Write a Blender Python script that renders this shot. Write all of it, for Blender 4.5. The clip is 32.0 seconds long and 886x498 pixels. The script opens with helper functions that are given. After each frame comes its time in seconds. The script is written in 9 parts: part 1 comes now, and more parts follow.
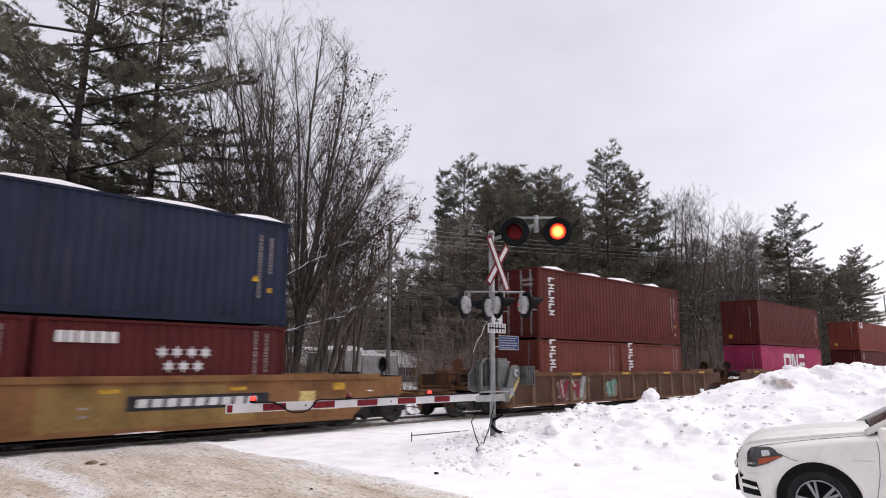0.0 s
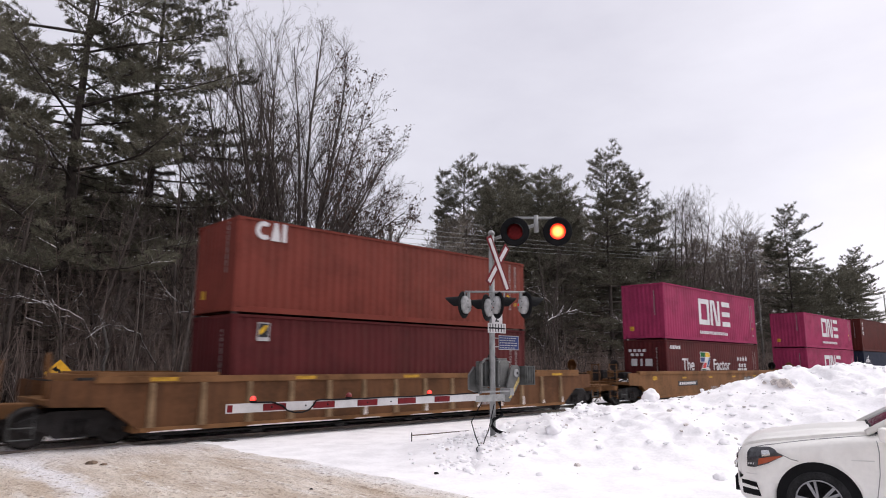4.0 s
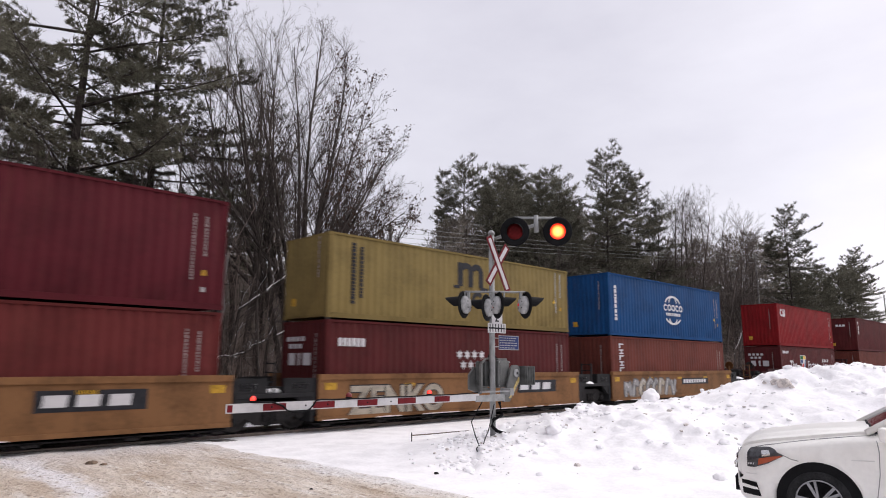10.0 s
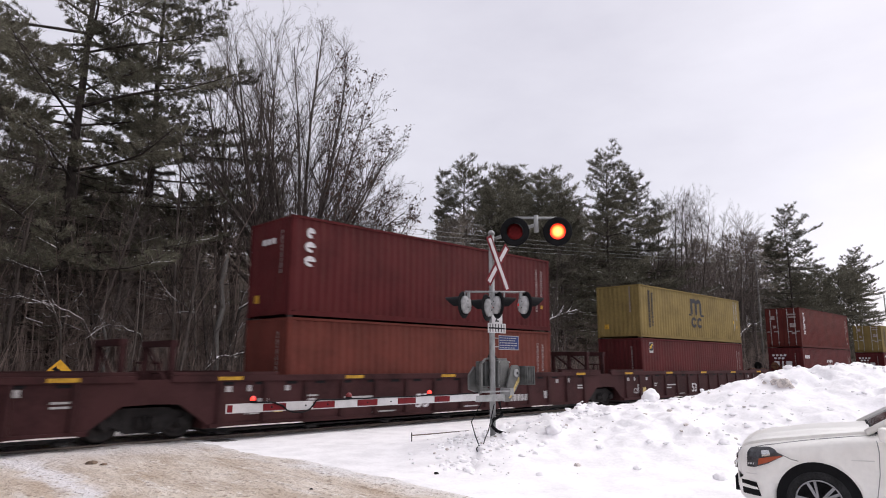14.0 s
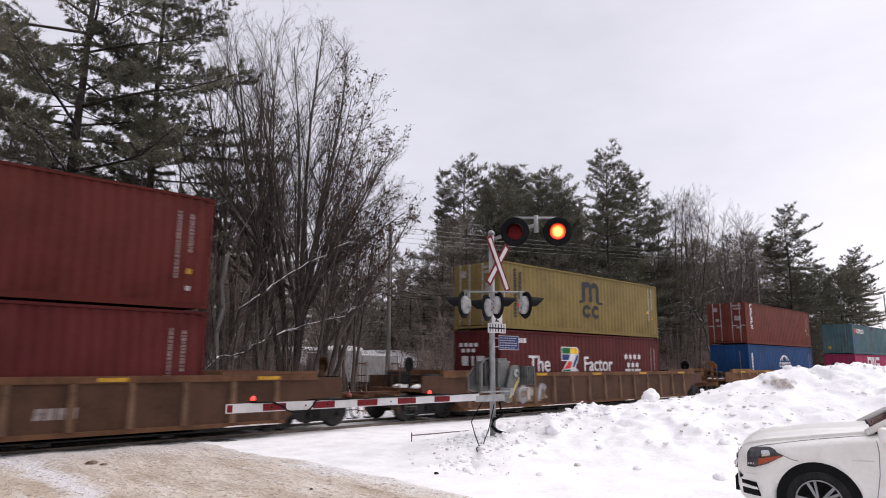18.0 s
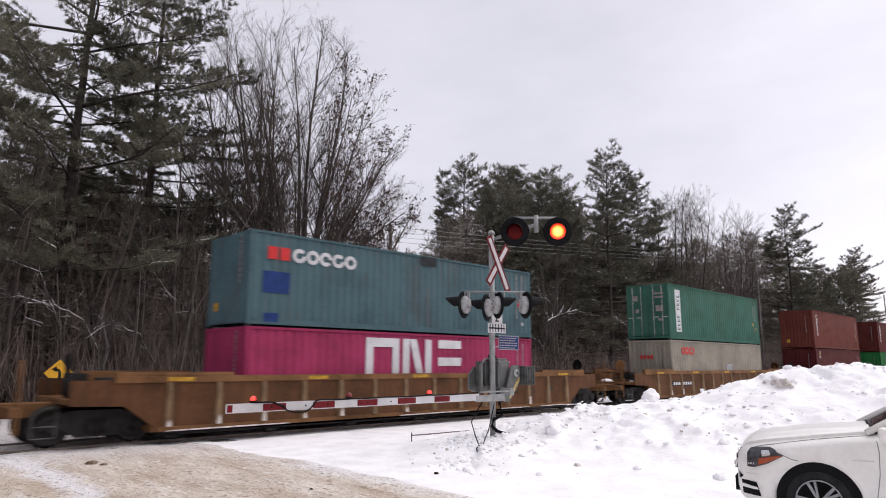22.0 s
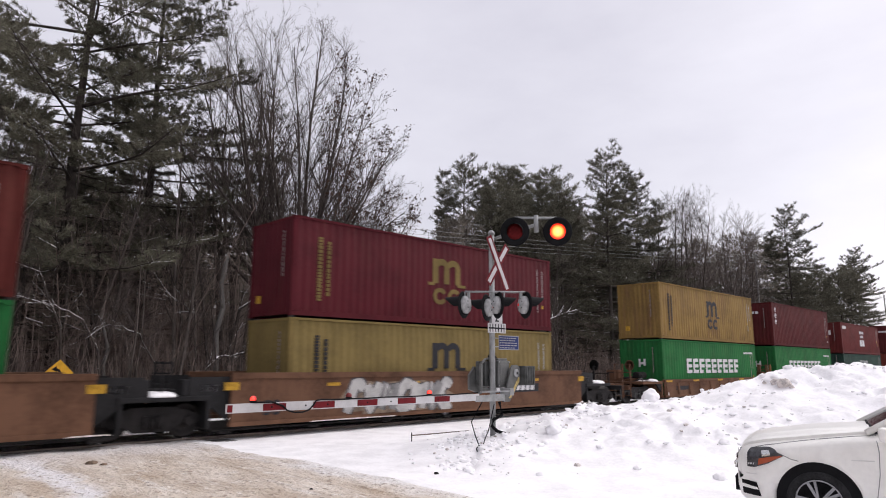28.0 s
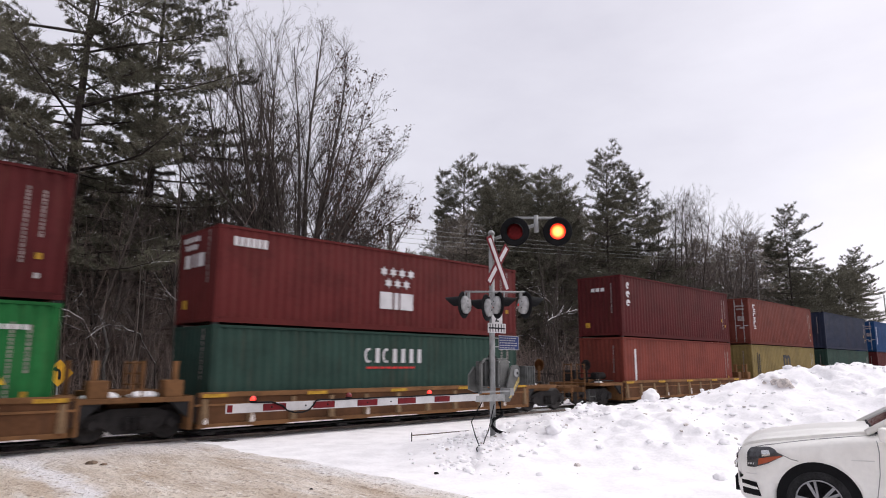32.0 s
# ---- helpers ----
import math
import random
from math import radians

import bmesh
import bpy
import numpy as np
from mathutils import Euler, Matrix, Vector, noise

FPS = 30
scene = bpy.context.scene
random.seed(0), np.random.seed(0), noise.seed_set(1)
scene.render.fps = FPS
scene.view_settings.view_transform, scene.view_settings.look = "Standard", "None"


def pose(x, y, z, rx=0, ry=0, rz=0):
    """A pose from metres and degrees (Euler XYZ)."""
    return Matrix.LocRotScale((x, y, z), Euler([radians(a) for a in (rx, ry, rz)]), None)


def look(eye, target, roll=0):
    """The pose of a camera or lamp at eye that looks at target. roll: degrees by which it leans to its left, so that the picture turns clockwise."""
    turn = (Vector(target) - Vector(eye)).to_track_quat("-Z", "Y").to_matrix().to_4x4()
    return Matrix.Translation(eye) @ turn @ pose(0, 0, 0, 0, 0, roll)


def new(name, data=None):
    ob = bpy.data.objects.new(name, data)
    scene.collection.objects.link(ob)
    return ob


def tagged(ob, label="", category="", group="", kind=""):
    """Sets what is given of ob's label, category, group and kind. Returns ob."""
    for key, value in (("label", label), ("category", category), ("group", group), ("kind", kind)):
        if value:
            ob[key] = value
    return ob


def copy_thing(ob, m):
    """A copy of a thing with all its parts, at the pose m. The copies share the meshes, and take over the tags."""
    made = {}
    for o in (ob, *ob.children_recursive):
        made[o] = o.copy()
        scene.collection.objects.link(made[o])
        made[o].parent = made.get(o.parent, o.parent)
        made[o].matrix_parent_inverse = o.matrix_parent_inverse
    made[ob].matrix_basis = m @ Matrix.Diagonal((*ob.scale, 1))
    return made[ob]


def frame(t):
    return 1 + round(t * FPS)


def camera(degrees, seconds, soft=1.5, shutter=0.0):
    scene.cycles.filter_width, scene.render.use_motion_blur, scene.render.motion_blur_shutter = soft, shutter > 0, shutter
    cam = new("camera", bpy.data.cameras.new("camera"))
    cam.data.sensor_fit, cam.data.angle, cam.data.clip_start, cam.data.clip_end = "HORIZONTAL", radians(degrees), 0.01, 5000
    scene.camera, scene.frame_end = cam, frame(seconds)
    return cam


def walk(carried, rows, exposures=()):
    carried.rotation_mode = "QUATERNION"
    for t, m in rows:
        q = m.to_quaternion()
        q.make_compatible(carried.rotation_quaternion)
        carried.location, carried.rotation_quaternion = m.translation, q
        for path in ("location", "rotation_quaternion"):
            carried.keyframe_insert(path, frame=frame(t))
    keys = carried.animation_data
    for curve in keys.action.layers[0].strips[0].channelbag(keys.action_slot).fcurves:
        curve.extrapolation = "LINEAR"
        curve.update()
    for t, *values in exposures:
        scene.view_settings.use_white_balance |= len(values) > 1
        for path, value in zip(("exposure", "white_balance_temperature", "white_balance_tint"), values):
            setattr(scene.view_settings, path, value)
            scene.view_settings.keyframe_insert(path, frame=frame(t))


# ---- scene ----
cam = camera(68.79, 32.0, soft=1.0, shutter=0.27)
EYE = Vector((0.0, -17.3156, 2.0242))
YAW, PITCH = radians(44.058), radians(10.022)
AIM = EYE + 10 * Vector((math.sin(YAW) * math.cos(PITCH), math.cos(YAW) * math.cos(PITCH), math.sin(PITCH)))
walk(cam, [(0.0, look(EYE, AIM, 0.29)), (32.0, look(EYE, AIM, 0.29))])
scene.view_settings.exposure = 0.0

# ---- light: thick even overcast, a faint wide sun behind the cloud ----
SUN_AZ, SUN_EL = radians(115), radians(52)
world = bpy.data.worlds.new("overcast_sky")
scene.world = world
world.use_nodes = True
nt = world.node_tree
nt.nodes.clear()
w_out = nt.nodes.new("ShaderNodeOutputWorld")
sky = nt.nodes.new("ShaderNodeTexSky")
sky.sky_type, sky.sun_disc = "NISHITA", False
sky.sun_elevation, sky.sun_rotation = SUN_EL, SUN_AZ
sky.dust_density, sky.air_density = 4.0, 1.0
bg_sky = nt.nodes.new("ShaderNodeBackground")
bg_sky.inputs["Strength"].default_value = 0.03
nt.links.new(sky.outputs[0], bg_sky.inputs["Color"])
tc = nt.nodes.new("ShaderNodeTexCoord")
mp = nt.nodes.new("ShaderNodeMapping")
mp.inputs["Scale"].default_value = (1.0, 1.0, 2.6)
nz = nt.nodes.new("ShaderNodeTexNoise")
nz.inputs["Scale"].default_value, nz.inputs["Detail"].default_value, nz.inputs["Roughness"].default_value = 1.9, 6.0, 0.55
ramp = nt.nodes.new("ShaderNodeValToRGB")
ramp.color_ramp.elements[0].position, ramp.color_ramp.elements[0].color = 0.30, (0.705, 0.672, 0.745, 1)
ramp.color_ramp.elements[1].position, ramp.color_ramp.elements[1].color = 0.70, (0.895, 0.862, 0.930, 1)
bg_cloud = nt.nodes.new("ShaderNodeBackground")
bg_cloud.inputs["Strength"].default_value = 0.88
both = nt.nodes.new("ShaderNodeAddShader")
nt.links.new(tc.outputs["Generated"], mp.inputs["Vector"])
nt.links.new(mp.outputs[0], nz.inputs["Vector"])
nt.links.new(nz.outputs["Fac"], ramp.inputs[0])
glow_dir = nt.nodes.new("ShaderNodeVectorMath")
glow_dir.operation = "DOT_PRODUCT"
glow_dir.inputs[1].default_value = (math.sin(SUN_AZ) * math.cos(radians(15)), math.cos(SUN_AZ) * math.cos(radians(15)), -math.sin(radians(15)))
nt.links.new(tc.outputs["Generated"], glow_dir.inputs[0])
glow_mr = nt.nodes.new("ShaderNodeMapRange")
glow_mr.interpolation_type = "SMOOTHSTEP"
glow_mr.inputs["From Min"].default_value, glow_mr.inputs["From Max"].default_value = 0.35, 0.85
glow_mr.inputs["To Min"].default_value, glow_mr.inputs["To Max"].default_value = 0.985, 1.20
nt.links.new(glow_dir.outputs["Value"], glow_mr.inputs["Value"])
glow_mul = nt.nodes.new("ShaderNodeVectorMath")
glow_mul.operation = "SCALE"
nt.links.new(ramp.outputs[0], glow_mul.inputs[0])
nt.links.new(glow_mr.outputs[0], glow_mul.inputs["Scale"])
nt.links.new(glow_mul.outputs[0], bg_cloud.inputs["Color"])
nt.links.new(bg_sky.outputs[0], both.inputs[0])
nt.links.new(bg_cloud.outputs[0], both.inputs[1])
nt.links.new(both.outputs[0], w_out.inputs["Surface"])
sun_data = bpy.data.lights.new("sun", "SUN")
sun_data.energy, sun_data.angle, sun_data.color = 1.6, radians(70), (1.0, 0.965, 0.95)
sun = new("sun", sun_data)
sun_dir = Vector((math.sin(SUN_AZ) * math.cos(SUN_EL), math.cos(SUN_AZ) * math.cos(SUN_EL), math.sin(SUN_EL)))
sun.matrix_world = look(sun_dir * 100, (0, 0, 0))


# ---- materials ----
def mat(name, col, rough=0.6, metal=0.0, var=0.25, scale=3.0, bump=0.0, bscale=40.0, tone=None, streak=0.0, streakcol=(0.12, 0.06, 0.03), emit=None, power=0.0, stretch=(1, 1, 1), rand=0.0, seam=0.5, spec=0.5):
    """A principled material with colour variation at two scales, optional streaks and fine relief."""
    m = bpy.data.materials.new(name)
    m.use_nodes = True
    t = m.node_tree
    b = t.nodes["Principled BSDF"]
    b.inputs["Roughness"].default_value, b.inputs["Metallic"].default_value = rough, metal
    b.inputs["Specular IOR Level"].default_value = spec
    co = t.nodes.new("ShaderNodeTexCoord")
    mpn = t.nodes.new("ShaderNodeMapping")
    mpn.inputs["Scale"].default_value = stretch
    t.links.new(co.outputs["Object"], mpn.inputs["Vector"])
    big = t.nodes.new("ShaderNodeTexNoise")
    big.inputs["Scale"].default_value, big.inputs["Detail"].default_value = scale, 4.0
    fine = t.nodes.new("ShaderNodeTexNoise")
    fine.inputs["Scale"].default_value, fine.inputs["Detail"].default_value = scale * 9, 3.0
    for nd in (big, fine):
        t.links.new(mpn.outputs[0], nd.inputs["Vector"])
    add = t.nodes.new("ShaderNodeMath")
    add.operation = "MULTIPLY_ADD"
    add.inputs[1].default_value = 0.4
    t.links.new(fine.outputs["Fac"], add.inputs[0])
    t.links.new(big.outputs["Fac"], add.inputs[2])
    rp = t.nodes.new("ShaderNodeValToRGB")
    c = Vector(col)
    lo = Vector(tone) if tone else c * (1 - var)
    hi = c * (1 + var * 0.6)
    rp.color_ramp.elements[0].position, rp.color_ramp.elements[0].color = 0.5, (*lo, 1)
    rp.color_ramp.elements[1].position, rp.color_ramp.elements[1].color = 0.5 + seam * 0.6, (*[min(1, x) for x in hi], 1)
    t.links.new(add.outputs[0], rp.inputs[0])
    last = rp.outputs[0]
    if rand > 0:
        oi = t.nodes.new("ShaderNodeObjectInfo")
        hsv = t.nodes.new("ShaderNodeHueSaturation")
        mr = t.nodes.new("ShaderNodeMapRange")
        mr.inputs["To Min"].default_value, mr.inputs["To Max"].default_value = 1 - rand, 1 + rand
        t.links.new(oi.outputs["Random"], mr.inputs["Value"])
        t.links.new(mr.outputs[0], hsv.inputs["Value"])
        t.links.new(last, hsv.inputs["Color"])
        last = hsv.outputs[0]
    if streak > 0:
        ms = t.nodes.new("ShaderNodeMapping")
        ms.inputs["Scale"].default_value = (2.2, 2.2, 0.22)
        t.links.new(co.outputs["Object"], ms.inputs["Vector"])
        sn = t.nodes.new("ShaderNodeTexNoise")
        sn.inputs["Scale"].default_value, sn.inputs["Detail"].default_value, sn.inputs["Roughness"].default_value = 2.5, 6.0, 0.7
        t.links.new(ms.outputs[0], sn.inputs["Vector"])
        sr = t.nodes.new("ShaderNodeValToRGB")
        sr.color_ramp.elements[0].position, sr.color_ramp.elements[0].color = 0.52 if streak < 0.6 else 0.47, (0, 0, 0, 1)
        sr.color_ramp.elements[1].position, sr.color_ramp.elements[1].color = 0.78, (streak, streak, streak, 1)
        t.links.new(sn.outputs["Fac"], sr.inputs[0])
        mx = t.nodes.new("ShaderNodeMix")
        mx.data_type = "RGBA"
        t.links.new(sr.outputs[0], mx.inputs["Factor"])
        t.links.new(last, mx.inputs["A"])
        mx.inputs["B"].default_value = (*streakcol, 1)
        last = mx.outputs["Result"]
    t.links.new(last, b.inputs["Base Color"])
    if bump > 0:
        bn = t.nodes.new("ShaderNodeTexNoise")
        bn.inputs["Scale"].default_value, bn.inputs["Detail"].default_value = bscale, 5.0
        t.links.new(co.outputs["Object"], bn.inputs["Vector"])
        bp = t.nodes.new("ShaderNodeBump")
        bp.inputs["Strength"].default_value, bp.inputs["Distance"].default_value = min(1, bump), 0.05
        t.links.new(bn.outputs["Fac"], bp.inputs["Height"])
        t.links.new(bp.outputs[0], b.inputs["Normal"])
    if emit:
        b.inputs["Emission Color"].default_value = (*emit, 1)
        b.inputs["Emission Strength"].default_value = power
    return m


def lens_glow():
    """A lit lens: near white at the bulb, amber round it, deep red at the rim."""
    m = bpy.data.materials.new("glow_core")
    m.use_nodes = True
    t = m.node_tree
    b = t.nodes["Principled BSDF"]
    co = t.nodes.new("ShaderNodeTexCoord")
    flat = t.nodes.new("ShaderNodeVectorMath")
    flat.operation = "MULTIPLY"
    flat.inputs[1].default_value = (1, 0, 1)
    far = t.nodes.new("ShaderNodeVectorMath")
    far.operation = "LENGTH"
    t.links.new(co.outputs["Object"], flat.inputs[0])
    t.links.new(flat.outputs[0], far.inputs[0])
    rp = t.nodes.new("ShaderNodeValToRGB")
    e = rp.color_ramp.elements
    e[0].position, e[0].color = 0.0, (1.0, 0.62, 0.20, 1)
    e[1].position, e[1].color = 0.185, (0.55, 0.008, 0.004, 1)
    for p_, c_ in ((0.095, (1.0, 0.42, 0.085, 1)), (0.135, (0.95, 0.16, 0.022, 1)), (0.155, (0.75, 0.03, 0.008, 1))):
        k = e.new(p_)
        k.color = c_
    t.links.new(far.outputs["Value"], rp.inputs[0])
    b.inputs["Base Color"].default_value = (0.5, 0.03, 0.02, 1)
    t.links.new(rp.outputs[0], b.inputs["Emission Color"])
    b.inputs["Emission Strength"].default_value = 2.2
    return m


M = {}
M["snow"] = mat("snow", (0.88, 0.865, 0.88), 0.85, var=0.07, scale=0.8, bump=0.5, bscale=9)
M["bank_snow"] = mat("bank_snow", (0.89, 0.875, 0.89), 0.85, var=0.09, scale=1.6, bump=0.40, bscale=7)
M["slush"] = None
M["bed"] = mat("bed", (0.16, 0.15, 0.15), 0.8, var=0.5, scale=1.2, bump=0.8, bscale=20, stretch=(0.3, 1, 1))
M["rail"] = mat("rail", (0.16, 0.13, 0.11), 0.45, 0.6, var=0.4, scale=4)
M["galv"] = mat("galv", (0.26, 0.265, 0.265), 0.5, 0.3, var=0.25, scale=5, bump=0.1)
M["black"] = mat("black", (0.007, 0.007, 0.008), 0.75, var=0.4, scale=6, spec=0.12)
M["white_paint"] = mat("white_paint", (0.50, 0.49, 0.50), 0.5, var=0.12, scale=3, spec=0.15)
M["faded_white"] = mat("faded_white", (0.34, 0.33, 0.33), 0.6, var=0.25, scale=4, spec=0.15)
M["red_paint"] = mat("red_paint", (0.125, 0.008, 0.012), 0.45, var=0.25, scale=5, spec=0.15)
M["sign_blue"] = mat("sign_blue", (0.012, 0.026, 0.110), 0.5, var=0.15, scale=5, spec=0.2)
M["faded_yellow"] = mat("faded_yellow", (0.42, 0.32, 0.13), 0.6, var=0.5, scale=12, spec=0.2)
M["weight"] = mat("weight", (0.066, 0.068, 0.066), 0.7, 0.1, var=0.4, scale=6, bump=0.2, spec=0.2)
M["sign_yellow"] = mat("sign_yellow", (0.72, 0.38, 0.02), 0.45, var=0.15, scale=5)
M["mark_yellow"] = mat("mark_yellow", (0.60, 0.36, 0.02), 0.5, var=0.3, scale=6, spec=0.15)
M["reflector"] = mat("reflector", (0.36, 0.205, 0.025), 0.6, var=0.5, scale=8, spec=0.15)
M["dark_mark"] = mat("dark_mark", (0.02, 0.02, 0.024), 0.6, var=0.3, scale=6, spec=0.15)
M["red_mark"] = mat("red_mark", (0.45, 0.03, 0.03), 0.5, var=0.2, scale=5, spec=0.15)
M["navy_mark"] = mat("navy_mark", (0.01, 0.03, 0.12), 0.5, var=0.2, scale=5, spec=0.15)
M["bark"] = mat("bark", spec=0.1, col=(0.094, 0.078, 0.070), rough=0.9, var=0.5, scale=3, bump=0.8, bscale=30, stretch=(1, 1, 0.3), rand=0.25)
M["pine_bark"] = mat("pine_bark", spec=0.1, col=(0.056, 0.047, 0.042), rough=0.9, var=0.45, scale=3, bump=0.8, bscale=25, rand=0.2)
M["needles"] = mat("needles", spec=0.1, col=(0.116, 0.110, 0.082), rough=0.75, var=0.5, scale=0.7, rand=0.25)
M["clod"] = mat("clod", (0.19, 0.14, 0.105), 0.9, var=0.5, scale=14, bump=0.6, bscale=30, spec=0.1)
M["dirty_snow"] = mat("dirty_snow", (0.56, 0.51, 0.48), 0.9, var=0.5, scale=6, bump=0.5, bscale=20)
M["brush"] = mat("brush", spec=0.1, col=(0.228, 0.178, 0.157), rough=0.85, var=0.4, scale=1)
M["twigs"] = mat("twigs", spec=0.1, col=(0.080, 0.066, 0.060), rough=0.85, var=0.3, scale=1, rand=0.3)
# Haze is put into this colour: paler and browner than the near needles.
M["hazed_needles"] = mat("hazed_needles", spec=0.1, col=(0.195, 0.168, 0.140), rough=0.8, var=0.4, scale=0.5, rand=0.2)
M["dead_leaf"] = mat("dead_leaf", spec=0.1, col=(0.065, 0.038, 0.028), rough=0.8, var=0.5, scale=2)
M["wood_pole"] = mat("wood_pole", (0.15, 0.14, 0.13), 0.85, var=0.3, scale=4, bump=0.4, stretch=(1, 1, 0.2))
M["rubber"] = mat("rubber", (0.02, 0.02, 0.021), 0.8, var=0.4, scale=8, bump=0.5, spec=0.15)
M["steel_dark"] = mat("steel_dark", (0.02, 0.018, 0.018), 0.7, 0.2, var=0.5, scale=5, bump=0.3, spec=0.15)
M["wheel_steel"] = mat("wheel_steel", (0.022, 0.018, 0.017), 0.5, 0.5, var=0.5, scale=6)
M["glow_red"] = mat("glow_red", (0.8, 0.05, 0.02), 0.3, var=0.1, emit=(1.0, 0.015, 0.008), power=1.6)
M["gate_red"] = mat("gate_red", (0.5, 0.01, 0.01), 0.3, var=0.1, emit=(1.0, 0.006, 0.008), power=0.30)
M["gate_off"] = mat("gate_off", (0.16, 0.010, 0.012), 0.3, var=0.2)
M["gate_core"] = mat("gate_core", (0.8, 0.1, 0.05), 0.3, var=0.1, emit=(1.0, 0.035, 0.03), power=1.5)
M["dish"] = mat("dish", (0.30, 0.30, 0.30), 0.6, var=0.3, scale=9)
M["gear"] = mat("gear", (0.115, 0.116, 0.112), 0.6, 0.2, var=0.25, scale=5, bump=0.2)
M["faint_mark"] = mat("faint_mark", (0.20, 0.165, 0.16), 0.7, var=0.5, scale=9)
M["shut_line"] = mat("shut_line", (0.22, 0.22, 0.22), 0.7, var=0.2)
# Greyer than the body white: the shade of pressed lines as a colour.
M["crease"] = mat("crease", (0.62, 0.61, 0.59), 0.4, var=0.1)
M["rim_alloy"] = mat("rim_alloy", (0.28, 0.28, 0.29), 0.4, 0.5, var=0.15, scale=9)
M["glow_core"] = lens_glow()
M["lens_off"] = mat("lens_off", (0.085, 0.006, 0.007), 0.5, var=0.3, scale=20, spec=0.08)
M["grey_box"] = mat("grey_box", (0.26, 0.255, 0.26), 0.6, var=0.2, scale=2)
M["siding"] = mat("siding", (0.16, 0.16, 0.17), 0.7, var=0.15, scale=3)
M["dark_glass"] = mat("dark_glass", (0.02, 0.022, 0.025), 0.08, var=0.1)
M["car_white"] = mat("car_white", (0.79, 0.775, 0.74), 0.28, var=0.07, scale=2, streak=0.10, streakcol=(0.42, 0.37, 0.33))
M["chrome"] = mat("chrome", (0.6, 0.6, 0.6), 0.2, 1.0, var=0.1)
M["amber"] = mat("amber", (0.34, 0.06, 0.02), 0.25, var=0.1)
M["clear_lens"] = mat("clear_lens", (0.045, 0.045, 0.05), 0.08, 0.1, var=0.7, scale=14)


def slush_material():
    m = bpy.data.materials.new("slush")
    m.use_nodes = True
    t = m.node_tree
    b = t.nodes["Principled BSDF"]
    b.inputs["Roughness"].default_value = 0.6
    co = t.nodes.new("ShaderNodeTexCoord")

    def noise_node(scale, stretch, detail=5.0, rough=0.6):
        mp_ = t.nodes.new("ShaderNodeMapping")
        mp_.inputs["Scale"].default_value = stretch
        n_ = t.nodes.new("ShaderNodeTexNoise")
        n_.inputs["Scale"].default_value, n_.inputs["Detail"].default_value, n_.inputs["Roughness"].default_value = scale, detail, rough
        t.links.new(co.outputs["Object"], mp_.inputs["Vector"])
        t.links.new(mp_.outputs[0], n_.inputs["Vector"])
        return n_.outputs["Fac"]

    def ramp_node(fac, p0, c0, p1, c1):
        r_ = t.nodes.new("ShaderNodeValToRGB")
        r_.color_ramp.elements[0].position, r_.color_ramp.elements[0].color = p0, (*c0, 1)
        r_.color_ramp.elements[1].position, r_.color_ramp.elements[1].color = p1, (*c1, 1)
        t.links.new(fac, r_.inputs[0])
        return r_.outputs[0]

    def mix_node(fac, a, b_):
        x = t.nodes.new("ShaderNodeMix")
        x.data_type = "RGBA"
        t.links.new(fac, x.inputs["Factor"])
        t.links.new(a, x.inputs["A"])
        if isinstance(b_, tuple):
            x.inputs["B"].default_value = (*b_, 1)
        else:
            t.links.new(b_, x.inputs["B"])
        return x.outputs["Result"]

    tan = ramp_node(noise_node(0.9, (1.6, 0.5, 1), 7.0, 0.65), 0.36, (0.47, 0.37, 0.28), 0.64, (0.74, 0.66, 0.58))
    streaks = ramp_node(noise_node(1.3, (2.2, 0.22, 1), 6.0, 0.7), 0.54, (0, 0, 0), 0.70, (1, 1, 1))
    col = mix_node(streaks, tan, (0.78, 0.74, 0.72))
    sep = t.nodes.new("ShaderNodeSeparateXYZ")
    t.links.new(co.outputs["Object"], sep.inputs[0])
    wob = noise_node(0.9, (1, 1, 1), 5.0, 0.7)

    def window(out, add, lo, hi):
        w_ = t.nodes.new("ShaderNodeMath")
        w_.operation = "MULTIPLY_ADD"
        w_.inputs[1].default_value = add
        t.links.new(wob, w_.inputs[0])
        t.links.new(out, w_.inputs[2])
        r_ = t.nodes.new("ShaderNodeMapRange")
        r_.interpolation_type = "SMOOTHSTEP"
        r_.inputs["From Min"].default_value, r_.inputs["From Max"].default_value = lo, hi
        t.links.new(w_.outputs[0], r_.inputs["Value"])
        return r_.outputs[0]

    clean = window(sep.outputs["Y"], 3.0, -3.2, 0.6)
    col = mix_node(clean, col, (0.74, 0.70, 0.69))
    up, down = window(sep.outputs["X"], 1.2, 3.35, 3.75), window(sep.outputs["X"], 1.2, 4.2, 3.85)
    both_ = t.nodes.new("ShaderNodeMath")
    both_.operation = "MULTIPLY"
    t.links.new(up, both_.inputs[0])
    t.links.new(down, both_.inputs[1])
    col = mix_node(both_.outputs[0], col, (0.82, 0.79, 0.80))
    edge = window(sep.outputs["X"], 1.8, 7.3, 8.3)
    col = mix_node(edge, col, (0.84, 0.82, 0.82))
    pale = ramp_node(noise_node(4.5, (1.0, 0.5, 1), 4.0, 0.7), 0.56, (0, 0, 0), 0.66, (0.8, 0.8, 0.8))
    col = mix_node(pale, col, (0.80, 0.75, 0.70))
    grit = ramp_node(noise_node(7.0, (1.0, 0.7, 1), 3.5, 0.65), 0.58, (0, 0, 0), 0.66, (0.85, 0.85, 0.85))
    col = mix_node(grit, col, (0.30, 0.225, 0.165))
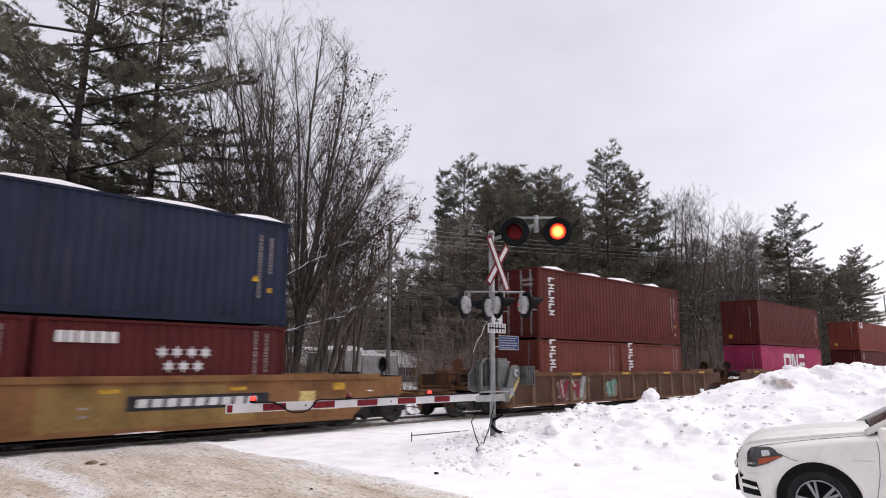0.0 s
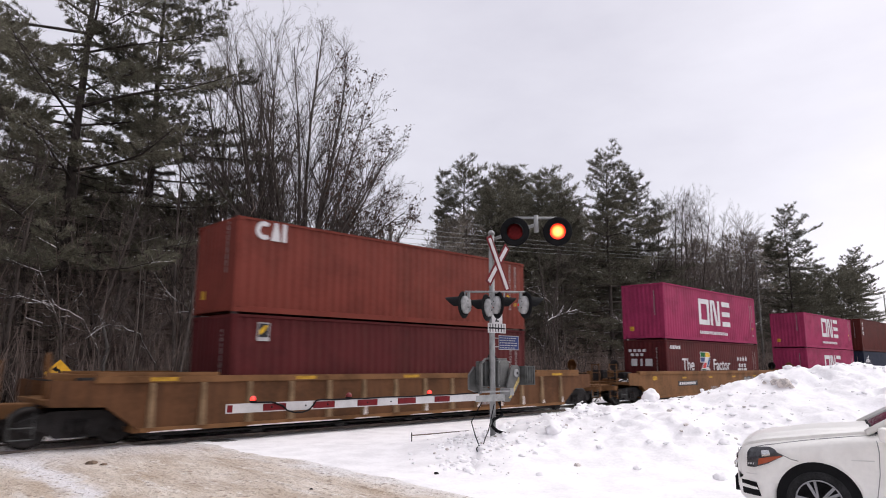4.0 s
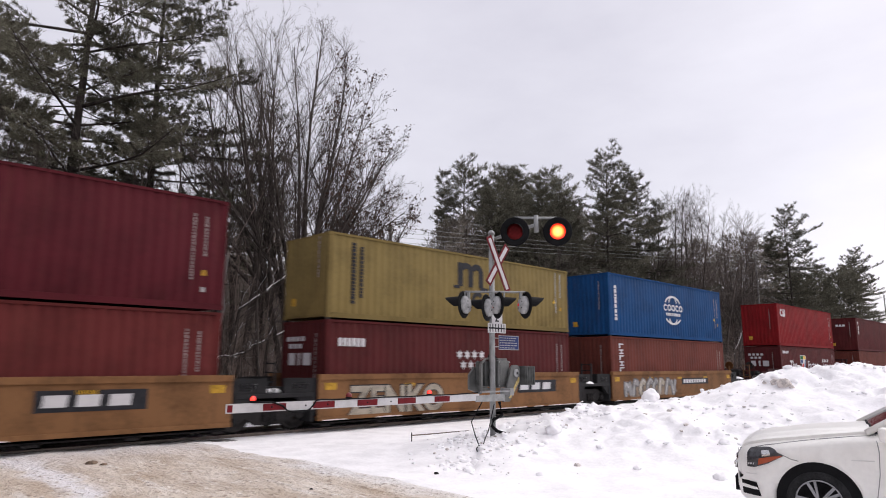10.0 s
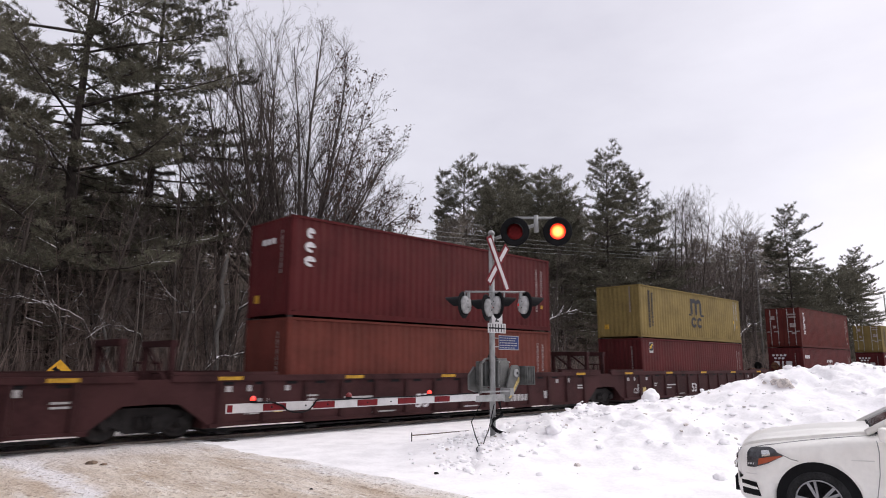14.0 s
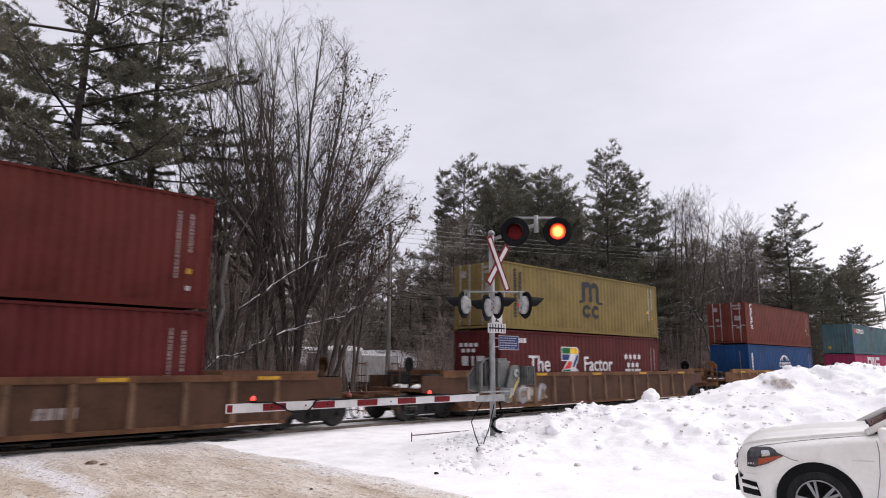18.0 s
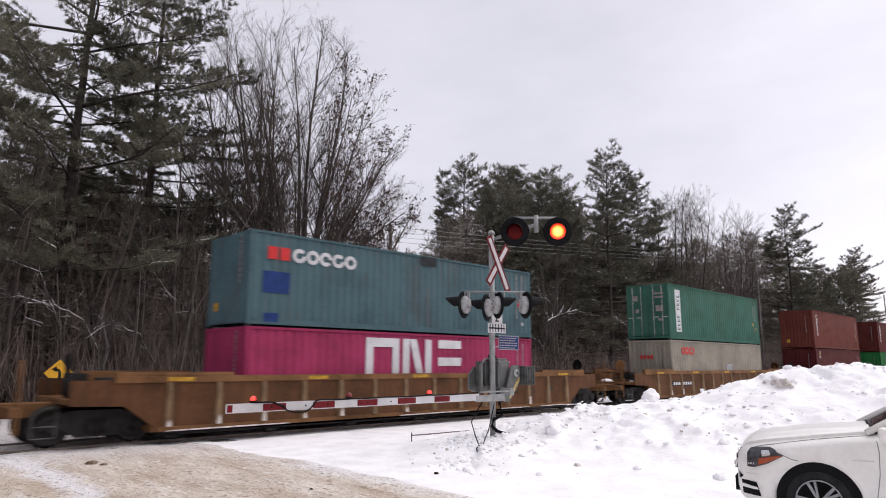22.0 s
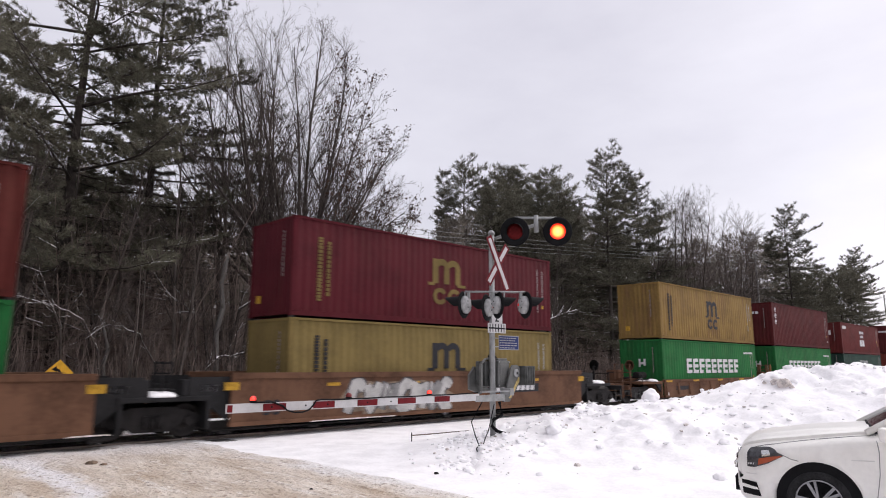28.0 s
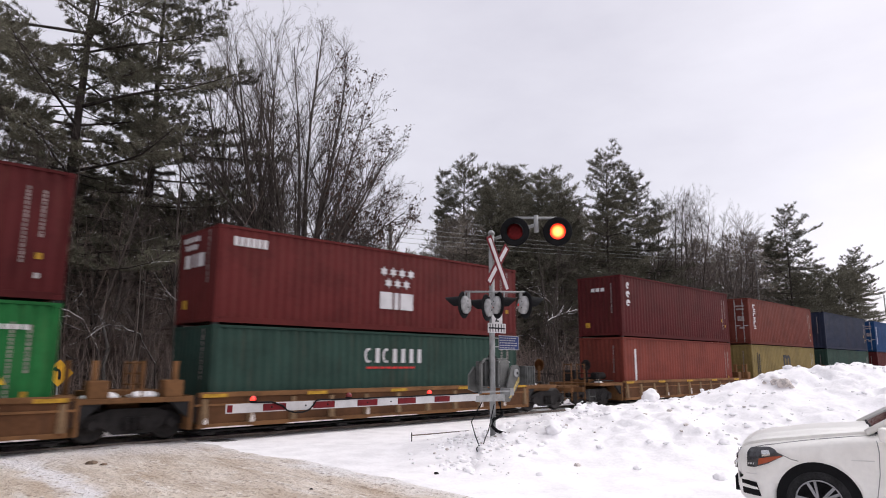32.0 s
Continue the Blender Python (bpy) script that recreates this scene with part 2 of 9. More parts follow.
    specks = ramp_node(noise_node(15.0, (1.0, 0.8, 1), 2.0, 0.6), 0.65, (0, 0, 0), 0.70, (1, 1, 1))
    col = mix_node(specks, col, (0.15, 0.11, 0.085))
    t.links.new(col, b.inputs["Base Color"])
    bp = t.nodes.new("ShaderNodeBump")
    bp.inputs["Strength"].default_value, bp.inputs["Distance"].default_value = 1.0, 0.14
    t.links.new(noise_node(7.0, (1, 0.7, 1), 4.0, 0.65), bp.inputs["Height"])
    t.links.new(bp.outputs[0], b.inputs["Normal"])
    return m


M["slush"] = slush_material()
PAINT = {}
for nm, col, srk in (("maroon", (0.0610, 0.0105, 0.0112), 0.25), ("brown", (0.0640, 0.0130, 0.0108), 0.3), ("rust_red", (0.0970, 0.0250, 0.0185), 0.3),
                     ("orange_red", (0.1302, 0.0297, 0.0215), 0.3), ("pink", (0.2330, 0.0250, 0.0710), 0.12), ("navy", (0.0150, 0.0190, 0.0360), 0.2),
                     ("blue", (0.0052, 0.0407, 0.1241), 0.15), ("deep_blue", (0.0085, 0.036, 0.105), 0.15), ("ochre", (0.146, 0.106, 0.039), 0.2),
                     ("rusty_ochre", (0.175, 0.110, 0.036), 0.98), ("red", (0.1413, 0.0060, 0.0077), 0.15), ("teal", (0.056, 0.098, 0.112), 0.55),
                     ("jade", (0.0330, 0.0960, 0.0700), 0.25), ("pale_grey", (0.2300, 0.2060, 0.1680), 0.4), ("green", (0.0130, 0.0940, 0.0260), 0.2), ("dark_green", (0.0190, 0.0400, 0.0320), 0.25),
                     ("brick_red", (0.0800, 0.0145, 0.0140), 0.2), ("plum", (0.0640, 0.0088, 0.0130), 0.2), ("ttx_yellow", (0.150, 0.075, 0.034), 0.4), ("ttx_fresh", (0.165, 0.104, 0.040), 0.3), ("ttx_rib", (0.205, 0.135, 0.078), 0.7), ("grimy_rib", (0.135, 0.082, 0.054), 0.7), ("ttx_panel_shaded", (0.092, 0.043, 0.021), 0.7), ("brown_panel_shaded", (0.056, 0.030, 0.020), 0.7), ("ttx_brown", (0.112, 0.058, 0.036), 0.45), ("car_brown", (0.0360, 0.0145, 0.0150), 0.35), ("grimy", (0.100, 0.050, 0.028), 0.8)):
    car_ = nm in ("ttx_yellow", "ttx_fresh", "ttx_rib", "grimy_rib", "ttx_panel_shaded", "brown_panel_shaded", "ttx_brown", "car_brown", "grimy")
    PAINT[nm] = mat("paint_" + nm, col, 0.75, spec=0.10, var=0.36 if car_ else 0.20, scale=1.1 if car_ else 0.9, streak=srk, streakcol=(0.045, 0.024, 0.016) if car_ else ((0.10, 0.05, 0.032) if nm not in ("pink", "green") else (0.12, 0.03, 0.04)), bump=0.12 if car_ else 0.05, rand=0.12 if car_ else 0.07)


# ---- mesh helpers ----
def part(name, bm, material, parent, label=""):
    me = bpy.data.meshes.new(name)
    bm.to_mesh(me)
    bm.free()
    return piece(name, me, material, parent, label)


def piece(name, me, material, parent, label=""):
    """An object on a mesh that may be shared; its material sits on the object."""
    ob = new(name, me)
    if not me.materials:
        me.materials.append(material)
    ob.material_slots[0].link = "OBJECT"
    ob.material_slots[0].material = material
    if parent:
        ob.parent = parent
    if label:
        ob["label"] = label
    if name in ("limb_work", "branch_snow", "code_column", "board_sign", "door_mark", "leaves", "plate_marks", "side_marks"):
        ob["kind"] = "stuff"
    return ob


def mesh_of(name, bm):
    me = bpy.data.meshes.new(name)
    bm.to_mesh(me)
    bm.free()
    return me


def box(bm, x0, x1, y0, y1, z0, z1, bev=0.0):
    v = [bm.verts.new((x, y, z)) for x in (x0, x1) for y in (y0, y1) for z in (z0, z1)]
    fs = [bm.faces.new([v[i] for i in q]) for q in ((0, 1, 3, 2), (4, 6, 7, 5), (0, 4, 5, 1), (2, 3, 7, 6), (0, 2, 6, 4), (1, 5, 7, 3))]
    if bev:
        bmesh.ops.bevel(bm, geom=list({e for f in fs for e in f.edges}), offset=bev, segments=2, affect="EDGES", profile=0.6)


def tube(bm, p0, p1, r0, r1=None, n=10, cap=True):
    p0, p1 = Vector(p0), Vector(p1)
    r1 = r0 if r1 is None else r1
    q = (p1 - p0).to_track_quat("Z", "Y")
    rings = []
    for p, r in ((p0, r0), (p1, r1)):
        rings.append([bm.verts.new(p + q @ Vector((r * math.cos(a), r * math.sin(a), 0))) for a in (2 * math.pi * i / n for i in range(n))])
    for i in range(n):
        bm.faces.new((rings[0][i], rings[0][(i + 1) % n], rings[1][(i + 1) % n], rings[1][i])).smooth = n > 6
    if cap:
        bm.faces.new(rings[0][::-1])
        bm.faces.new(rings[1])


def ring(bm, c, axis, prof, n=24):
    """A lathe: prof is (radius, height) pairs round axis at c."""
    q = Vector(axis).to_track_quat("Z", "Y")
    rows = [[bm.verts.new(Vector(c) + q @ Vector((r * math.cos(a), r * math.sin(a), h))) for a in (2 * math.pi * i / n for i in range(n))] for r, h in prof]
    for a, b in zip(rows, rows[1:]):
        for i in range(n):
            bm.faces.new((a[i], a[(i + 1) % n], b[(i + 1) % n], b[i])).smooth = True
    if prof[0][0] > 1e-4:
        bm.faces.new(rows[0][::-1])
    if prof[-1][0] > 1e-4:
        bm.faces.new(rows[-1])


def prism(bm, pts, y0, y1):
    """A flat outline in x and z, given depth from y0 to y1."""
    a = [bm.verts.new((x, y0, z)) for x, z in pts]
    b = [bm.verts.new((x, y1, z)) for x, z in pts]
    bm.faces.new(a)
    bm.faces.new(b[::-1])
    for i in range(len(pts)):
        j = (i + 1) % len(pts)
        bm.faces.new((a[j], a[i], b[i], b[j]))


def fast_mesh(name, verts, faces, smooth=False):
    """A mesh from numpy arrays; every face has the same number of corners."""
    verts, faces = np.asarray(verts, dtype=np.float32), np.asarray(faces, dtype=np.int32)
    me = bpy.data.meshes.new(name)
    n, k = faces.shape
    me.vertices.add(len(verts))
    me.vertices.foreach_set("co", verts.ravel())
    me.loops.add(n * k)
    me.loops.foreach_set("vertex_index", faces.ravel())
    me.polygons.add(n)
    me.polygons.foreach_set("loop_start", np.arange(0, n * k, k, dtype=np.int32))
    me.polygons.foreach_set("loop_total", np.full(n, k, dtype=np.int32))
    if smooth:
        me.polygons.foreach_set("use_smooth", np.ones(n, dtype=bool))
    me.update(calc_edges=True)
    return me


def holder(name, loc=(0, 0, 0)):
    e = new(name)
    e.empty_display_size = 0.5
    e.location = loc
    return e


def letters(text, size, bold=0.012):
    """Flat built-in lettering as a mesh: x to the right, z up, y thickness."""
    cu = bpy.data.curves.new("lettering", "FONT")
    cu.body, cu.size, cu.extrude, cu.offset = text, size, 0.002, size * bold
    tmp = bpy.data.objects.new("lettering", cu)
    scene.collection.objects.link(tmp)
    dg = bpy.context.evaluated_depsgraph_get()
    me = bpy.data.meshes.new_from_object(tmp.evaluated_get(dg))
    bpy.data.objects.remove(tmp)
    me.transform(Matrix.Rotation(radians(90), 4, "X"))
    me.materials.clear()
    return me


def rope(name, pts, r, parent, m, n=8):
    """One continuous round strand through the points."""
    P = [Vector(p) for p in pts]
    bm = bmesh.new()
    prev = None
    for i, p in enumerate(P):
        d = (P[min(i + 1, len(P) - 1)] - P[max(i - 1, 0)]).normalized()
        u = d.cross(Vector((0.31, 0.17, 0.93))).normalized()
        w = d.cross(u)
        cur = [bm.verts.new(p + (u * math.cos(6.2832 * k / n) + w * math.sin(6.2832 * k / n)) * r) for k in range(n)]
        if prev:
            for k in range(n):
                bm.faces.new((prev[k], prev[(k + 1) % n], cur[(k + 1) % n], cur[k])).smooth = True
        prev = cur
    return part(name, bm, m, parent)


def vnoise(x, y, seed=0):
    """Smooth value noise on numpy arrays."""
    xi, yi = np.floor(x).astype(np.int64), np.floor(y).astype(np.int64)
    fx, fy = x - xi, y - yi
    fx, fy = fx * fx * (3 - 2 * fx), fy * fy * (3 - 2 * fy)

    def h(a, b):
        n = (a * 374761393 + b * 668265263 + seed * 1442695041) & 0x7FFFFFFF
        n = ((n ^ (n >> 13)) * 1274126177) & 0x7FFFFFFF
        return ((n ^ (n >> 16)) & 0xFFFF) / 65535.0
    return (h(xi, yi) * (1 - fx) + h(xi + 1, yi) * fx) * (1 - fy) + (h(xi, yi + 1) * (1 - fx) + h(xi + 1, yi + 1) * fx) * fy


def fbm(x, y, seed=0, octaves=4):
    return sum(vnoise(x * 2 ** o, y * 2 ** o, seed + o) * 0.5 ** (o + 1) for o in range(octaves))


# ---- ground ----
ZG = 0.10
RIDGE = ((9.9, -8.0, 0.04), (10.9, -7.3, 0.27), (11.6, -6.7, 0.14), (12.7, -6.5, 0.27), (14.4, -7.6, 0.72), (16.2, -9.1, 1.10), (17.3, -10.1, 1.12), (18.4, -11.3, 1.75), (20.4, -13.4, 1.95), (25.0, -17.5, 1.9), (30.0, -22.0, 1.2))


def ground_z(x, y):
    """The height of the snow: flat by the track, a ploughed bank along the verge."""
    z = ZG + 0.05 * (fbm(x * 0.35, y * 0.35, 5) - 0.5) + np.where(y > 3, 0.03 * np.minimum(y - 3, 8), 0) * (fbm(x * 0.15, y * 0.15, 9) * 1.6)
    best = np.zeros_like(x)
    for (xa, ya, ha), (xb, yb, hb) in zip(RIDGE, RIDGE[1:]):
        dx, dy = xb - xa, yb - ya
        L2 = dx * dx + dy * dy
        t = np.clip(((x - xa) * dx + (y - ya) * dy) / L2, 0, 1)
        px, py = x - (xa + t * dx), y - (ya + t * dy)
        d = np.hypot(px, py)
        side = dx * py - dy * px
        H = ha + (hb - ha) * t
        width = np.where(side < 0, 3.2 + 2.2 * np.minimum(H, 1.4), 1.5 + 1.3 * H)
        u = np.clip(1 - d / width, 0, 1)
        best = np.maximum(best, H * (u * u * (3 - 2 * u) * 0.55 + 0.45 * u))
    lump = (fbm(x * 0.9, y * 0.9, 21) - 0.47) * 0.42 + (fbm(x * 3.1, y * 3.1, 33, 3) - 0.44) * 0.26 + np.clip(fbm(x * 5.3, y * 5.3, 35, 2) - 0.40, 0, 1) * 0.24
    crust = np.clip(fbm(x * 0.8, y * 0.8, 61) - 0.42, 0, 0.25) * 4.0
    lump = lump + crust * (np.abs(fbm(x * 4.6, y * 4.6, 52, 2) - 0.5) * 0.5 + np.clip(fbm(x * 2.3, y * 2.3, 57, 2) - 0.52, 0, 1) * 0.7)
    z = z + best + lump * np.clip(best * 2.2, 0, 1) * 0.75
    road = np.clip((7.6 - x) * 1.2, 0, 1) * np.clip((x + 6) * 1.0, 0, 1)
    ruts = 0.025 * np.sin(x * 3.7 + 0.7 * np.sin(y * 0.3)) + 0.03 * (fbm(x * 1.3, y * 0.5, 44) - 0.5)
    z = z * (1 - road) + road * (ZG + 0.02 + ruts * 0.6)
    under = np.clip(2.2 - np.abs(y), 0, 1)
    return z - 0.03 * under


def spaced(a, b, fine_a, fine_b, step):
    lo = fine_a - np.cumsum(step * 1.18 ** np.arange(1, 60))
    hi = fine_b + np.cumsum(step * 1.18 ** np.arange(1, 60))
    mid = np.arange(fine_a, fine_b + step / 2, step)
    return np.concatenate([[a], lo[lo > a][::-1], mid, hi[hi < b], [b]])


def sheet(name, xs, ys, fz):
    X, Y = np.meshgrid(xs, ys)
    V = np.stack([X.ravel(), Y.ravel(), fz(X, Y).ravel()], 1)
    nx = len(xs)
    i = (np.arange(len(ys) - 1)[:, None] * nx + np.arange(nx - 1)[None, :]).ravel()
    return fast_mesh(name, V, np.stack([i, i + 1, i + nx + 1, i + nx], 1), True)


gr = piece("ground", sheet("ground", spaced(-1500, 2500, 2.0, 23.0, 0.08), spaced(-1500, 1500, -15.5, 0.0, 0.08), ground_z), M["bank_snow"], None)
tagged(gr, "wide snow-covered ground with a lumpy ploughed bank", "ground", kind="structure")


def road_mesh():
    ys = np.arange(-45, 60, 0.25)
    us = np.linspace(0, 1, 60)
    U, Y = np.meshgrid(us, ys)
    right = 7.35 + 0.35 * (vnoise(Y * 0.5, Y * 0 + 3, 7) - 0.5) + 0.2 * (vnoise(Y * 2.1, Y * 0 + 9, 8) - 0.5)
    left = -5.0 + 0.5 * (vnoise(Y * 0.4, Y * 0 + 5, 11) - 0.5)
    bend = np.where(Y > 4, -0.012 * (Y - 4) ** 2, 0)
    X = left + (right - left) * U + bend
    Z = ground_z(X, Y) + 0.012 - 0.05 * (np.abs(U - 0.5) > 0.4999)
    V = np.stack([X.ravel(), Y.ravel(), Z.ravel()], 1)
    nx = len(us)
    i = (np.arange(len(ys) - 1)[:, None] * nx + np.arange(nx - 1)[None, :]).ravel()
    return fast_mesh("road", V, np.stack([i, i + 1, i + nx + 1, i + nx], 1), True)


tagged(piece("road", road_mesh(), M["slush"], None), "road under brown sanded slush and packed snow", "road", kind="structure")


def gz(x, y):
    return float(ground_z(np.array([float(x)]), np.array([float(y)]))[0])


# ---- the two tracks ----
ZR = 0.15


def track(yc, name, label, rails, x0=-400, x1=900, drop=0.0):
    tr = holder(name, (0, yc, 0))
    tagged(tr, label, "railway track", kind="structure")
    for s in rails:
        bm = bmesh.new()
        y = s * 0.7525
        prism_pts = [(-0.07, ZR - 0.16), (0.07, ZR - 0.16), (0.012, ZR - 0.12), (0.012, ZR - 0.045), (0.036, ZR - 0.035), (0.036, ZR), (-0.036, ZR), (-0.036, ZR - 0.035), (-0.012, ZR - 0.045), (-0.012, ZR - 0.12)]
        a = [bm.verts.new((x0, y + u, z - drop)) for u, z in prism_pts]
        b = [bm.verts.new((x1, y + u, z - drop)) for u, z in prism_pts]
        for i in range(10):
            j = (i + 1) % 10
            bm.faces.new((a[i], a[j], b[j], b[i]))
        part("rail", bm, M["rail"], tr)
    return tr


far_track = track(0.0, "track_far", "steel rails on dirty snow-dusted ballast", (-1, 1))
near_track = track(-3.76, "track_near", "steel rail almost buried in snow", (0,), 0.35, 9.5, 0.030)
near_track.location.x, near_track.rotation_euler.z = 11.6, radians(-4.5)
xs = np.concatenate([np.arange(-400, -20, 20), np.arange(-20, 60, 0.5), np.arange(60, 901, 20)])
# Wider than the ballast: its dark colour also paints the shade below the cars.
ys = np.linspace(-1.95, 1.75, 27)
bed = piece("track_bed", sheet("track_bed", xs, ys, lambda X, Y: ZR - 0.085 + 0.03 * (fbm(X * 1.4, Y * 2.2, 71) - 0.5) - 0.05 * (Y < -1.75) - 0.06 * (Y > 1.7)), M["bed"], None)
tagged(bed, "dark dirty ballast and blown snow under the rails", "ballast", kind="structure")


# ---- containers ----
CL, CW, CH = 12.19, 2.438, 2.896
CMESH = {}


def corrugated(length, z0, z1, depth=0.024, pitch=0.278):
    """A trapezoid-ribbed wall in x and z at y = 0, outer ridges at y = 0, with a second skin behind."""
    n = max(1, round(length / pitch))
    p = length / n
    xs, ds = [0.0], [0.0]
    for i in range(n):
        b = i * p
        xs += [b + p * 0.36, b + p * 0.5, b + p * 0.86, b + p]
        ds += [0.0, depth, depth, 0.0]
    xs, ds = np.array(xs), np.array(ds)
    k = len(xs)
    V = np.concatenate([np.stack([xs, ds, np.full(k, z0)], 1), np.stack([xs, ds, np.full(k, z1)], 1), np.stack([xs, np.full(k, depth + 0.02), np.full(k, z0)], 1), np.stack([xs, np.full(k, depth + 0.02), np.full(k, z1)], 1)])
    i = np.arange(k - 1)
    F = np.concatenate([np.stack([i, i + 1, i + 1 + k, i + k], 1), np.stack([i + 2 * k + 1, i + 2 * k, i + 3 * k, i + 3 * k + 1], 1), np.stack([i + k, i + k + 1, i + 3 * k + 1, i + 3 * k], 1)])
    return V, F


def container_meshes(L, H):
    if (L, H) in CMESH:
        return CMESH[L, H]
    d = {}
    V, F = corrugated(L - 0.32, 0.16, H - 0.066, 0.020)
    A = V.copy()
    A[:, 0] += 0.16
    A[:, 1] = -CW / 2 + 0.008 + A[:, 1]
    d["near"] = fast_mesh("side_wall", A, F)
    B = V.copy()
    B[:, 0] += 0.16
    B[:, 1] = CW / 2 - 0.008 - B[:, 1]
    d["far"] = fast_mesh("side_wall", B, F[:, ::-1])
    V, F = corrugated(CW - 0.24, 0.10, H - 0.08, 0.036, 0.25)
    E_ = np.stack([V[:, 1] + 0.015, V[:, 0] - CW / 2 + 0.12, V[:, 2]], 1)
    d["front"] = fast_mesh("end_wall", E_, F[:, ::-1])
    E2 = np.stack([L - V[:, 1] - 0.015, V[:, 0] - CW / 2 + 0.12, V[:, 2]], 1)
    d["back"] = fast_mesh("end_wall", E2, F)
    bm = bmesh.new()
    box(bm, 0.10, L - 0.10, -CW / 2 + 0.05, CW / 2 - 0.05, H - 0.05, H - 0.02)
    for i in range(int(L / 0.28)):
        box(bm, 0.2 + i * 0.28, 0.34 + i * 0.28, -CW / 2 + 0.12, CW / 2 - 0.12, H - 0.02, H - 0.008)
    d["roof"] = mesh_of("roof", bm)
    bm = bmesh.new()
    box(bm, 0.10, L - 0.10, -CW / 2 + 0.05, CW / 2 - 0.05, 0.08, 0.15)
    d["floor"] = mesh_of("floor_frame", bm)
    bm = bmesh.new()
    box(bm, 0.012, 0.165, 0.012, 0.13, 0.118, H - 0.118, 0.012)
    d["post"] = mesh_of("corner_post", bm)
    bm = bmesh.new()
    box(bm, 0, 0.178, 0, 0.162, 0, 0.118, 0.01)
    box(bm, 0.05, 0.13, -0.001, 0.02, 0.035, 0.085)
    d["casting"] = mesh_of("corner_casting", bm)
    bm = bmesh.new()
    box(bm, 0.178, L - 0.178, 0, 0.06, 0, 0.07, 0.006)
    d["top_rail"] = mesh_of("top_rail", bm)
    bm = bmesh.new()
    box(bm, 0.178, L - 0.178, 0, 0.05, 0, 0.155, 0.006)
    d["bottom_rail"] = mesh_of("bottom_rail", bm)
    bm = bmesh.new()
    box(bm, 0.03, 0.13, -CW / 2 + 0.162, CW / 2 - 0.162, 0.03, 0.11, 0.008)
    d["end_rail"] = mesh_of("end_rail", bm)
    bm = bmesh.new()
    box(bm, 0.03, 0.07, 0.01, CW / 2 - 0.14, 0.16, H - 0.10, 0.008)
    for k in range(5):
        z = 0.32 + k * 0.48
        box(bm, 0.012, 0.03, 0.08, CW / 2 - 0.2, z, z + 0.26, 0.006)
    d["door"] = mesh_of("door", bm)
    bm = bmesh.new()
    tube(bm, (-0.005, 0, 0.12), (-0.005, 0, H - 0.08), 0.02, n=8)
    for z in (0.3, 1.0, 1.9, 2.5):
        box(bm, -0.025, 0.03, -0.035, 0.035, z, z + 0.07)
    box(bm, -0.035, -0.015, -0.02, 0.30, 1.12, 1.17)
    d["lock_rod"] = mesh_of("lock_rod", bm)
    CMESH[L, H] = d
    return d


def bars_column(bm, x, z0, z1, w, n, seed, y):
    rng = random.Random(seed)
    z = z1
    while z > z0:
        h = rng.uniform(0.5, 1.0) * (z1 - z0) / n
        box(bm, x, x + w, y - 0.003, y + 0.004, z - h * 0.78, z)
        z -= h


YN = -CW / 2 - 0.003


def blocks(bm, x, z, h, widths, gap, slant=0.0, y=YN):
    """A row of plain upright blocks standing for a brand word."""
    for w in widths:
        prism(bm, [(x, z), (x + w, z), (x + w + slant * h, z + h), (x + slant * h, z + h)], y, y + 0.006)
        x += w + gap
    return x


def frame_shape(bm, x, z, w, h, t, y=YN):
    for a, b, c, d in ((x, x + t, z, z + h), (x + w - t, x + w, z, z + h), (x + t, x + w - t, z, z + t), (x + t, x + w - t, z + h - t, z + h)):
        box(bm, a, b, y, y + 0.006, c, d)


def arc_band(bm, cx, cz, rx, rz, t, a0, a1, n=14, y=YN):
    """A flat curved band, one piece; a full turn is left open by a hair."""
    if a1 - a0 >= 359:
        a1 = a0 + 358
    angs = [radians(a0 + (a1 - a0) * k / n) for k in range(n + 1)]
    rows = [[bm.verts.new((cx + (rx - d) * math.cos(u), yy, cz + (rz - d) * math.sin(u))) for u in angs] for d, yy in ((0, y), (t, y), (t, y + 0.006), (0, y + 0.006))]
    for r0, r1 in zip(rows, rows[1:] + rows[:1]):
        for i in range(n):
            bm.faces.new((r0[i], r0[i + 1], r1[i + 1], r1[i]))
    for i in (0, n):
        bm.faces.new([r[i] for r in rows])


def islands(bm):
    """The separate pieces of a bmesh, each as a mesh."""
    bm.verts.index_update()
    seen, out = set(), []
    for v in bm.verts:
        if v in seen:
            continue
        stack, comp = [v], []
        seen.add(v)
        while stack:
            w = stack.pop()
            comp.append(w)
            for e in w.link_edges:
                o = e.other_vert(w)
                if o not in seen:
                    seen.add(o)
                    stack.append(o)
        idx = {w: i for i, w in enumerate(comp)}
        faces = {f for w in comp for f in w.link_faces}
        me = bpy.data.meshes.new("mark")
        me.from_pydata([w.co[:] for w in comp], [], sorted([idx[w] for w in f.verts] for f in faces))
        out.append(me)
    bm.free()
    return out


def stars(bm, x, z, r, pitch):
    for row, (n, off) in enumerate(((4, 0.0), (3, 0.5))):
        for i in range(n):
            cx, cz = x + (i + off) * pitch, z - row * pitch * 0.95
            pts = []
            for k in range(12):
                a, q = math.pi * k / 6 + math.pi / 2, (r if k % 2 == 0 else r * 0.5)
                pts.append((cx + q * math.cos(a), cz + q * math.sin(a)))
            prism(bm, pts, YN, YN + 0.006)


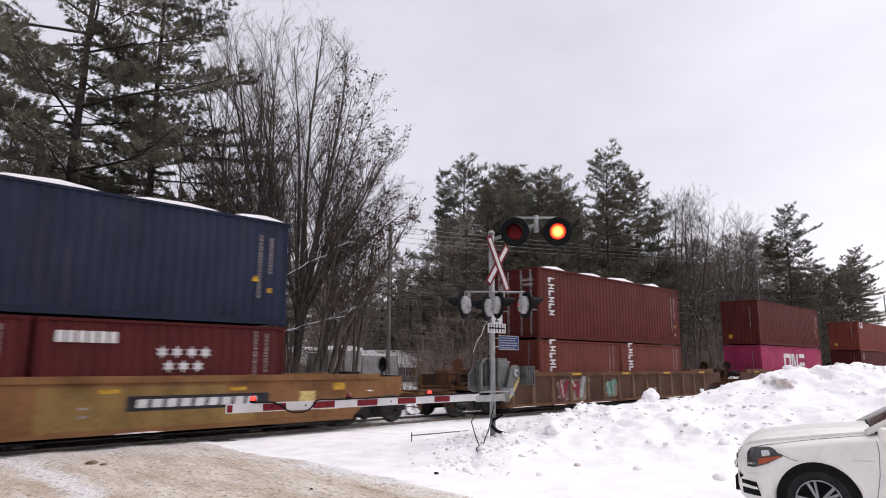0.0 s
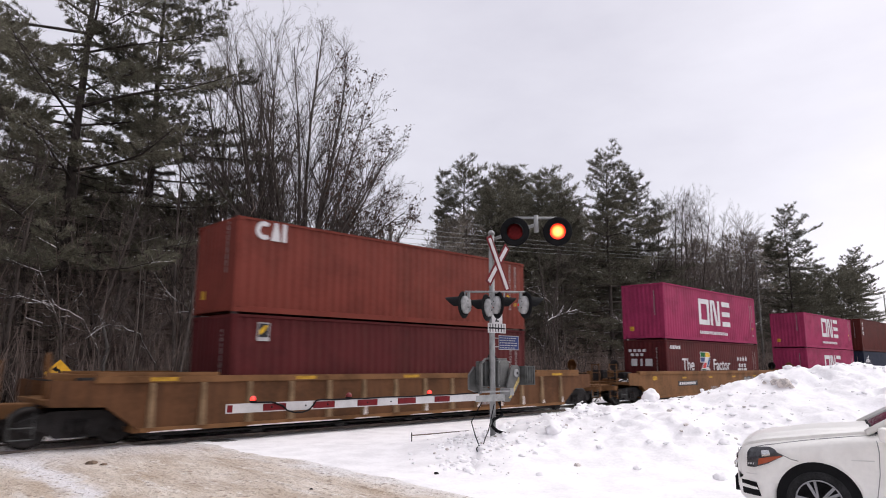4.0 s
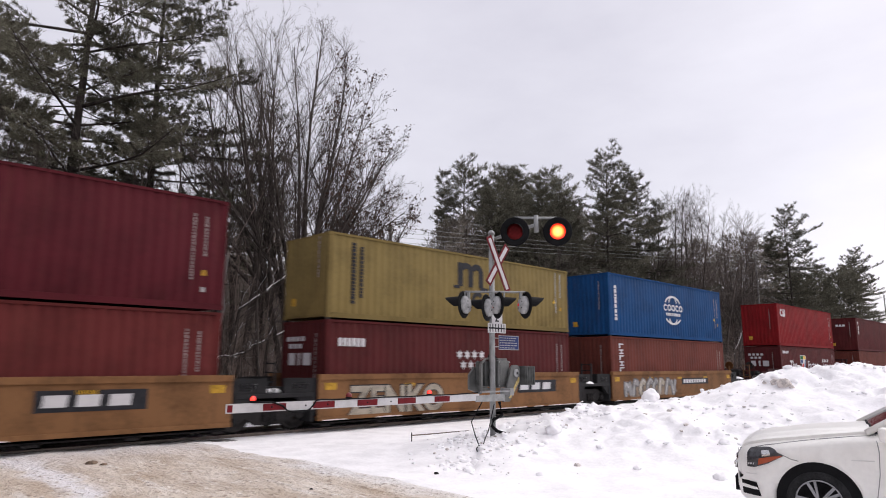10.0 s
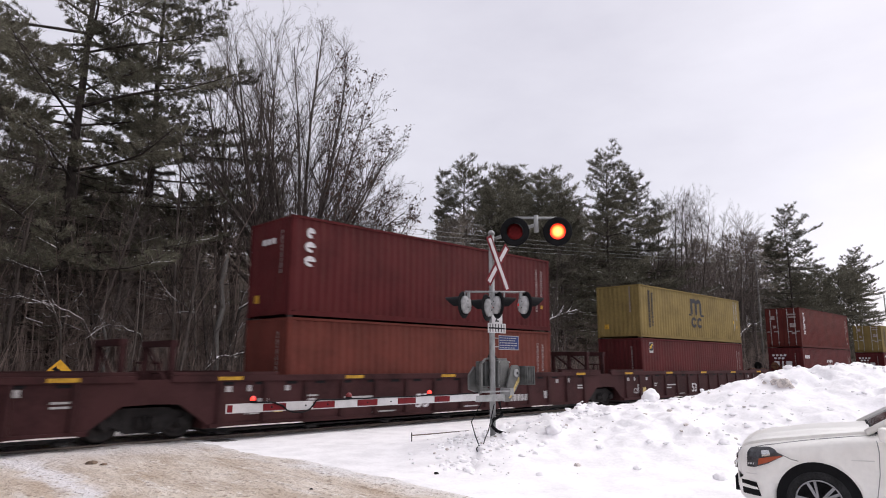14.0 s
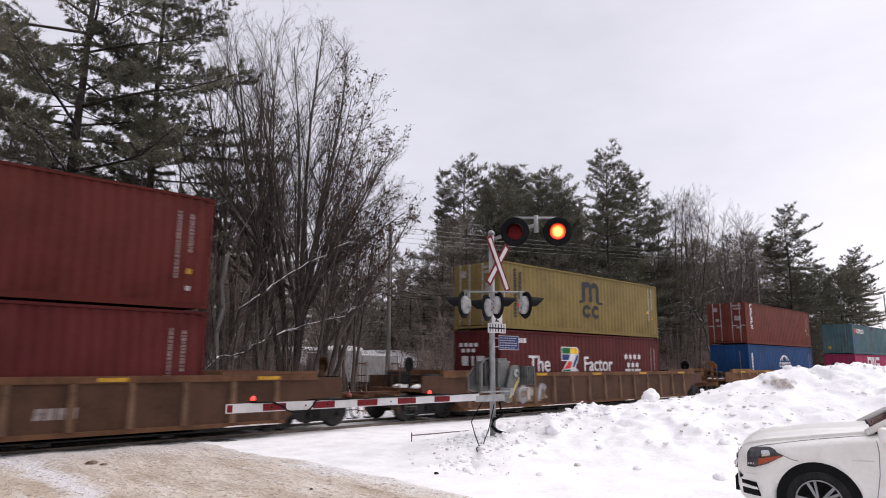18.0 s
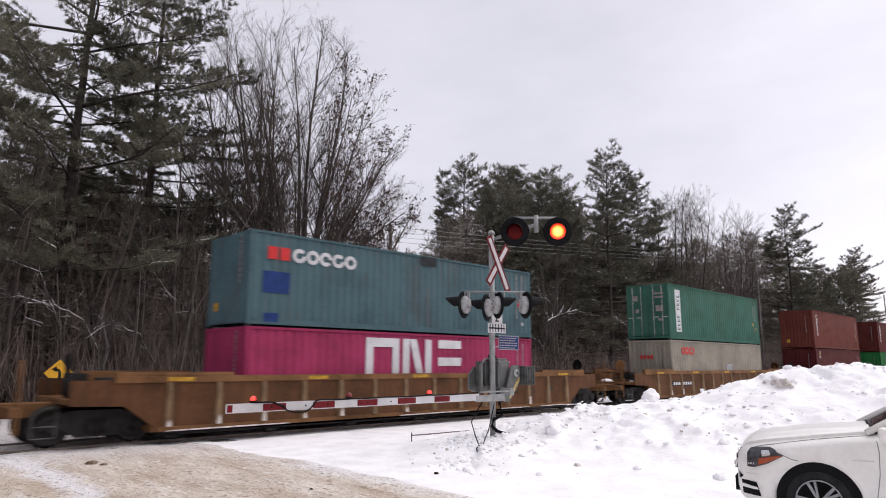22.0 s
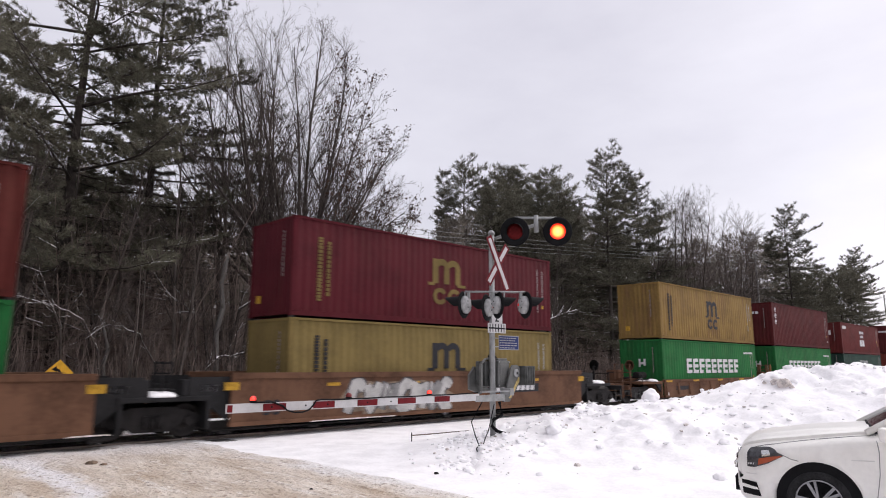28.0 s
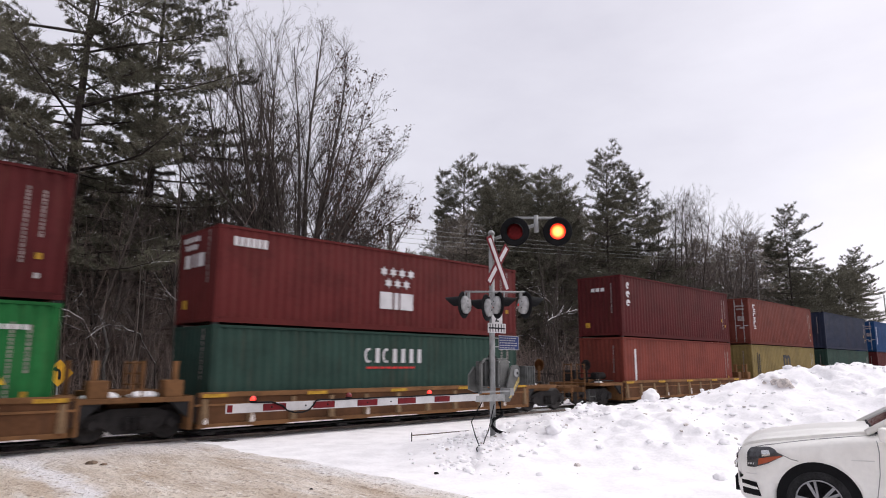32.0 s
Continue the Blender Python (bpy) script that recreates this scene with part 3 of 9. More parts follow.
def logo(kind, c, L, seed):
    """The painted marks on the near side of a container, as parts of it."""
    W_ = M["white_paint"]

    def put(fn, m=W_, name="brand_mark"):
        bm = bmesh.new()
        fn(bm)
        if name == "brand_mark":
            for me in islands(bm):
                piece(name, me, m, c)
        else:
            part(name, bm, m, c)

    def word(text, x, z, size, m=W_):
        ob = piece("lettering", letters(text, size), m, c)
        ob.location = (x, YN + 0.002, z)

    if kind == "one":
        def f(bm):
            frame_shape(bm, 4.03, 1.0, 1.33, 1.45, 0.28)
            prism(bm, [(5.52, 1.0), (5.80, 1.0), (5.80, 2.45), (5.52, 2.45)], YN, YN + 0.006)
            prism(bm, [(5.80, 2.45), (6.10, 2.45), (6.50, 1.0), (6.22, 1.0)], YN, YN + 0.006)
            prism(bm, [(6.50, 1.0), (6.78, 1.0), (6.78, 2.45), (6.50, 2.45)], YN, YN + 0.006)
            for k in range(3):
                box(bm, 7.10, 8.2, YN, YN + 0.006, 1.0 + k * 0.585, 1.28 + k * 0.585)
        put(f)
        put(lambda bm: blocks(bm, 4.05, 0.48, 0.17, (0.17,) * 5 + (0.13,) * 7 + (0.15,) * 6, 0.06))
    elif kind == "zfactor":
        word("The", 1.70, 1.38, 0.88)
        word("Factor", 5.45, 1.38, 0.88)
        def facet(pts, mm, dy=0.0):
            put(lambda bm: prism(bm, [(3.85 + 1.24 * u, 1.36 + 1.02 * v) for u, v in pts], YN - dy, YN + 0.006), mm, "colour_patch")
        facet([(0, 0), (1, 0), (0.80, 0.16), (1.0, 0.55), (1.0, 0.9), (0.88, 1), (0, 1), (0, 0.42), (0.34, 0.42), (0.08, 0.1)][::-1], W_)
        facet([(0.04, 0.72), (0.50, 0.72), (0.50, 0.96), (0.04, 0.96)], PAINT["green"], 0.004)
        facet([(0.53, 0.72), (0.96, 0.72), (0.96, 0.88), (0.86, 0.96), (0.53, 0.96)], M["mark_yellow"], 0.004)
        facet([(0.04, 0.46), (0.40, 0.46), (0.50, 0.69), (0.04, 0.69)], M["navy_mark"], 0.004)
        facet([(0.62, 0.18), (0.74, 0.18), (0.96, 0.55), (0.96, 0.69), (0.88, 0.69)], PAINT["blue"], 0.004)
        facet([(0.12, 0.10), (0.52, 0.14), (0.62, 0.40), (0.42, 0.42)], M["red_mark"], 0.004)
        facet([(0.10, 0.02), (0.50, 0.02), (0.50, 0.08), (0.10, 0.08)], PAINT["green"], 0.004)
        put(lambda bm: stars(bm, 8.95, 2.02, 0.17, 0.40))
        put(lambda bm: blocks(bm, 8.85, 1.12, 0.34, (0.50, 0.16, 0.52), 0.1))
        put(lambda bm: blocks(bm, 0.44, 2.47, 0.18, (0.14, 0.07, 0.16, 0.05, 0.11, 0.11, 0.15), 0.05))
    elif kind == "zstars":
        put(lambda bm: stars(bm, 5.6, 1.98, 0.17, 0.38))
        put(lambda bm: blocks(bm, 5.46, 0.78, 0.54, (0.5, 0.18, 0.54), 0.08))
        put(lambda bm: blocks(bm, 0.46, 2.16, 0.25, (0.12,) * 6, 0.05))
    elif kind == "zim20":
        put(lambda bm: stars(bm, 2.72, 1.87, 0.16, 0.36))
        put(lambda bm: blocks(bm, 0.4, 2.05, 0.26, (0.17,) * 6, 0.05))
    elif kind == "msc_dark" or kind == "msc_gold":
        mm = M["dark_mark"] if kind == "msc_dark" else PAINT["ochre"]

        def f(bm):
            blocks(bm, 5.50, 1.50, 0.85, (0.26,), 0)
            arc_band(bm, 5.94, 2.10, 0.33, 0.27, 0.22, 0, 180)
            blocks(bm, 6.05, 1.50, 0.62, (0.24,), 0)
            arc_band(bm, 6.49, 2.10, 0.33, 0.27, 0.22, 0, 180)
            blocks(bm, 6.60, 1.50, 0.62, (0.24,), 0)
            box(bm, 5.30, 5.60, YN, YN + 0.006, 1.42, 1.52)
            box(bm, 6.70, 7.12, YN, YN + 0.006, 1.42, 1.52)
            arc_band(bm, 5.85, 1.06, 0.32, 0.29, 0.15, 30, 330)
            arc_band(bm, 6.55, 1.06, 0.32, 0.29, 0.15, 40, 320)
        put(f, mm)
        put(lambda bm: (bars_column(bm, 0.86, 0.6, 2.45, 0.15, 13, seed, YN), bars_column(bm, 1.18, 0.75, 2.35, 0.12, 10, seed + 1, YN)), M["dark_mark"] if kind == "msc_dark" else PAINT["ochre"], "code_column")
    elif kind == "triton":
        def f(bm):
            for k in range(6):
                z = 2.62 - k * 0.27
                box(bm, 0.70, 1.08, YN, YN + 0.006, z - 0.06, z)
                box(bm, 0.84 if k % 2 else 0.70, 0.94 if k % 2 else 0.82, YN, YN + 0.006, z - 0.21, z - 0.06)
                if k % 2:
                    box(bm, 0.70, 1.08, YN, YN + 0.006, z - 0.21, z - 0.16)
        put(f)
    elif kind == "tex":
        def f(bm):
            for k, w in enumerate((0.26, 0.34, 0.36)):
                z = 2.68 - k * 0.42
                arc_band(bm, 0.64, z - 0.16, w / 2, 0.16, 0.09, 0, 300, 10)
                box(bm, 0.64 - w / 2, 0.64 + w / 2, YN, YN + 0.006, z - 0.16, z - 0.10)
        put(f)
        bm = bmesh.new()
        for k in range(3):
            box(bm, -0.004, 0.003, 0.22 - k * 0.27, 0.42 - k * 0.27, 2.25, 2.42)
        part("brand_mark", bm, W_, c)
    elif kind == "cai":
        def f(bm):
            arc_band(bm, 0.80, 2.38, 0.25, 0.26, 0.13, 50, 310)
            prism(bm, [(1.02, 2.12), (1.32, 2.12), (1.22, 2.64), (1.12, 2.64)], YN, YN + 0.006)
            box(bm, 1.38, 1.50, YN, YN + 0.006, 2.12, 2.64)
        put(f)
    elif kind == "cosco":
        def f(bm):
            arc_band(bm, 6.22, 1.78, 0.92, 0.56, 0.10, 22, 158, 18)
            arc_band(bm, 6.22, 1.78, 0.50, 0.56, 0.08, 22, 158, 18)
            for k in range(5):
                arc_band(bm, 5.42 + k * 0.42, 1.70, 0.20, 0.18, 0.085, 35 if k in (0, 3) else 0, 325 if k in (0, 3) else 360, 12)
            blocks(bm, 5.45, 1.28, 0.15, (0.14,) * 8, 0.06)
            arc_band(bm, 6.22, 1.32, 0.92, 0.50, 0.10, 205, 335, 18)
            arc_band(bm, 6.22, 1.32, 0.50, 0.50, 0.08, 205, 335, 18)
        put(f)
        put(lambda bm: bars_column(bm, 0.46, 0.8, 2.42, 0.2, 7, seed, YN), W_, "code_column")
    elif kind == "evergreen":
        def f(bm):
            x = 2.62
            for k in range(9):
                w = 0.60
                for q in (1.22, 1.52, 1.82):
                    box(bm, x + (0.2 if k % 3 == 1 and q < 1.8 else 0), x + w - (0.16 if k % 3 == 2 and q < 1.5 else 0), YN, YN + 0.006, q, q + 0.17)
                box(bm, x, x + 0.2, YN, YN + 0.006, 1.22, 1.99)
                x += 0.765
        put(f)
        put(lambda bm: blocks(bm, 10.3, 2.33, 0.11, (0.12,) * 8, 0.05), W_, "code_column")
        bm = bmesh.new()
        q = Matrix.Translation((0.0, 0.3, 1.9))
        box(bm, -0.004, 0.012, 0.02, 0.12, 1.55, 1.95)
        box(bm, -0.004, 0.012, -0.16, 0.02, 1.68, 1.78)
        box(bm, -0.004, 0.012, -0.26, -0.16, 1.6, 1.95)
        part("emblem", bm, W_, c)
    elif kind == "capital":
        put(lambda bm: [(arc_band(bm, 5.05 + k * 0.35, 1.90, 0.15, 0.23, 0.07, 60, 300, 8) if k in (0, 2) else box(bm, 4.98 + k * 0.35, 5.13 + k * 0.35, YN, YN + 0.006, 1.68, 2.12)) for k in range(7)])
        put(lambda bm: blocks(bm, 5.0, 1.5, 0.06, (0.2,) * 8, 0.05), M["red_mark"], "small_marks")
    elif kind == "china":
        def f(bm):
            prism(bm, [(0.75, 2.18), (1.75, 2.18), (1.62, 2.25), (0.98, 2.27)], YN, YN + 0.006)
            prism(bm, [(0.85, 2.29), (1.1, 2.31), (1.75, 2.56), (1.66, 2.58)], YN, YN + 0.006)
            prism(bm, [(1.15, 2.28), (1.35, 2.28), (1.72, 2.46), (1.64, 2.48)], YN, YN + 0.006)
            blocks(bm, 0.55, 1.95, 0.20, (0.13,) * 8, 0.05)
        put(f)
        put(lambda bm: (blocks(bm, 10.34, 2.34, 0.19, (0.16,) * 8, 0.04), blocks(bm, 10.34, 2.02, 0.12, (0.12,) * 5, 0.04)), W_, "code_column")
    elif kind == "seaco":
        def f(bm):
            for k in range(5):
                arc_band(bm, 1.55 + k * 0.45, 2.10, 0.22, 0.21, 0.11, 40 * (k % 3 == 0), 360 - 40 * (k % 3 == 2), 12)
        put(f)
        put(lambda bm: blocks(bm, 0.55, 1.92, 0.36, (0.3, 0.3), 0.08), M["red_mark"])
        put(lambda bm: box(bm, 0.43, 1.27, YN, YN + 0.006, 0.98, 1.58), M["navy_mark"], "dark_patch")
        put(lambda bm: box(bm, 6.25, 7.0, YN, YN + 0.006, 2.35, 2.66), M["dark_mark"], "dark_patch")
        put(lambda bm: box(bm, 0.5, 0.95, YN, YN + 0.006, 0.18, 0.42), M["navy_mark"], "dark_patch")
    elif kind == "oocl":
        def f(bm):
            for k in range(3):
                arc_band(bm, 1.38 + k * 0.43, 2.40, 0.22, 0.20, 0.11, 45 * (k == 2), 360 - 45 * (k == 2), 14)
            box(bm, 2.46, 2.62, YN, YN + 0.006, 2.20, 2.58)
        put(f, M["red_mark"])
        put(lambda bm: box(bm, 6.7, 7.55, YN, YN + 0.006, 1.30, 1.70), M["galv"], "repair_patch")
        bm = bmesh.new()
        for k in range(4):
            box(bm, -0.004, 0.014, 0.42 - k * 0.2, 0.56 - k * 0.2, 1.95, 2.15)
        for me in islands(bm):
            piece("brand_mark", me, M["red_mark"], c)
    elif kind == "dongfang":
        put(lambda bm: box(bm, 0.75, 1.31, YN, YN + 0.006, 0.48, 2.72), W_, "white_panel")

        def f(bm):
            for k in range(9):
                z = 2.44 - k * 0.215
                if k != 4:
                    box(bm, 0.90, 1.16, YN - 0.003, YN, z - 0.15, z - 0.09)
                    box(bm, 0.90, 0.97, YN - 0.003, YN, z - 0.09, z)
                    box(bm, 1.09, 1.16, YN - 0.003, YN, z - 0.09, z - 0.02 * (k % 2))
        put(f, PAINT["jade"])
    elif kind == "florens":
        put(lambda bm: box(bm, 0.76, 1.12, YN, YN + 0.006, 2.24, 2.74), M["faded_white"], "emblem_edge")
        put(lambda bm: box(bm, 0.79, 1.09, YN - 0.003, YN, 2.34, 2.71), M["dark_mark"], "emblem")
        put(lambda bm: prism(bm, [(0.82, 2.40), (0.92, 2.46), (1.06, 2.66), (0.98, 2.67), (0.83, 2.52)], YN - 0.006, YN - 0.003), M["mark_yellow"], "emblem_stroke")
    elif kind == "small":
        put(lambda bm: blocks(bm, 0.85, 0.30, 0.22, (0.14,) * 3, 0.05))
    elif kind == "stripe":
        put(lambda bm: box(bm, 1.0, 1.16, YN, YN + 0.006, 0.6, 2.4), W_, "white_stripe")


def container(length, colour, logo_kind, seed, door=False, snow=False, end_zim=False, H=CH, drop=0.0):
    d = container_meshes(length, H)
    words = colour.replace("_", " ")
    c = holder("shipping_container")
    p = PAINT[colour]
    piece("side_wall", d["near"], p, c)
    piece("side_wall", d["far"], p, c)
    piece("roof", d["roof"], p, c)
    piece("floor_frame", d["floor"], p, c)
    if door:
        for s in (-1, 1):
            o = piece("door", d["door"], p, c)
            o.scale = (1, s, 1)
            for yy in (0.35, 0.85):
                r = piece("lock_rod", d["lock_rod"], M["galv"], o, "galvanised lock rod")
                r.location = (0, yy, 0)
        for yy, zz, w, h in ((0.55, 2.05, 0.32, 0.28), (-0.95, 2.35, 0.6, 0.1), (-0.95, 2.15, 0.5, 0.1), (-0.9, 1.45, 0.4, 0.3), (-0.9, 0.95, 0.3, 0.12), (0.5, 1.4, 0.2, 0.2)):
            bm = bmesh.new()
            box(bm, -0.012, 0.012, yy, yy + w, zz, zz + h)
            part("door_mark", bm, M["faint_mark"], c)
    else:
        piece("end_wall", d["front"], p, c)
        bm = bmesh.new()
        rng = random.Random(seed)
        z = 2.5
        while z > 1.2:
            h = rng.uniform(0.06, 0.16)
            box(bm, 0.004, 0.02, -0.70, -0.66, z - h, z)
            z -= h + 0.03
        part("code_column", bm, M["faint_mark"], c)
        bm = bmesh.new()
        box(bm, 0.004, 0.02, 0.55, 0.78, 0.42, 0.66)
        part("yellow_label", bm, M["reflector"], c)
    if end_zim:
        bm = bmesh.new()
        for i in range(4):
            box(bm, 0.002, 0.014, 0.75 - i * 0.27, 0.92 - i * 0.27, 2.28, 2.42)
        for i in range(3):
            box(bm, 0.002, 0.014, 0.62 - i * 0.27, 0.79 - i * 0.27, 2.06, 2.20)
        for i, w in enumerate((0.34, 0.12, 0.4)):
            box(bm, 0.002, 0.014, 0.62 - i * 0.42 - w / 2, 0.62 - i * 0.42 + w / 2, 1.55, 1.92)
        for me in islands(bm):
            piece("brand_mark", me, M["white_paint"], c)
    piece("end_wall", d["back"], p, c)
    for sx in (0, 1):
        for sy in (-1, 1):
            o = piece("corner_post", d["post"], p, c)
            o.location, o.scale = (sx * length, sy * CW / 2, 0), (1 - 2 * sx, -sy, 1)
            for z in (0, H - 0.118):
                o = piece("corner_casting", d["casting"], p, c)
                o.location, o.scale = (sx * length, sy * CW / 2, z), (1 - 2 * sx, -sy, 1)
    for sy in (-1, 1):
        o = piece("top_rail", d["top_rail"], p, c)
        o.location, o.scale = (0, sy * CW / 2, H - 0.07), (1, -sy, 1)
        o = piece("bottom_rail", d["bottom_rail"], p, c)
        o.location, o.scale = (0, sy * CW / 2, 0.004), (1, -sy, 1)
    for sx in (0, 1):
        for z in (0.01, H - 0.115):
            o = piece("end_rail", d["end_rail"], p, c)
            o.location, o.scale = (sx * length, 0, z), (1 - 2 * sx, 1, 1)
    bm = bmesh.new()
    bars_column(bm, length - 0.92, 0.75, 2.45, 0.055, 15, seed, YN)
    bars_column(bm, length - 0.60, 1.4, 2.40, 0.06, 9, seed + 3, YN)
    part("code_column", bm, M["faint_mark"] if colour not in ("ochre", "rusty_ochre", "pale_grey") else M["galv"], c)
    bm = bmesh.new()
    box(bm, length - 0.63, length - 0.51, YN, YN + 0.006, 0.86, 1.0)
    part("yellow_label", bm, M["reflector"], c)
    bm = bmesh.new()
    prism(bm, [(length - 1.08, 1.15), (length - 0.92, 1.15), (length - 1.0, 1.32)] if (seed // 7) % 3 else [(length - 0.62, 0.44), (length - 0.52, 0.44), (length - 0.52, 0.56), (length - 0.62, 0.56)], YN, YN + 0.006)
    part("warning_label", bm, M["mark_yellow"] if (seed // 7) % 3 else M["faded_white"], c)
    if logo_kind:
        had = set(o.name for o in c.children)
        logo(logo_kind, c, length, seed)
        for o in c.children:
            if o.name not in had:
                o.location.z += drop
    if snow:
        bm = bmesh.new()
        rng = random.Random(seed)
        x = 0.3
        while x < length - 1.2:
            w = rng.uniform(0.8, 2.6)
            w = min(w, length - 0.15 - x)
            a = [(x, 0), (x + w * 0.15, 0.07), (x + w * 0.6, 0.10 + rng.uniform(0, 0.06)), (x + w * 0.9, 0.05), (x + w, 0)]
            prism(bm, [(u, H - 0.006 + v) for u, v in a], -CW / 2 + 0.02, CW / 2 - 0.1)
            x += w + rng.uniform(0.0, 1.2)
        part("snow_patch", bm, M["snow"], c, "patch of settled snow")
    kinds = {"one": "white block brand mark", "zfactor": "white slogan", "evergreen": "broad white brand mark", "cosco": "white arched brand mark", "msc_dark": "dark brand mark", "msc_gold": "golden brand mark"}
    tagged(c, f"{words} corrugated steel shipping container" + (f" with {kinds[logo_kind]}" if logo_kind in kinds else " with small white markings") + (", doors first" if door and logo_kind not in kinds else ""), "shipping container", "containers on the train")
    return c


# ---- well cars ----
WMESH = {}


def shared(key, fn):
    if key not in WMESH:
        bm = bmesh.new()
        fn(bm)
        WMESH[key] = mesh_of(key if isinstance(key, str) else key[0], bm)
    return WMESH[key]


def wheelset_mesh(bm):
    tube(bm, (0, -0.95, 0), (0, 0.95, 0), 0.075, n=10)
    for s in (-1, 1):
        ring(bm, (0, s * 0.68, 0), (0, s, 0), ((0.10, 0.0), (0.45, 0.0), (0.455, 0.03), (0.42, 0.04), (0.42, 0.13), (0.36, 0.14), (0.30, 0.085), (0.12, 0.10), (0.12, 0.16), (0.07, 0.16)), 24)
        for k in range(4):
            a = k * math.pi / 2
            box(bm, 0.22 * math.cos(a) - 0.02, 0.22 * math.cos(a) + 0.02, s * 0.775 - 0.01, s * 0.775 + 0.01, 0.22 * math.sin(a) - 0.02, 0.22 * math.sin(a) + 0.02)


def frame_side(bm):
    pts = [(-1.15, 0.40), (-1.15, 0.58), (-0.95, 0.66), (-0.5, 0.80), (0.5, 0.80), (0.95, 0.66), (1.15, 0.58), (1.15, 0.40), (0.75, 0.42), (0.42, 0.22), (-0.42, 0.22), (-0.75, 0.42)]
    prism(bm, pts, -0.07, 0.07)
    for x in (-0.885, 0.885):
        tube(bm, (x, -0.15, 0.455), (x, 0.15, 0.455), 0.12, n=12)
    for x in (-0.16, 0, 0.16):
        tube(bm, (x, -0.10, 0.30), (x, -0.10, 0.60), 0.06, n=8)


def bogie(car, x):
    b = holder("bogie")
    b.parent, b.location = car, (x, 0, ZR)
    for s in (-1, 1):
        o = piece("side_frame", shared("side_frame", frame_side), M["steel_dark"], b)
        o.location = (0, s * 0.99, 0)
    piece("bolster", shared("bolster", lambda bm: box(bm, -0.2, 0.2, -0.9, 0.9, 0.45, 0.75, 0.03)), M["steel_dark"], b)
    for dx in (-0.885, 0.885):
        o = piece("wheelset", shared("wheelset", wheelset_mesh), M["wheel_steel"], b, "worn steel wheels on their axle")
        o.location = (dx, 0, 0.455)
        SPIN.append((car, o, x + dx))
    return b


def rib_shape(bm, top):
    """A folded post, deeper and wider at its foot."""
    a, b = BOT + 0.05, top - 0.16
    lo = [bm.verts.new(q) for q in ((-0.10, 0, a), (-0.07, -0.10, a), (0.07, -0.10, a), (0.10, 0, a))]
    hi = [bm.verts.new(q) for q in ((-0.075, 0, b), (-0.055, -0.045, b), (0.055, -0.045, b), (0.075, 0, b))]
    for i in range(3):
        bm.faces.new((lo[i + 1], lo[i], hi[i], hi[i + 1]))
    bm.faces.new(lo)
    bm.faces.new(hi[::-1])


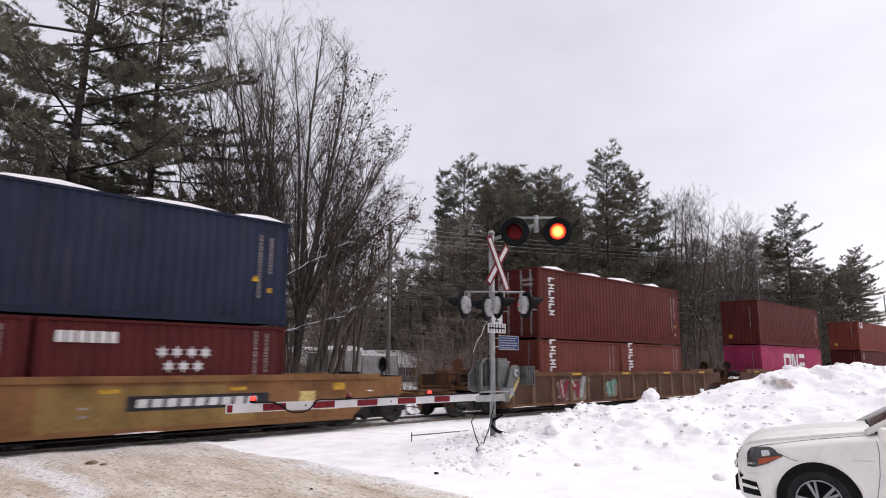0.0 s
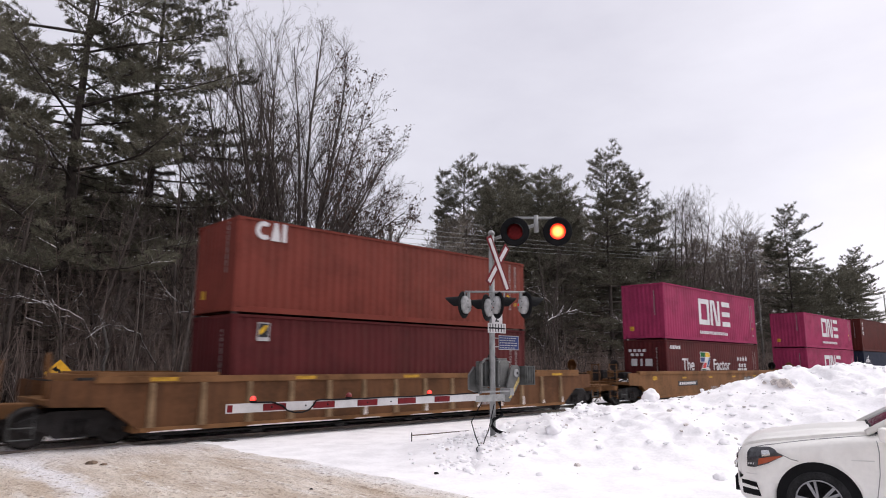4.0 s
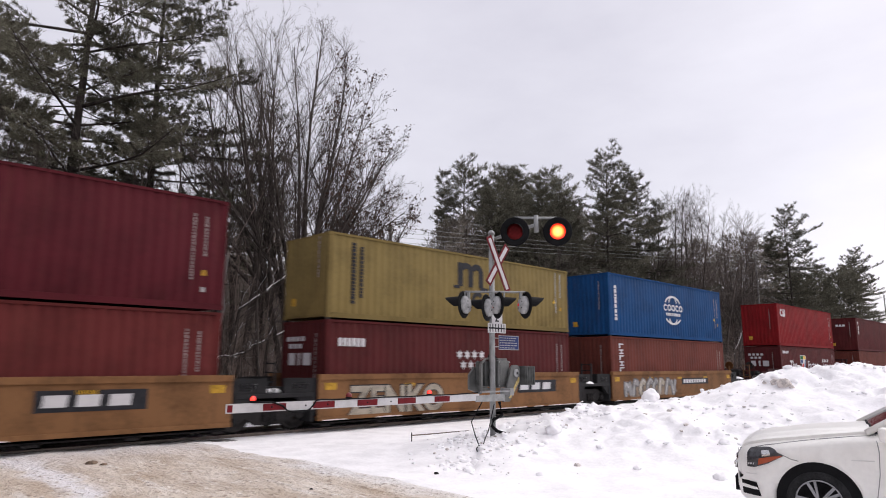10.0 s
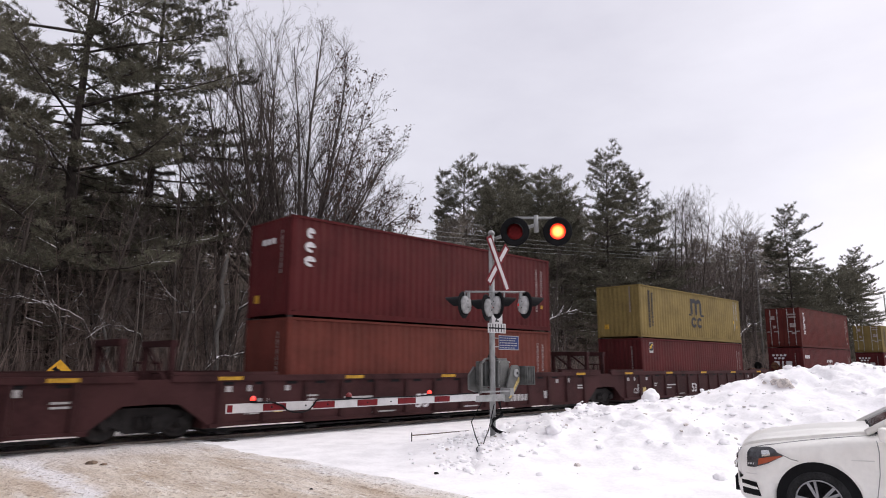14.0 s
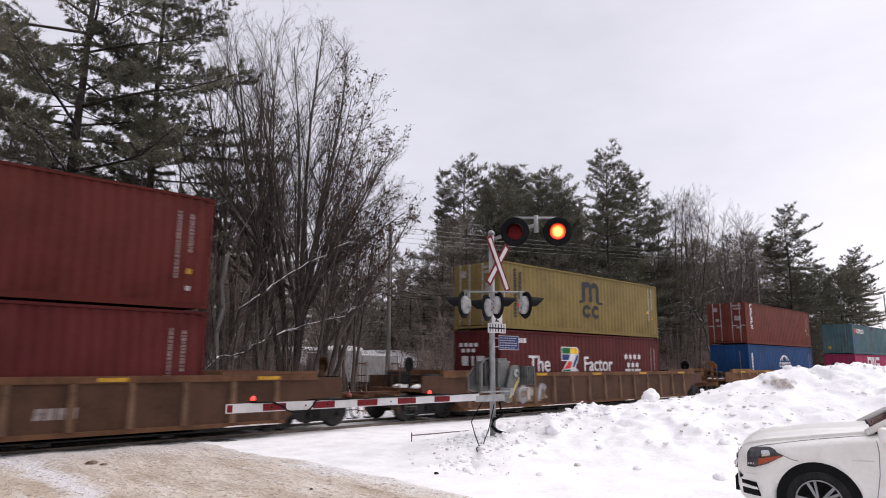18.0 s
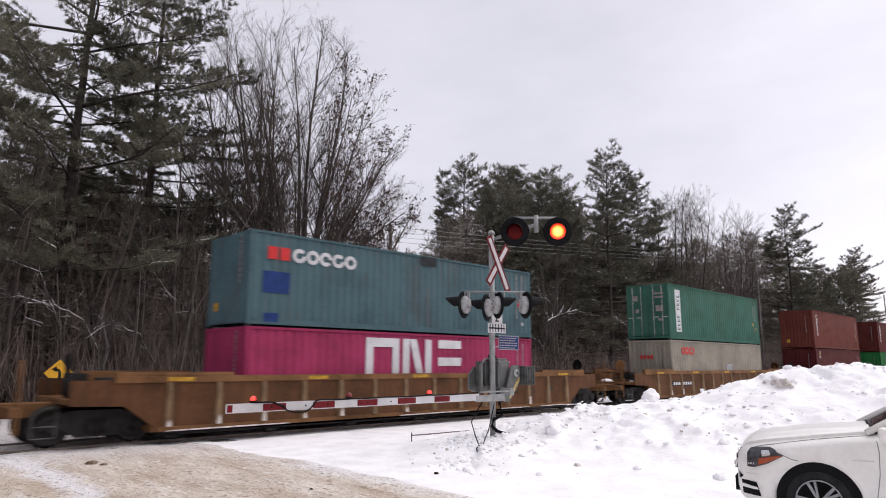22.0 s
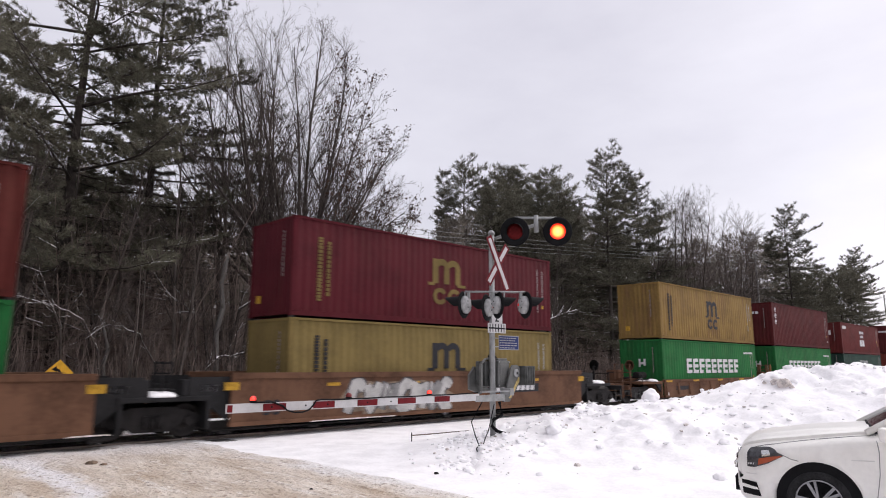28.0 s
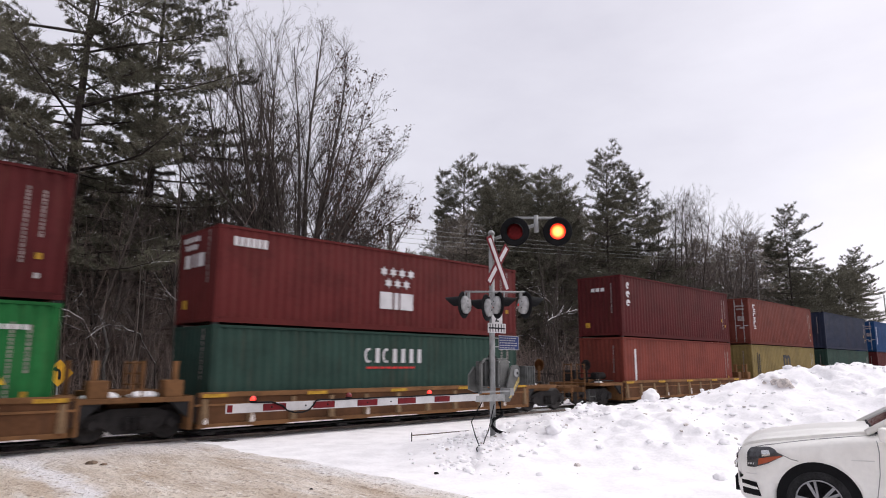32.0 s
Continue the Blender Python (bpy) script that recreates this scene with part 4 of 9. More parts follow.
def graffiti(car, x, z, w, h, mname, seed, yy):
    """Sprayed paint that cannot be read: fat bubbles with dark rims, or thin faint loops."""
    r2 = random.Random(seed)
    n = max(2, round(w / 0.66))
    cw = w / n
    if mname == "loops":
        for i in range(n):
            b = bmesh.new()
            cx, cz = x + (i + 0.5) * cw, z + h / 2 + r2.uniform(-0.05, 0.05)
            arc_band(b, cx, cz, cw * 0.30, h * 0.42, 0.045, 30 + 70 * r2.random(), 300 + 60 * r2.random(), 12, yy - 0.006)
            part("spray_stroke", b, M["graffiti_grey"], car, "thin faint sprayed loop")
            if i % 2:
                b = bmesh.new()
                arc_band(b, cx + cw * 0.05, cz - h * 0.1, cw * 0.18, h * 0.2, 0.04, 150, 420, 8, yy - 0.009)
                part("spray_stroke", b, M["graffiti_grey"], car, "thin faint sprayed loop")
        return
    b = bmesh.new()
    m = 26
    pts = []
    for q in range(m):
        a = 2 * math.pi * q / m
        ex = math.copysign(abs(math.cos(a)) ** 0.4, math.cos(a))
        ez = math.copysign(abs(math.sin(a)) ** 0.5, math.sin(a))
        k = r2.uniform(0.82, 1.06)
        pts.append((x + w / 2 + ex * (w / 2 + 0.05) * k, z + h / 2 + ez * h / 2 * k))
    prism(b, pts, yy - 0.003, yy + 0.003)
    part("spray_cloud", b, M["graffiti_haze"], car, "faded patch of sprayed paint")
    def stroke(pts_, t, dy, m_, label):
        """A flat band of paint along a bent line."""
        b = bmesh.new()
        up_, dn_ = [], []
        for i_, p_ in enumerate(pts_):
            q0, q1 = Vector(pts_[max(0, i_ - 1)]), Vector(pts_[min(len(pts_) - 1, i_ + 1)])
            d_ = (q1 - q0).normalized()
            k_ = t * (0.75 if i_ in (0, len(pts_) - 1) else 1.0) / 2
            up_.append((p_[0] - d_.y * k_, p_[1] + d_.x * k_))
            dn_.append((p_[0] + d_.y * k_, p_[1] - d_.x * k_))
        V_ = [[b.verts.new((u_, yy - dy, v_)) for u_, v_ in row] for row in (up_, dn_)]
        W2 = [[b.verts.new((u_, yy + 0.001, v_)) for u_, v_ in row] for row in (up_, dn_)]
        for i_ in range(len(pts_) - 1):
            b.faces.new((V_[0][i_], V_[0][i_ + 1], V_[1][i_ + 1], V_[1][i_]))
            b.faces.new((V_[0][i_ + 1], V_[0][i_], W2[0][i_], W2[0][i_ + 1]))
            b.faces.new((V_[1][i_], V_[1][i_ + 1], W2[1][i_ + 1], W2[1][i_]))
        part("spray_stroke", b, M[m_], car, label)
    tones = (mname, mname, "graffiti_grey" if mname != "graffiti_grey" else "graffiti_cream")
    for i in range(n):
        x0, x1 = x + (i + 0.08) * cw, x + (i + 0.98) * cw
        lean_ = r2.uniform(-0.12, 0.22) * h
        shapes = (((0.1, 0.0), (0.15, 0.55), (0.25, 1.0), (0.55, 0.95), (0.9, 0.8)), ((0.15, 0.95), (0.3, 0.5), (0.45, 0.05), (0.65, 0.5), (0.9, 1.0)),
                  ((0.9, 0.85), (0.5, 1.0), (0.12, 0.7), (0.15, 0.25), (0.55, 0.02), (0.92, 0.2)), ((0.1, 0.05), (0.2, 0.9), (0.55, 0.55), (0.85, 0.95), (0.9, 0.05)))
        line = [(x0 + (x1 - x0) * u_ + lean_ * v_, z + h * (0.06 + 0.88 * v_) + r2.uniform(-0.04, 0.04)) for u_, v_ in shapes[r2.randrange(4)]]
        fine_ = []
        for (ua, va), (ub, vb) in zip(line, line[1:]):
            fine_ += [(ua, va), ((ua * 2 + ub) / 3, (va * 2 + vb) / 3), ((ua + ub * 2) / 3, (va + vb * 2) / 3)]
        fine_.append(line[-1])
        d0 = 0.0006 * (i % 3)
        stroke(fine_, h * 0.44, 0.005 + d0, "graffiti_shade", "dark sprayed outline")
        stroke(fine_, h * 0.31, 0.009 + d0, tones[i % 3], "faded broad stroke of sprayed paint")
        stroke([(u_ + 0.02, v_ + h * 0.05) for u_, v_ in fine_[: len(fine_) * 2 // 3]], h * 0.05, 0.013 + d0, "graffiti_white", "thin pale sprayed highlight")


SPIN = []
TOP, BOT = 1.70, 0.47


def well_car(colour, half_well, ends, ribbed, top=TOP, seed=0, marks=(), low=False, square=False):
    """One platform; x = 0 is its middle. ends: for each end (sign, bogie x or None, reach, coupled)."""
    p = PAINT[colour]
    # Panels between ribs: grimy paint, darkened with the ribs' shade in its colour.
    pp = PAINT[{'ttx_yellow': 'ttx_panel_shaded', 'grimy': 'brown_panel_shaded'}.get(colour, colour)] if ribbed else p
    rng = random.Random(seed)
    car = holder("well_car")
    hw = half_well
    e_ = hw - 0.1 if hw < 7 else 7.8
    for s in (-1, 1):
        def panel(bm, s=s):
            y0, y1 = (-1.42, -1.36) if s < 0 else (1.36, 1.42)
            el, er = hw + 1.9, hw + 1.9
            pts = [(-hw, BOT), (hw, BOT), (hw + 0.75, 1.02), (er, 1.06), (er, top - 0.09), (-el, top - 0.09), (-el, 1.06), (-hw - 0.75, 1.02)]
            if square:
                pts = [(-e_, BOT), (e_, BOT), (e_, top - 0.09), (-e_, top - 0.09)]
            prism(bm, pts, y0, y1)
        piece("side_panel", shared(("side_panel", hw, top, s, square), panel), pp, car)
        if square:
            for sg_ in (-1, 1):
                def plate(bm, s=s, sg_=sg_):
                    q = [(e_, 0.55), (e_, top - 0.10), (e_ + 1.05, top - 0.10), (e_ + 1.05, 1.14), (e_ + 0.65, 1.08), (e_ + 0.35, 0.80)]
                    prism(bm, [(sg_ * u, v) for u, v in (q if sg_ > 0 else q[::-1])], *sorted((s * 1.22, s * 1.32)))
                piece("end_plate", shared(("end_plate", hw, top, s, sg_), plate), M["end_dark"], car, "dark grey end plate")
            if top > 1.5:
                for lx in (-e_ - 0.82, e_ + 0.22):
                    o = piece("lettering", letters("125T", 0.24), M["white_paint"], car)
                    o.location = (lx, -1.328, 1.30)
        y0, y1 = (-1.47, -1.30) if s < 0 else (1.30, 1.47)
        cr_ = e_ if square else hw + 1.0
        piece("top_chord", shared(("top_chord", hw, top, s, square), lambda bm, y0=y0, y1=y1, cr_=cr_: box(bm, -cr_, cr_, y0, y1, top - 0.16 if not low else top - 0.12, top, 0.015)), p, car)
        if hw > 7 and ribbed:
            for sg_ in (-1, 1):
                a0, a1 = sorted((sg_ * 6.45, sg_ * (hw + 1.0)))
                piece("end_chord", shared(("end_chord", s, sg_, top), lambda bm, a0=a0, a1=a1, y0=y0, y1=y1: box(bm, a0, a1, y0 + 0.01, y1 - 0.01, top + 0.001, top + 0.085, 0.012)), p, car)
        if low:
            ya, yb = (-1.455, -1.42) if s < 0 else (1.42, 1.455)
            piece("ledge", shared(("ledge", hw, s), lambda bm, ya=ya, yb=yb: box(bm, -hw, hw, ya, yb, 0.95, 1.0)), p, car)
        y0, y1 = (-1.46, -1.28) if s < 0 else (1.28, 1.46)
        piece("bottom_sill", shared(("bottom_sill", hw, s, square), lambda bm, y0=y0, y1=y1, eb_=e_ if square else hw: box(bm, -eb_, eb_, y0, y1, BOT - 0.06, BOT + 0.05, 0.012)), p, car)
        if ribbed:
            n = round(2 * hw / 1.3)
            for k in range(n + 1):
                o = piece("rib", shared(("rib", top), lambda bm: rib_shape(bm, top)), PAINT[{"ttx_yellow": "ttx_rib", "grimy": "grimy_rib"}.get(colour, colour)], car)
                o.location = (-hw + 0.25 + k * (2 * hw - 0.5) / n, -1.42 if s < 0 else 1.42, 0)
                o.rotation_euler = (0, 0, 0 if s < 0 else math.pi)
        n = (5 if ribbed or low else 6) if hw > 7 else 5
        for k in range(n):
            big_ = not (ribbed or low) and k in (0, n - 1)
            o = piece("reflector", shared(("reflector", big_, ribbed), lambda bm: box(bm, -0.20 if big_ else -0.32 if ribbed else -0.22, 0.20 if big_ else 0.32 if ribbed else 0.22, -0.004, 0.004, -0.10 if big_ else -0.045, 0.10 if big_ else 0.045)), M["reflector"], car, "dirty yellow reflective strip")
            o.location = (-hw + 0.5 + k * (2 * hw - 1.0) / (n - 1), s * 1.474 if (ribbed or low) else s * 1.424, top - 0.08 if (ribbed or low) else top - 0.34)
        if s < 0:
            r3 = random.Random(seed * 3 + 1)
            x_ = -hw + 0.2
            while x_ < hw - 1.0:
                w_ = min(r3.uniform(0.6, 3.4), hw - 0.1 - x_)
                if r3.random() < (0.75 if ribbed else 0.45):
                    bm = bmesh.new()
                    prism(bm, [(x_, BOT - 0.062), (x_ + w_, BOT - 0.062), (x_ + w_ - 0.1, BOT - 0.035), (x_ + w_ * 0.5, BOT - 0.028), (x_ + 0.1, BOT - 0.035)], -1.474, -1.456)
                    part("snow_patch", bm, M["dirty_snow"], car, "thin crust of snow on the side sill")
                x_ += w_ + r3.uniform(0.1, 1.6)
            if ribbed and (low or colour == "ttx_yellow"):
                nr_ = round(2 * hw / 1.3)
                for k in range(nr_ + 1):
                    if r3.random() < 0.6:
                        o = piece("snow_patch", shared(("rib_snow", k % 3), lambda bm: prism(bm, [(-0.05, BOT + 0.05), (0.05, BOT + 0.05), (0.045, BOT + 0.14 + 0.07 * (k % 3)), (0.0, BOT + 0.20 + 0.08 * (k % 3)), (-0.045, BOT + 0.12)], -0.112, -0.085)), M["dirty_snow"], car, "snow caught on the rib foot")
                        o.location = (-hw + 0.25 + k * (2 * hw - 0.5) / nr_, -1.42, 0)
    piece("well_floor", shared(("well_floor", hw), lambda bm: [box(bm, -hw + 0.1, hw - 0.1, -1.30, 1.30, 0.31, 0.345)] + [box(bm, -hw + 0.4 + i * (2 * hw - 0.8) / 6 - 0.15, -hw + 0.4 + i * (2 * hw - 0.8) / 6 + 0.15, -1.36, 1.36, 0.25, 0.31) for i in range(7)]), M["steel_dark"], car)
    for sgn, bx, reach, coupled in ends:
        e = sgn * hw
        pe = M["end_dark"] if square and not low else p
        x0, x1 = sorted((sgn * (hw + 0.05), sgn * (hw + 1.9)))
        piece("bulkhead", shared(("bulkhead", hw, sgn), lambda bm: box(bm, min(e, e + 0.1 * sgn), max(e, e + 0.1 * sgn), -1.36, 1.36, 0.4, 1.22, 0.02)), pe, car)
        piece("end_deck", shared(("end_deck", hw, sgn, top), lambda bm: [box(bm, x0, x1, -1.36, 1.36, 1.08, 1.2, 0.02), box(bm, x0 + 0.4, x1 - 0.4, -0.5, 0.5, 1.2, 1.34, 0.02)]), pe, car)
        a0, a1 = sorted((sgn * (hw + 1.7), sgn * reach))
        piece("draft_sill", shared(("draft_sill", a0, a1), lambda bm: [box(bm, a0, a1 - 0.3 * (sgn > 0) if coupled else a1, -0.32, 0.32, 0.78, 1.10, 0.03), box(bm, *sorted((sgn * (reach - 0.55), sgn * (reach - 0.35))), -1.3, 1.3, 0.86, 1.06, 0.02)] if coupled else [box(bm, a0, a1, -0.4, 0.4, 0.78, 1.12, 0.03)]), pe, car)
        if bx is not None:
            bogie(car, bx)
        if coupled:
            piece("coupler", shared(("coupler", sgn, reach), lambda bm: [box(bm, *sorted((sgn * (reach - 0.4), sgn * (reach + 0.05))), -0.12, 0.12, 0.72, 0.92, 0.03), box(bm, *sorted((sgn * (reach - 0.1), sgn * (reach + 0.12))), -0.2, 0.16, 0.66, 0.98, 0.04)]), M["steel_dark"], car)

            def hose(bm, sgn=sgn, reach=reach):
                pts = [(sgn * (reach - 0.35), -0.35, 0.75), (sgn * (reach - 0.28), -0.36, 0.45), (sgn * (reach - 0.12), -0.3, 0.30), (sgn * (reach + 0.02), -0.2, 0.33)]
                for u, v in zip(pts, pts[1:]):
                    tube(bm, u, v, 0.03, n=6)
            piece("air_hose", shared(("air_hose", sgn, reach), hose), M["black"], car, "black rubber air hose")

            def ladder(bm, sgn=sgn, reach=reach):
                for yy in (-1.32, -0.95):
                    tube(bm, (sgn * (reach - 0.5), yy, 0.5), (sgn * (reach - 0.5), yy, 2.05), 0.022, n=6)
                for z in (0.6, 0.95, 1.3, 1.65, 2.0):
                    tube(bm, (sgn * (reach - 0.5), -1.32, z), (sgn * (reach - 0.5), -0.95, z), 0.016, n=6)
            piece("ladder", shared(("ladder", sgn, reach), ladder), p, car)
            gm_ = M["steel_dark"] if seed % 2 else p
            piece("brake_gear", shared(("brake_gear", sgn, hw), lambda bm: box(bm, *sorted((sgn * (hw + 1.1), sgn * (hw + 1.5))), 0.2, 0.9, 1.2, 1.75, 0.05)), gm_, car)
            piece("hand_rail", shared(("hand_rail", sgn, hw), lambda bm: [tube(bm, (sgn * (hw + 1.85), -1.3, 1.62), (sgn * (hw + 1.85), 0.6, 1.62), 0.02, n=6), tube(bm, (sgn * (hw + 1.85), -1.3, 1.2), (sgn * (hw + 1.85), -1.3, 1.62), 0.02, n=6), tube(bm, (sgn * (hw + 1.85), 0.6, 1.2), (sgn * (hw + 1.85), 0.6, 1.62), 0.02, n=6)]), M["steel_dark"], car)
            piece("brake_wheel", shared(("brake_wheel", sgn, hw), lambda bm: [ring(bm, (sgn * (hw + 1.78), -0.6, 1.98), (sgn, 0, 0), ((0.20, 0.0), (0.225, 0.02), (0.25, 0.0), (0.225, -0.02), (0.20, 0.0)), 18)] + [tube(bm, (sgn * (hw + 1.78), -0.6, 1.98), (sgn * (hw + 1.78), -0.6 + 0.22 * math.cos(q * 1.26), 1.98 + 0.22 * math.sin(q * 1.26)), 0.012, n=5) for q in range(5)]), gm_, car)
            piece("brake_pipe", shared(("brake_pipe", sgn, hw), lambda bm: [tube(bm, (sgn * (hw + 0.3), -1.05, 1.28), (sgn * (hw + 1.5), -0.9, 1.30), 0.035, n=6), tube(bm, (sgn * (hw + 1.5), -0.9, 1.30), (sgn * (hw + 1.9), -0.5, 1.05), 0.035, n=6), tube(bm, (sgn * (hw + 0.5), -0.4, 1.42), (sgn * (hw + 1.7), -0.2, 1.36), 0.05, n=8)]), M["steel_dark"], car)
            piece("air_tank", shared(("air_tank", sgn, hw), lambda bm: tube(bm, (sgn * (hw + 0.35), -0.55, 1.50), (sgn * (hw + 1.15), -0.55, 1.50), 0.16, n=14)), M["steel_dark"], car)
            piece("stirrup", shared(("stirrup", sgn, reach), lambda bm: [tube(bm, (sgn * (reach - 1.2), -1.36, 0.95), (sgn * (reach - 1.2), -1.38, 0.42), 0.016, n=5), tube(bm, (sgn * (reach - 0.75), -1.36, 0.95), (sgn * (reach - 0.75), -1.38, 0.42), 0.016, n=5), tube(bm, (sgn * (reach - 1.2), -1.38, 0.42), (sgn * (reach - 0.75), -1.38, 0.42), 0.016, n=5), tube(bm, (sgn * (reach - 1.2), -1.38, 0.66), (sgn * (reach - 0.75), -1.38, 0.66), 0.016, n=5)]), M["weight"], car, "steel foot stirrup")
            piece("brake_post", shared(("brake_post", sgn, hw), lambda bm: tube(bm, (sgn * (hw + 1.75), -0.6, 1.2), (sgn * (hw + 1.75), -0.6, 1.95), 0.05, n=8)), gm_, car)
        else:
            def stand(bm, sgn=sgn):
                for yy in (-1.2, -0.7):
                    tube(bm, (sgn * (hw + 1.2), yy, 1.2), (sgn * (hw + 1.2), yy, 2.05), 0.03, n=6)
                for z in (1.5, 1.75, 2.0):
                    tube(bm, (sgn * (hw + 1.2), -1.2, z), (sgn * (hw + 1.2), -0.7, z), 0.02, n=6)
                if hw > 7 and not square:
                    for yy in (-0.9, 0.9):
                        box(bm, *sorted((sgn * (hw + 0.75), sgn * (hw + 0.88))), yy - 0.07, yy + 0.07, 1.2, 2.55)
                    tube(bm, (sgn * (hw + 0.8), -0.9, 1.3), (sgn * (hw + 0.8), 0.9, 2.5), 0.04, n=6)
                    box(bm, *sorted((sgn * (hw + 0.72), sgn * (hw + 0.9))), -1.0, 1.0, 2.4, 2.56)
            if low:
                for yy in (-1.1, 1.1):
                    o = piece("deck_post", shared("deck_post", lambda bm: box(bm, -0.06, 0.06, -0.06, 0.06, 1.19, 2.05, 0.01)), pe, car)
                    o.location = (sgn * (hw + 0.41), yy, 0)
            piece("step_box", shared(("step_box", sgn, hw), lambda bm, sgn=sgn: box(bm, *sorted((sgn * (hw + 0.25), sgn * (hw + 0.7))), -1.3, -0.9, 1.19, 1.6, 0.03)), pe, car)
            piece("step_frame", shared(("step_frame", sgn, hw, square, low), stand), pe, car)

        r2 = random.Random(seed + 5)
        for k in range(4):
            cx, cy, w = sgn * (hw + 0.3 + r2.random() * 1.3), r2.uniform(-1.15, 0.4), r2.uniform(0.14, 0.40)
            bm = bmesh.new()
            ring(bm, (cx, cy, 1.19), (0, 0, 1), ((w, 0), (w * 0.85, 0.06), (w * 0.5, 0.12), (0.02, 0.14)), 9)
            part("snow_patch", bm, M["snow"], car, "small heap of snow on the end deck")
    if colour == "car_brown":
        for k in range(18):
            o = piece("chord_slot", shared("chord_slot", lambda bm: box(bm, -0.17, 0.17, -0.004, 0.004, -0.035, 0.035)), M["black"], car, "dark slot under the top chord")
            o.location = (-hw + 0.45 + k * (2 * hw - 0.9) / 17, -1.424, top - 0.21)
        for mx_, mz_, mw_, mh_, mn_ in ((-7.9, 1.28, 0.16, 0.14, "faded_white"), (-7.3, 1.28, 0.10, 0.16, "faded_white"), (-6.2, 1.28, 0.14, 0.14, "faded_white"), (-5.6, 1.10, 0.45, 0.05, "faded_white"), (-5.6, 1.0, 0.38, 0.05, "faded_white"), (-7.0, 0.80, 0.30, 0.30, "faded_white"), (-6.5, 0.72, 0.26, 0.24, "faded_yellow"),
                                        (6.1, 1.28, 0.14, 0.14, "faded_white"), (6.9, 1.28, 0.12, 0.16, "faded_white"), (7.6, 1.12, 0.5, 0.05, "faded_white"), (7.6, 1.02, 0.42, 0.05, "faded_white"), (5.3, 0.70, 0.28, 0.28, "faded_white"), (-3.2, 0.56, 0.9, 0.04, "faded_white"), (0.8, 0.56, 0.7, 0.04, "faded_white")):
            part("painted_mark", (lambda b: (box(b, mx_, mx_ + mw_, -1.428, -1.420, mz_, mz_ + mh_), b)[1])(bmesh.new()), M[mn_], car)
    yy = -1.424
    for kind, x, z, w, h, mname in marks:
        if kind == "text":
            o = piece("lettering", letters(w, h), M[mname], car)
            o.location = (x, yy, z)
        elif kind == "box":
            part("painted_mark", (lambda b: (box(b, x, x + w, yy - 0.004, yy + 0.004, z, z + h), b)[1])(bmesh.new()), M[mname], car)
        elif kind == "row":
            w, h = min(w, 0.16), min(h, 0.24)
            part("painted_mark", (lambda b: (blocks(b, x, z, h, [w] * 4 if mname != "num" else [w] * 6, w * 0.35, 0.12, yy - 0.006), b)[1])(bmesh.new()), M["faint_mark"] if mname != "num" else M["faded_white"], car)
        elif kind == "panel":
            part("repainted_panel", (lambda b: (box(b, x, x + w, yy - 0.001, yy + 0.005, z, z + h), b)[1])(bmesh.new()), PAINT[mname], car, "repainted ochre panel")
        elif kind == "plate":
            part("name_board", (lambda b: (box(b, x, x + w, yy - 0.004, yy + 0.004, z, z + h), b)[1])(bmesh.new()), M["dark_mark"], car, "dark board with white marks")
            n = int(mname)
            ws = w * 0.86 / n
            part("board_sign", (lambda b: (blocks(b, x + w * 0.06, z + h * 0.22, h * 0.56, [ws * 0.72] * n, ws * 0.28, 0.12, yy - 0.010), b)[1])(bmesh.new()), M["white_paint"], car)
        elif kind == "spray":
            graffiti(car, x, z, w, h, mname, int(x * 10) + seed, yy)
        elif kind == "tag":
            for off, dy, mm in ((0.03, 0.004, "dark_mark"), (0.0, 0.008, mname)):
                o = piece("lettering", letters(w, h, 0.035 + off), M[mm], car, "bold sprayed letters")
                o.location = (x, yy - dy, z)
    tagged(car, f"{'ribbed' if ribbed else 'smooth-sided'} {colour.replace('ttx_', 'dirty ').replace('car_', 'dark ').replace('_', ' ')} railway well car loaded with containers", "well car", "well cars of the train")
    return car


# offset of each load's leading end along the train, with its car and its boxes
SING = ((-1, -9.5, 11.6, True), (1, 9.5, 11.6, True))


def art(first, last, pitch, outer):
    h = pitch / 2
    return ((-1, -outer[0] if first else -h, outer[1] if first else h, first), (1, outer[0], outer[1], True) if last else (1, None, h, False))


M["end_dark"] = mat("end_dark", (0.013, 0.0125, 0.0135), 0.7, var=0.5, scale=2, spec=0.2)
M["graffiti_haze"] = mat("graffiti_haze", (0.15, 0.105, 0.07), 0.7, var=0.6, scale=2.2)
M["graffiti_grey"] = mat("graffiti_grey", (0.17, 0.165, 0.165), 0.6, var=0.4, scale=3)
M["graffiti_cream"] = mat("graffiti_cream", (0.27, 0.235, 0.185), 0.6, var=0.35, scale=3)
M["graffiti_pink"] = mat("graffiti_pink", (0.19, 0.12, 0.14), 0.6, var=0.4, scale=3)
M["graffiti_white"] = mat("graffiti_white", (0.36, 0.35, 0.34), 0.6, var=0.3, scale=3)
M["graffiti_shade"] = mat("graffiti_shade", (0.060, 0.055, 0.060), 0.7, var=0.5, scale=3)
M["graffiti_green"] = mat("graffiti_green", (0.035, 0.12, 0.08), 0.6, var=0.3, scale=3)
A53, A40, AV = (9.7, 11.75), (8.15, 10.0), (8.15, 10.0)
TRAIN = []


def unit(off, colour, hw, ends, ribbed, bottom, top_box, marks=(), dz=0.0, top=TOP, low=False):
    TRAIN.append((off, colour, hw, ends, ribbed, bottom, top_box, marks, dz, top, low))


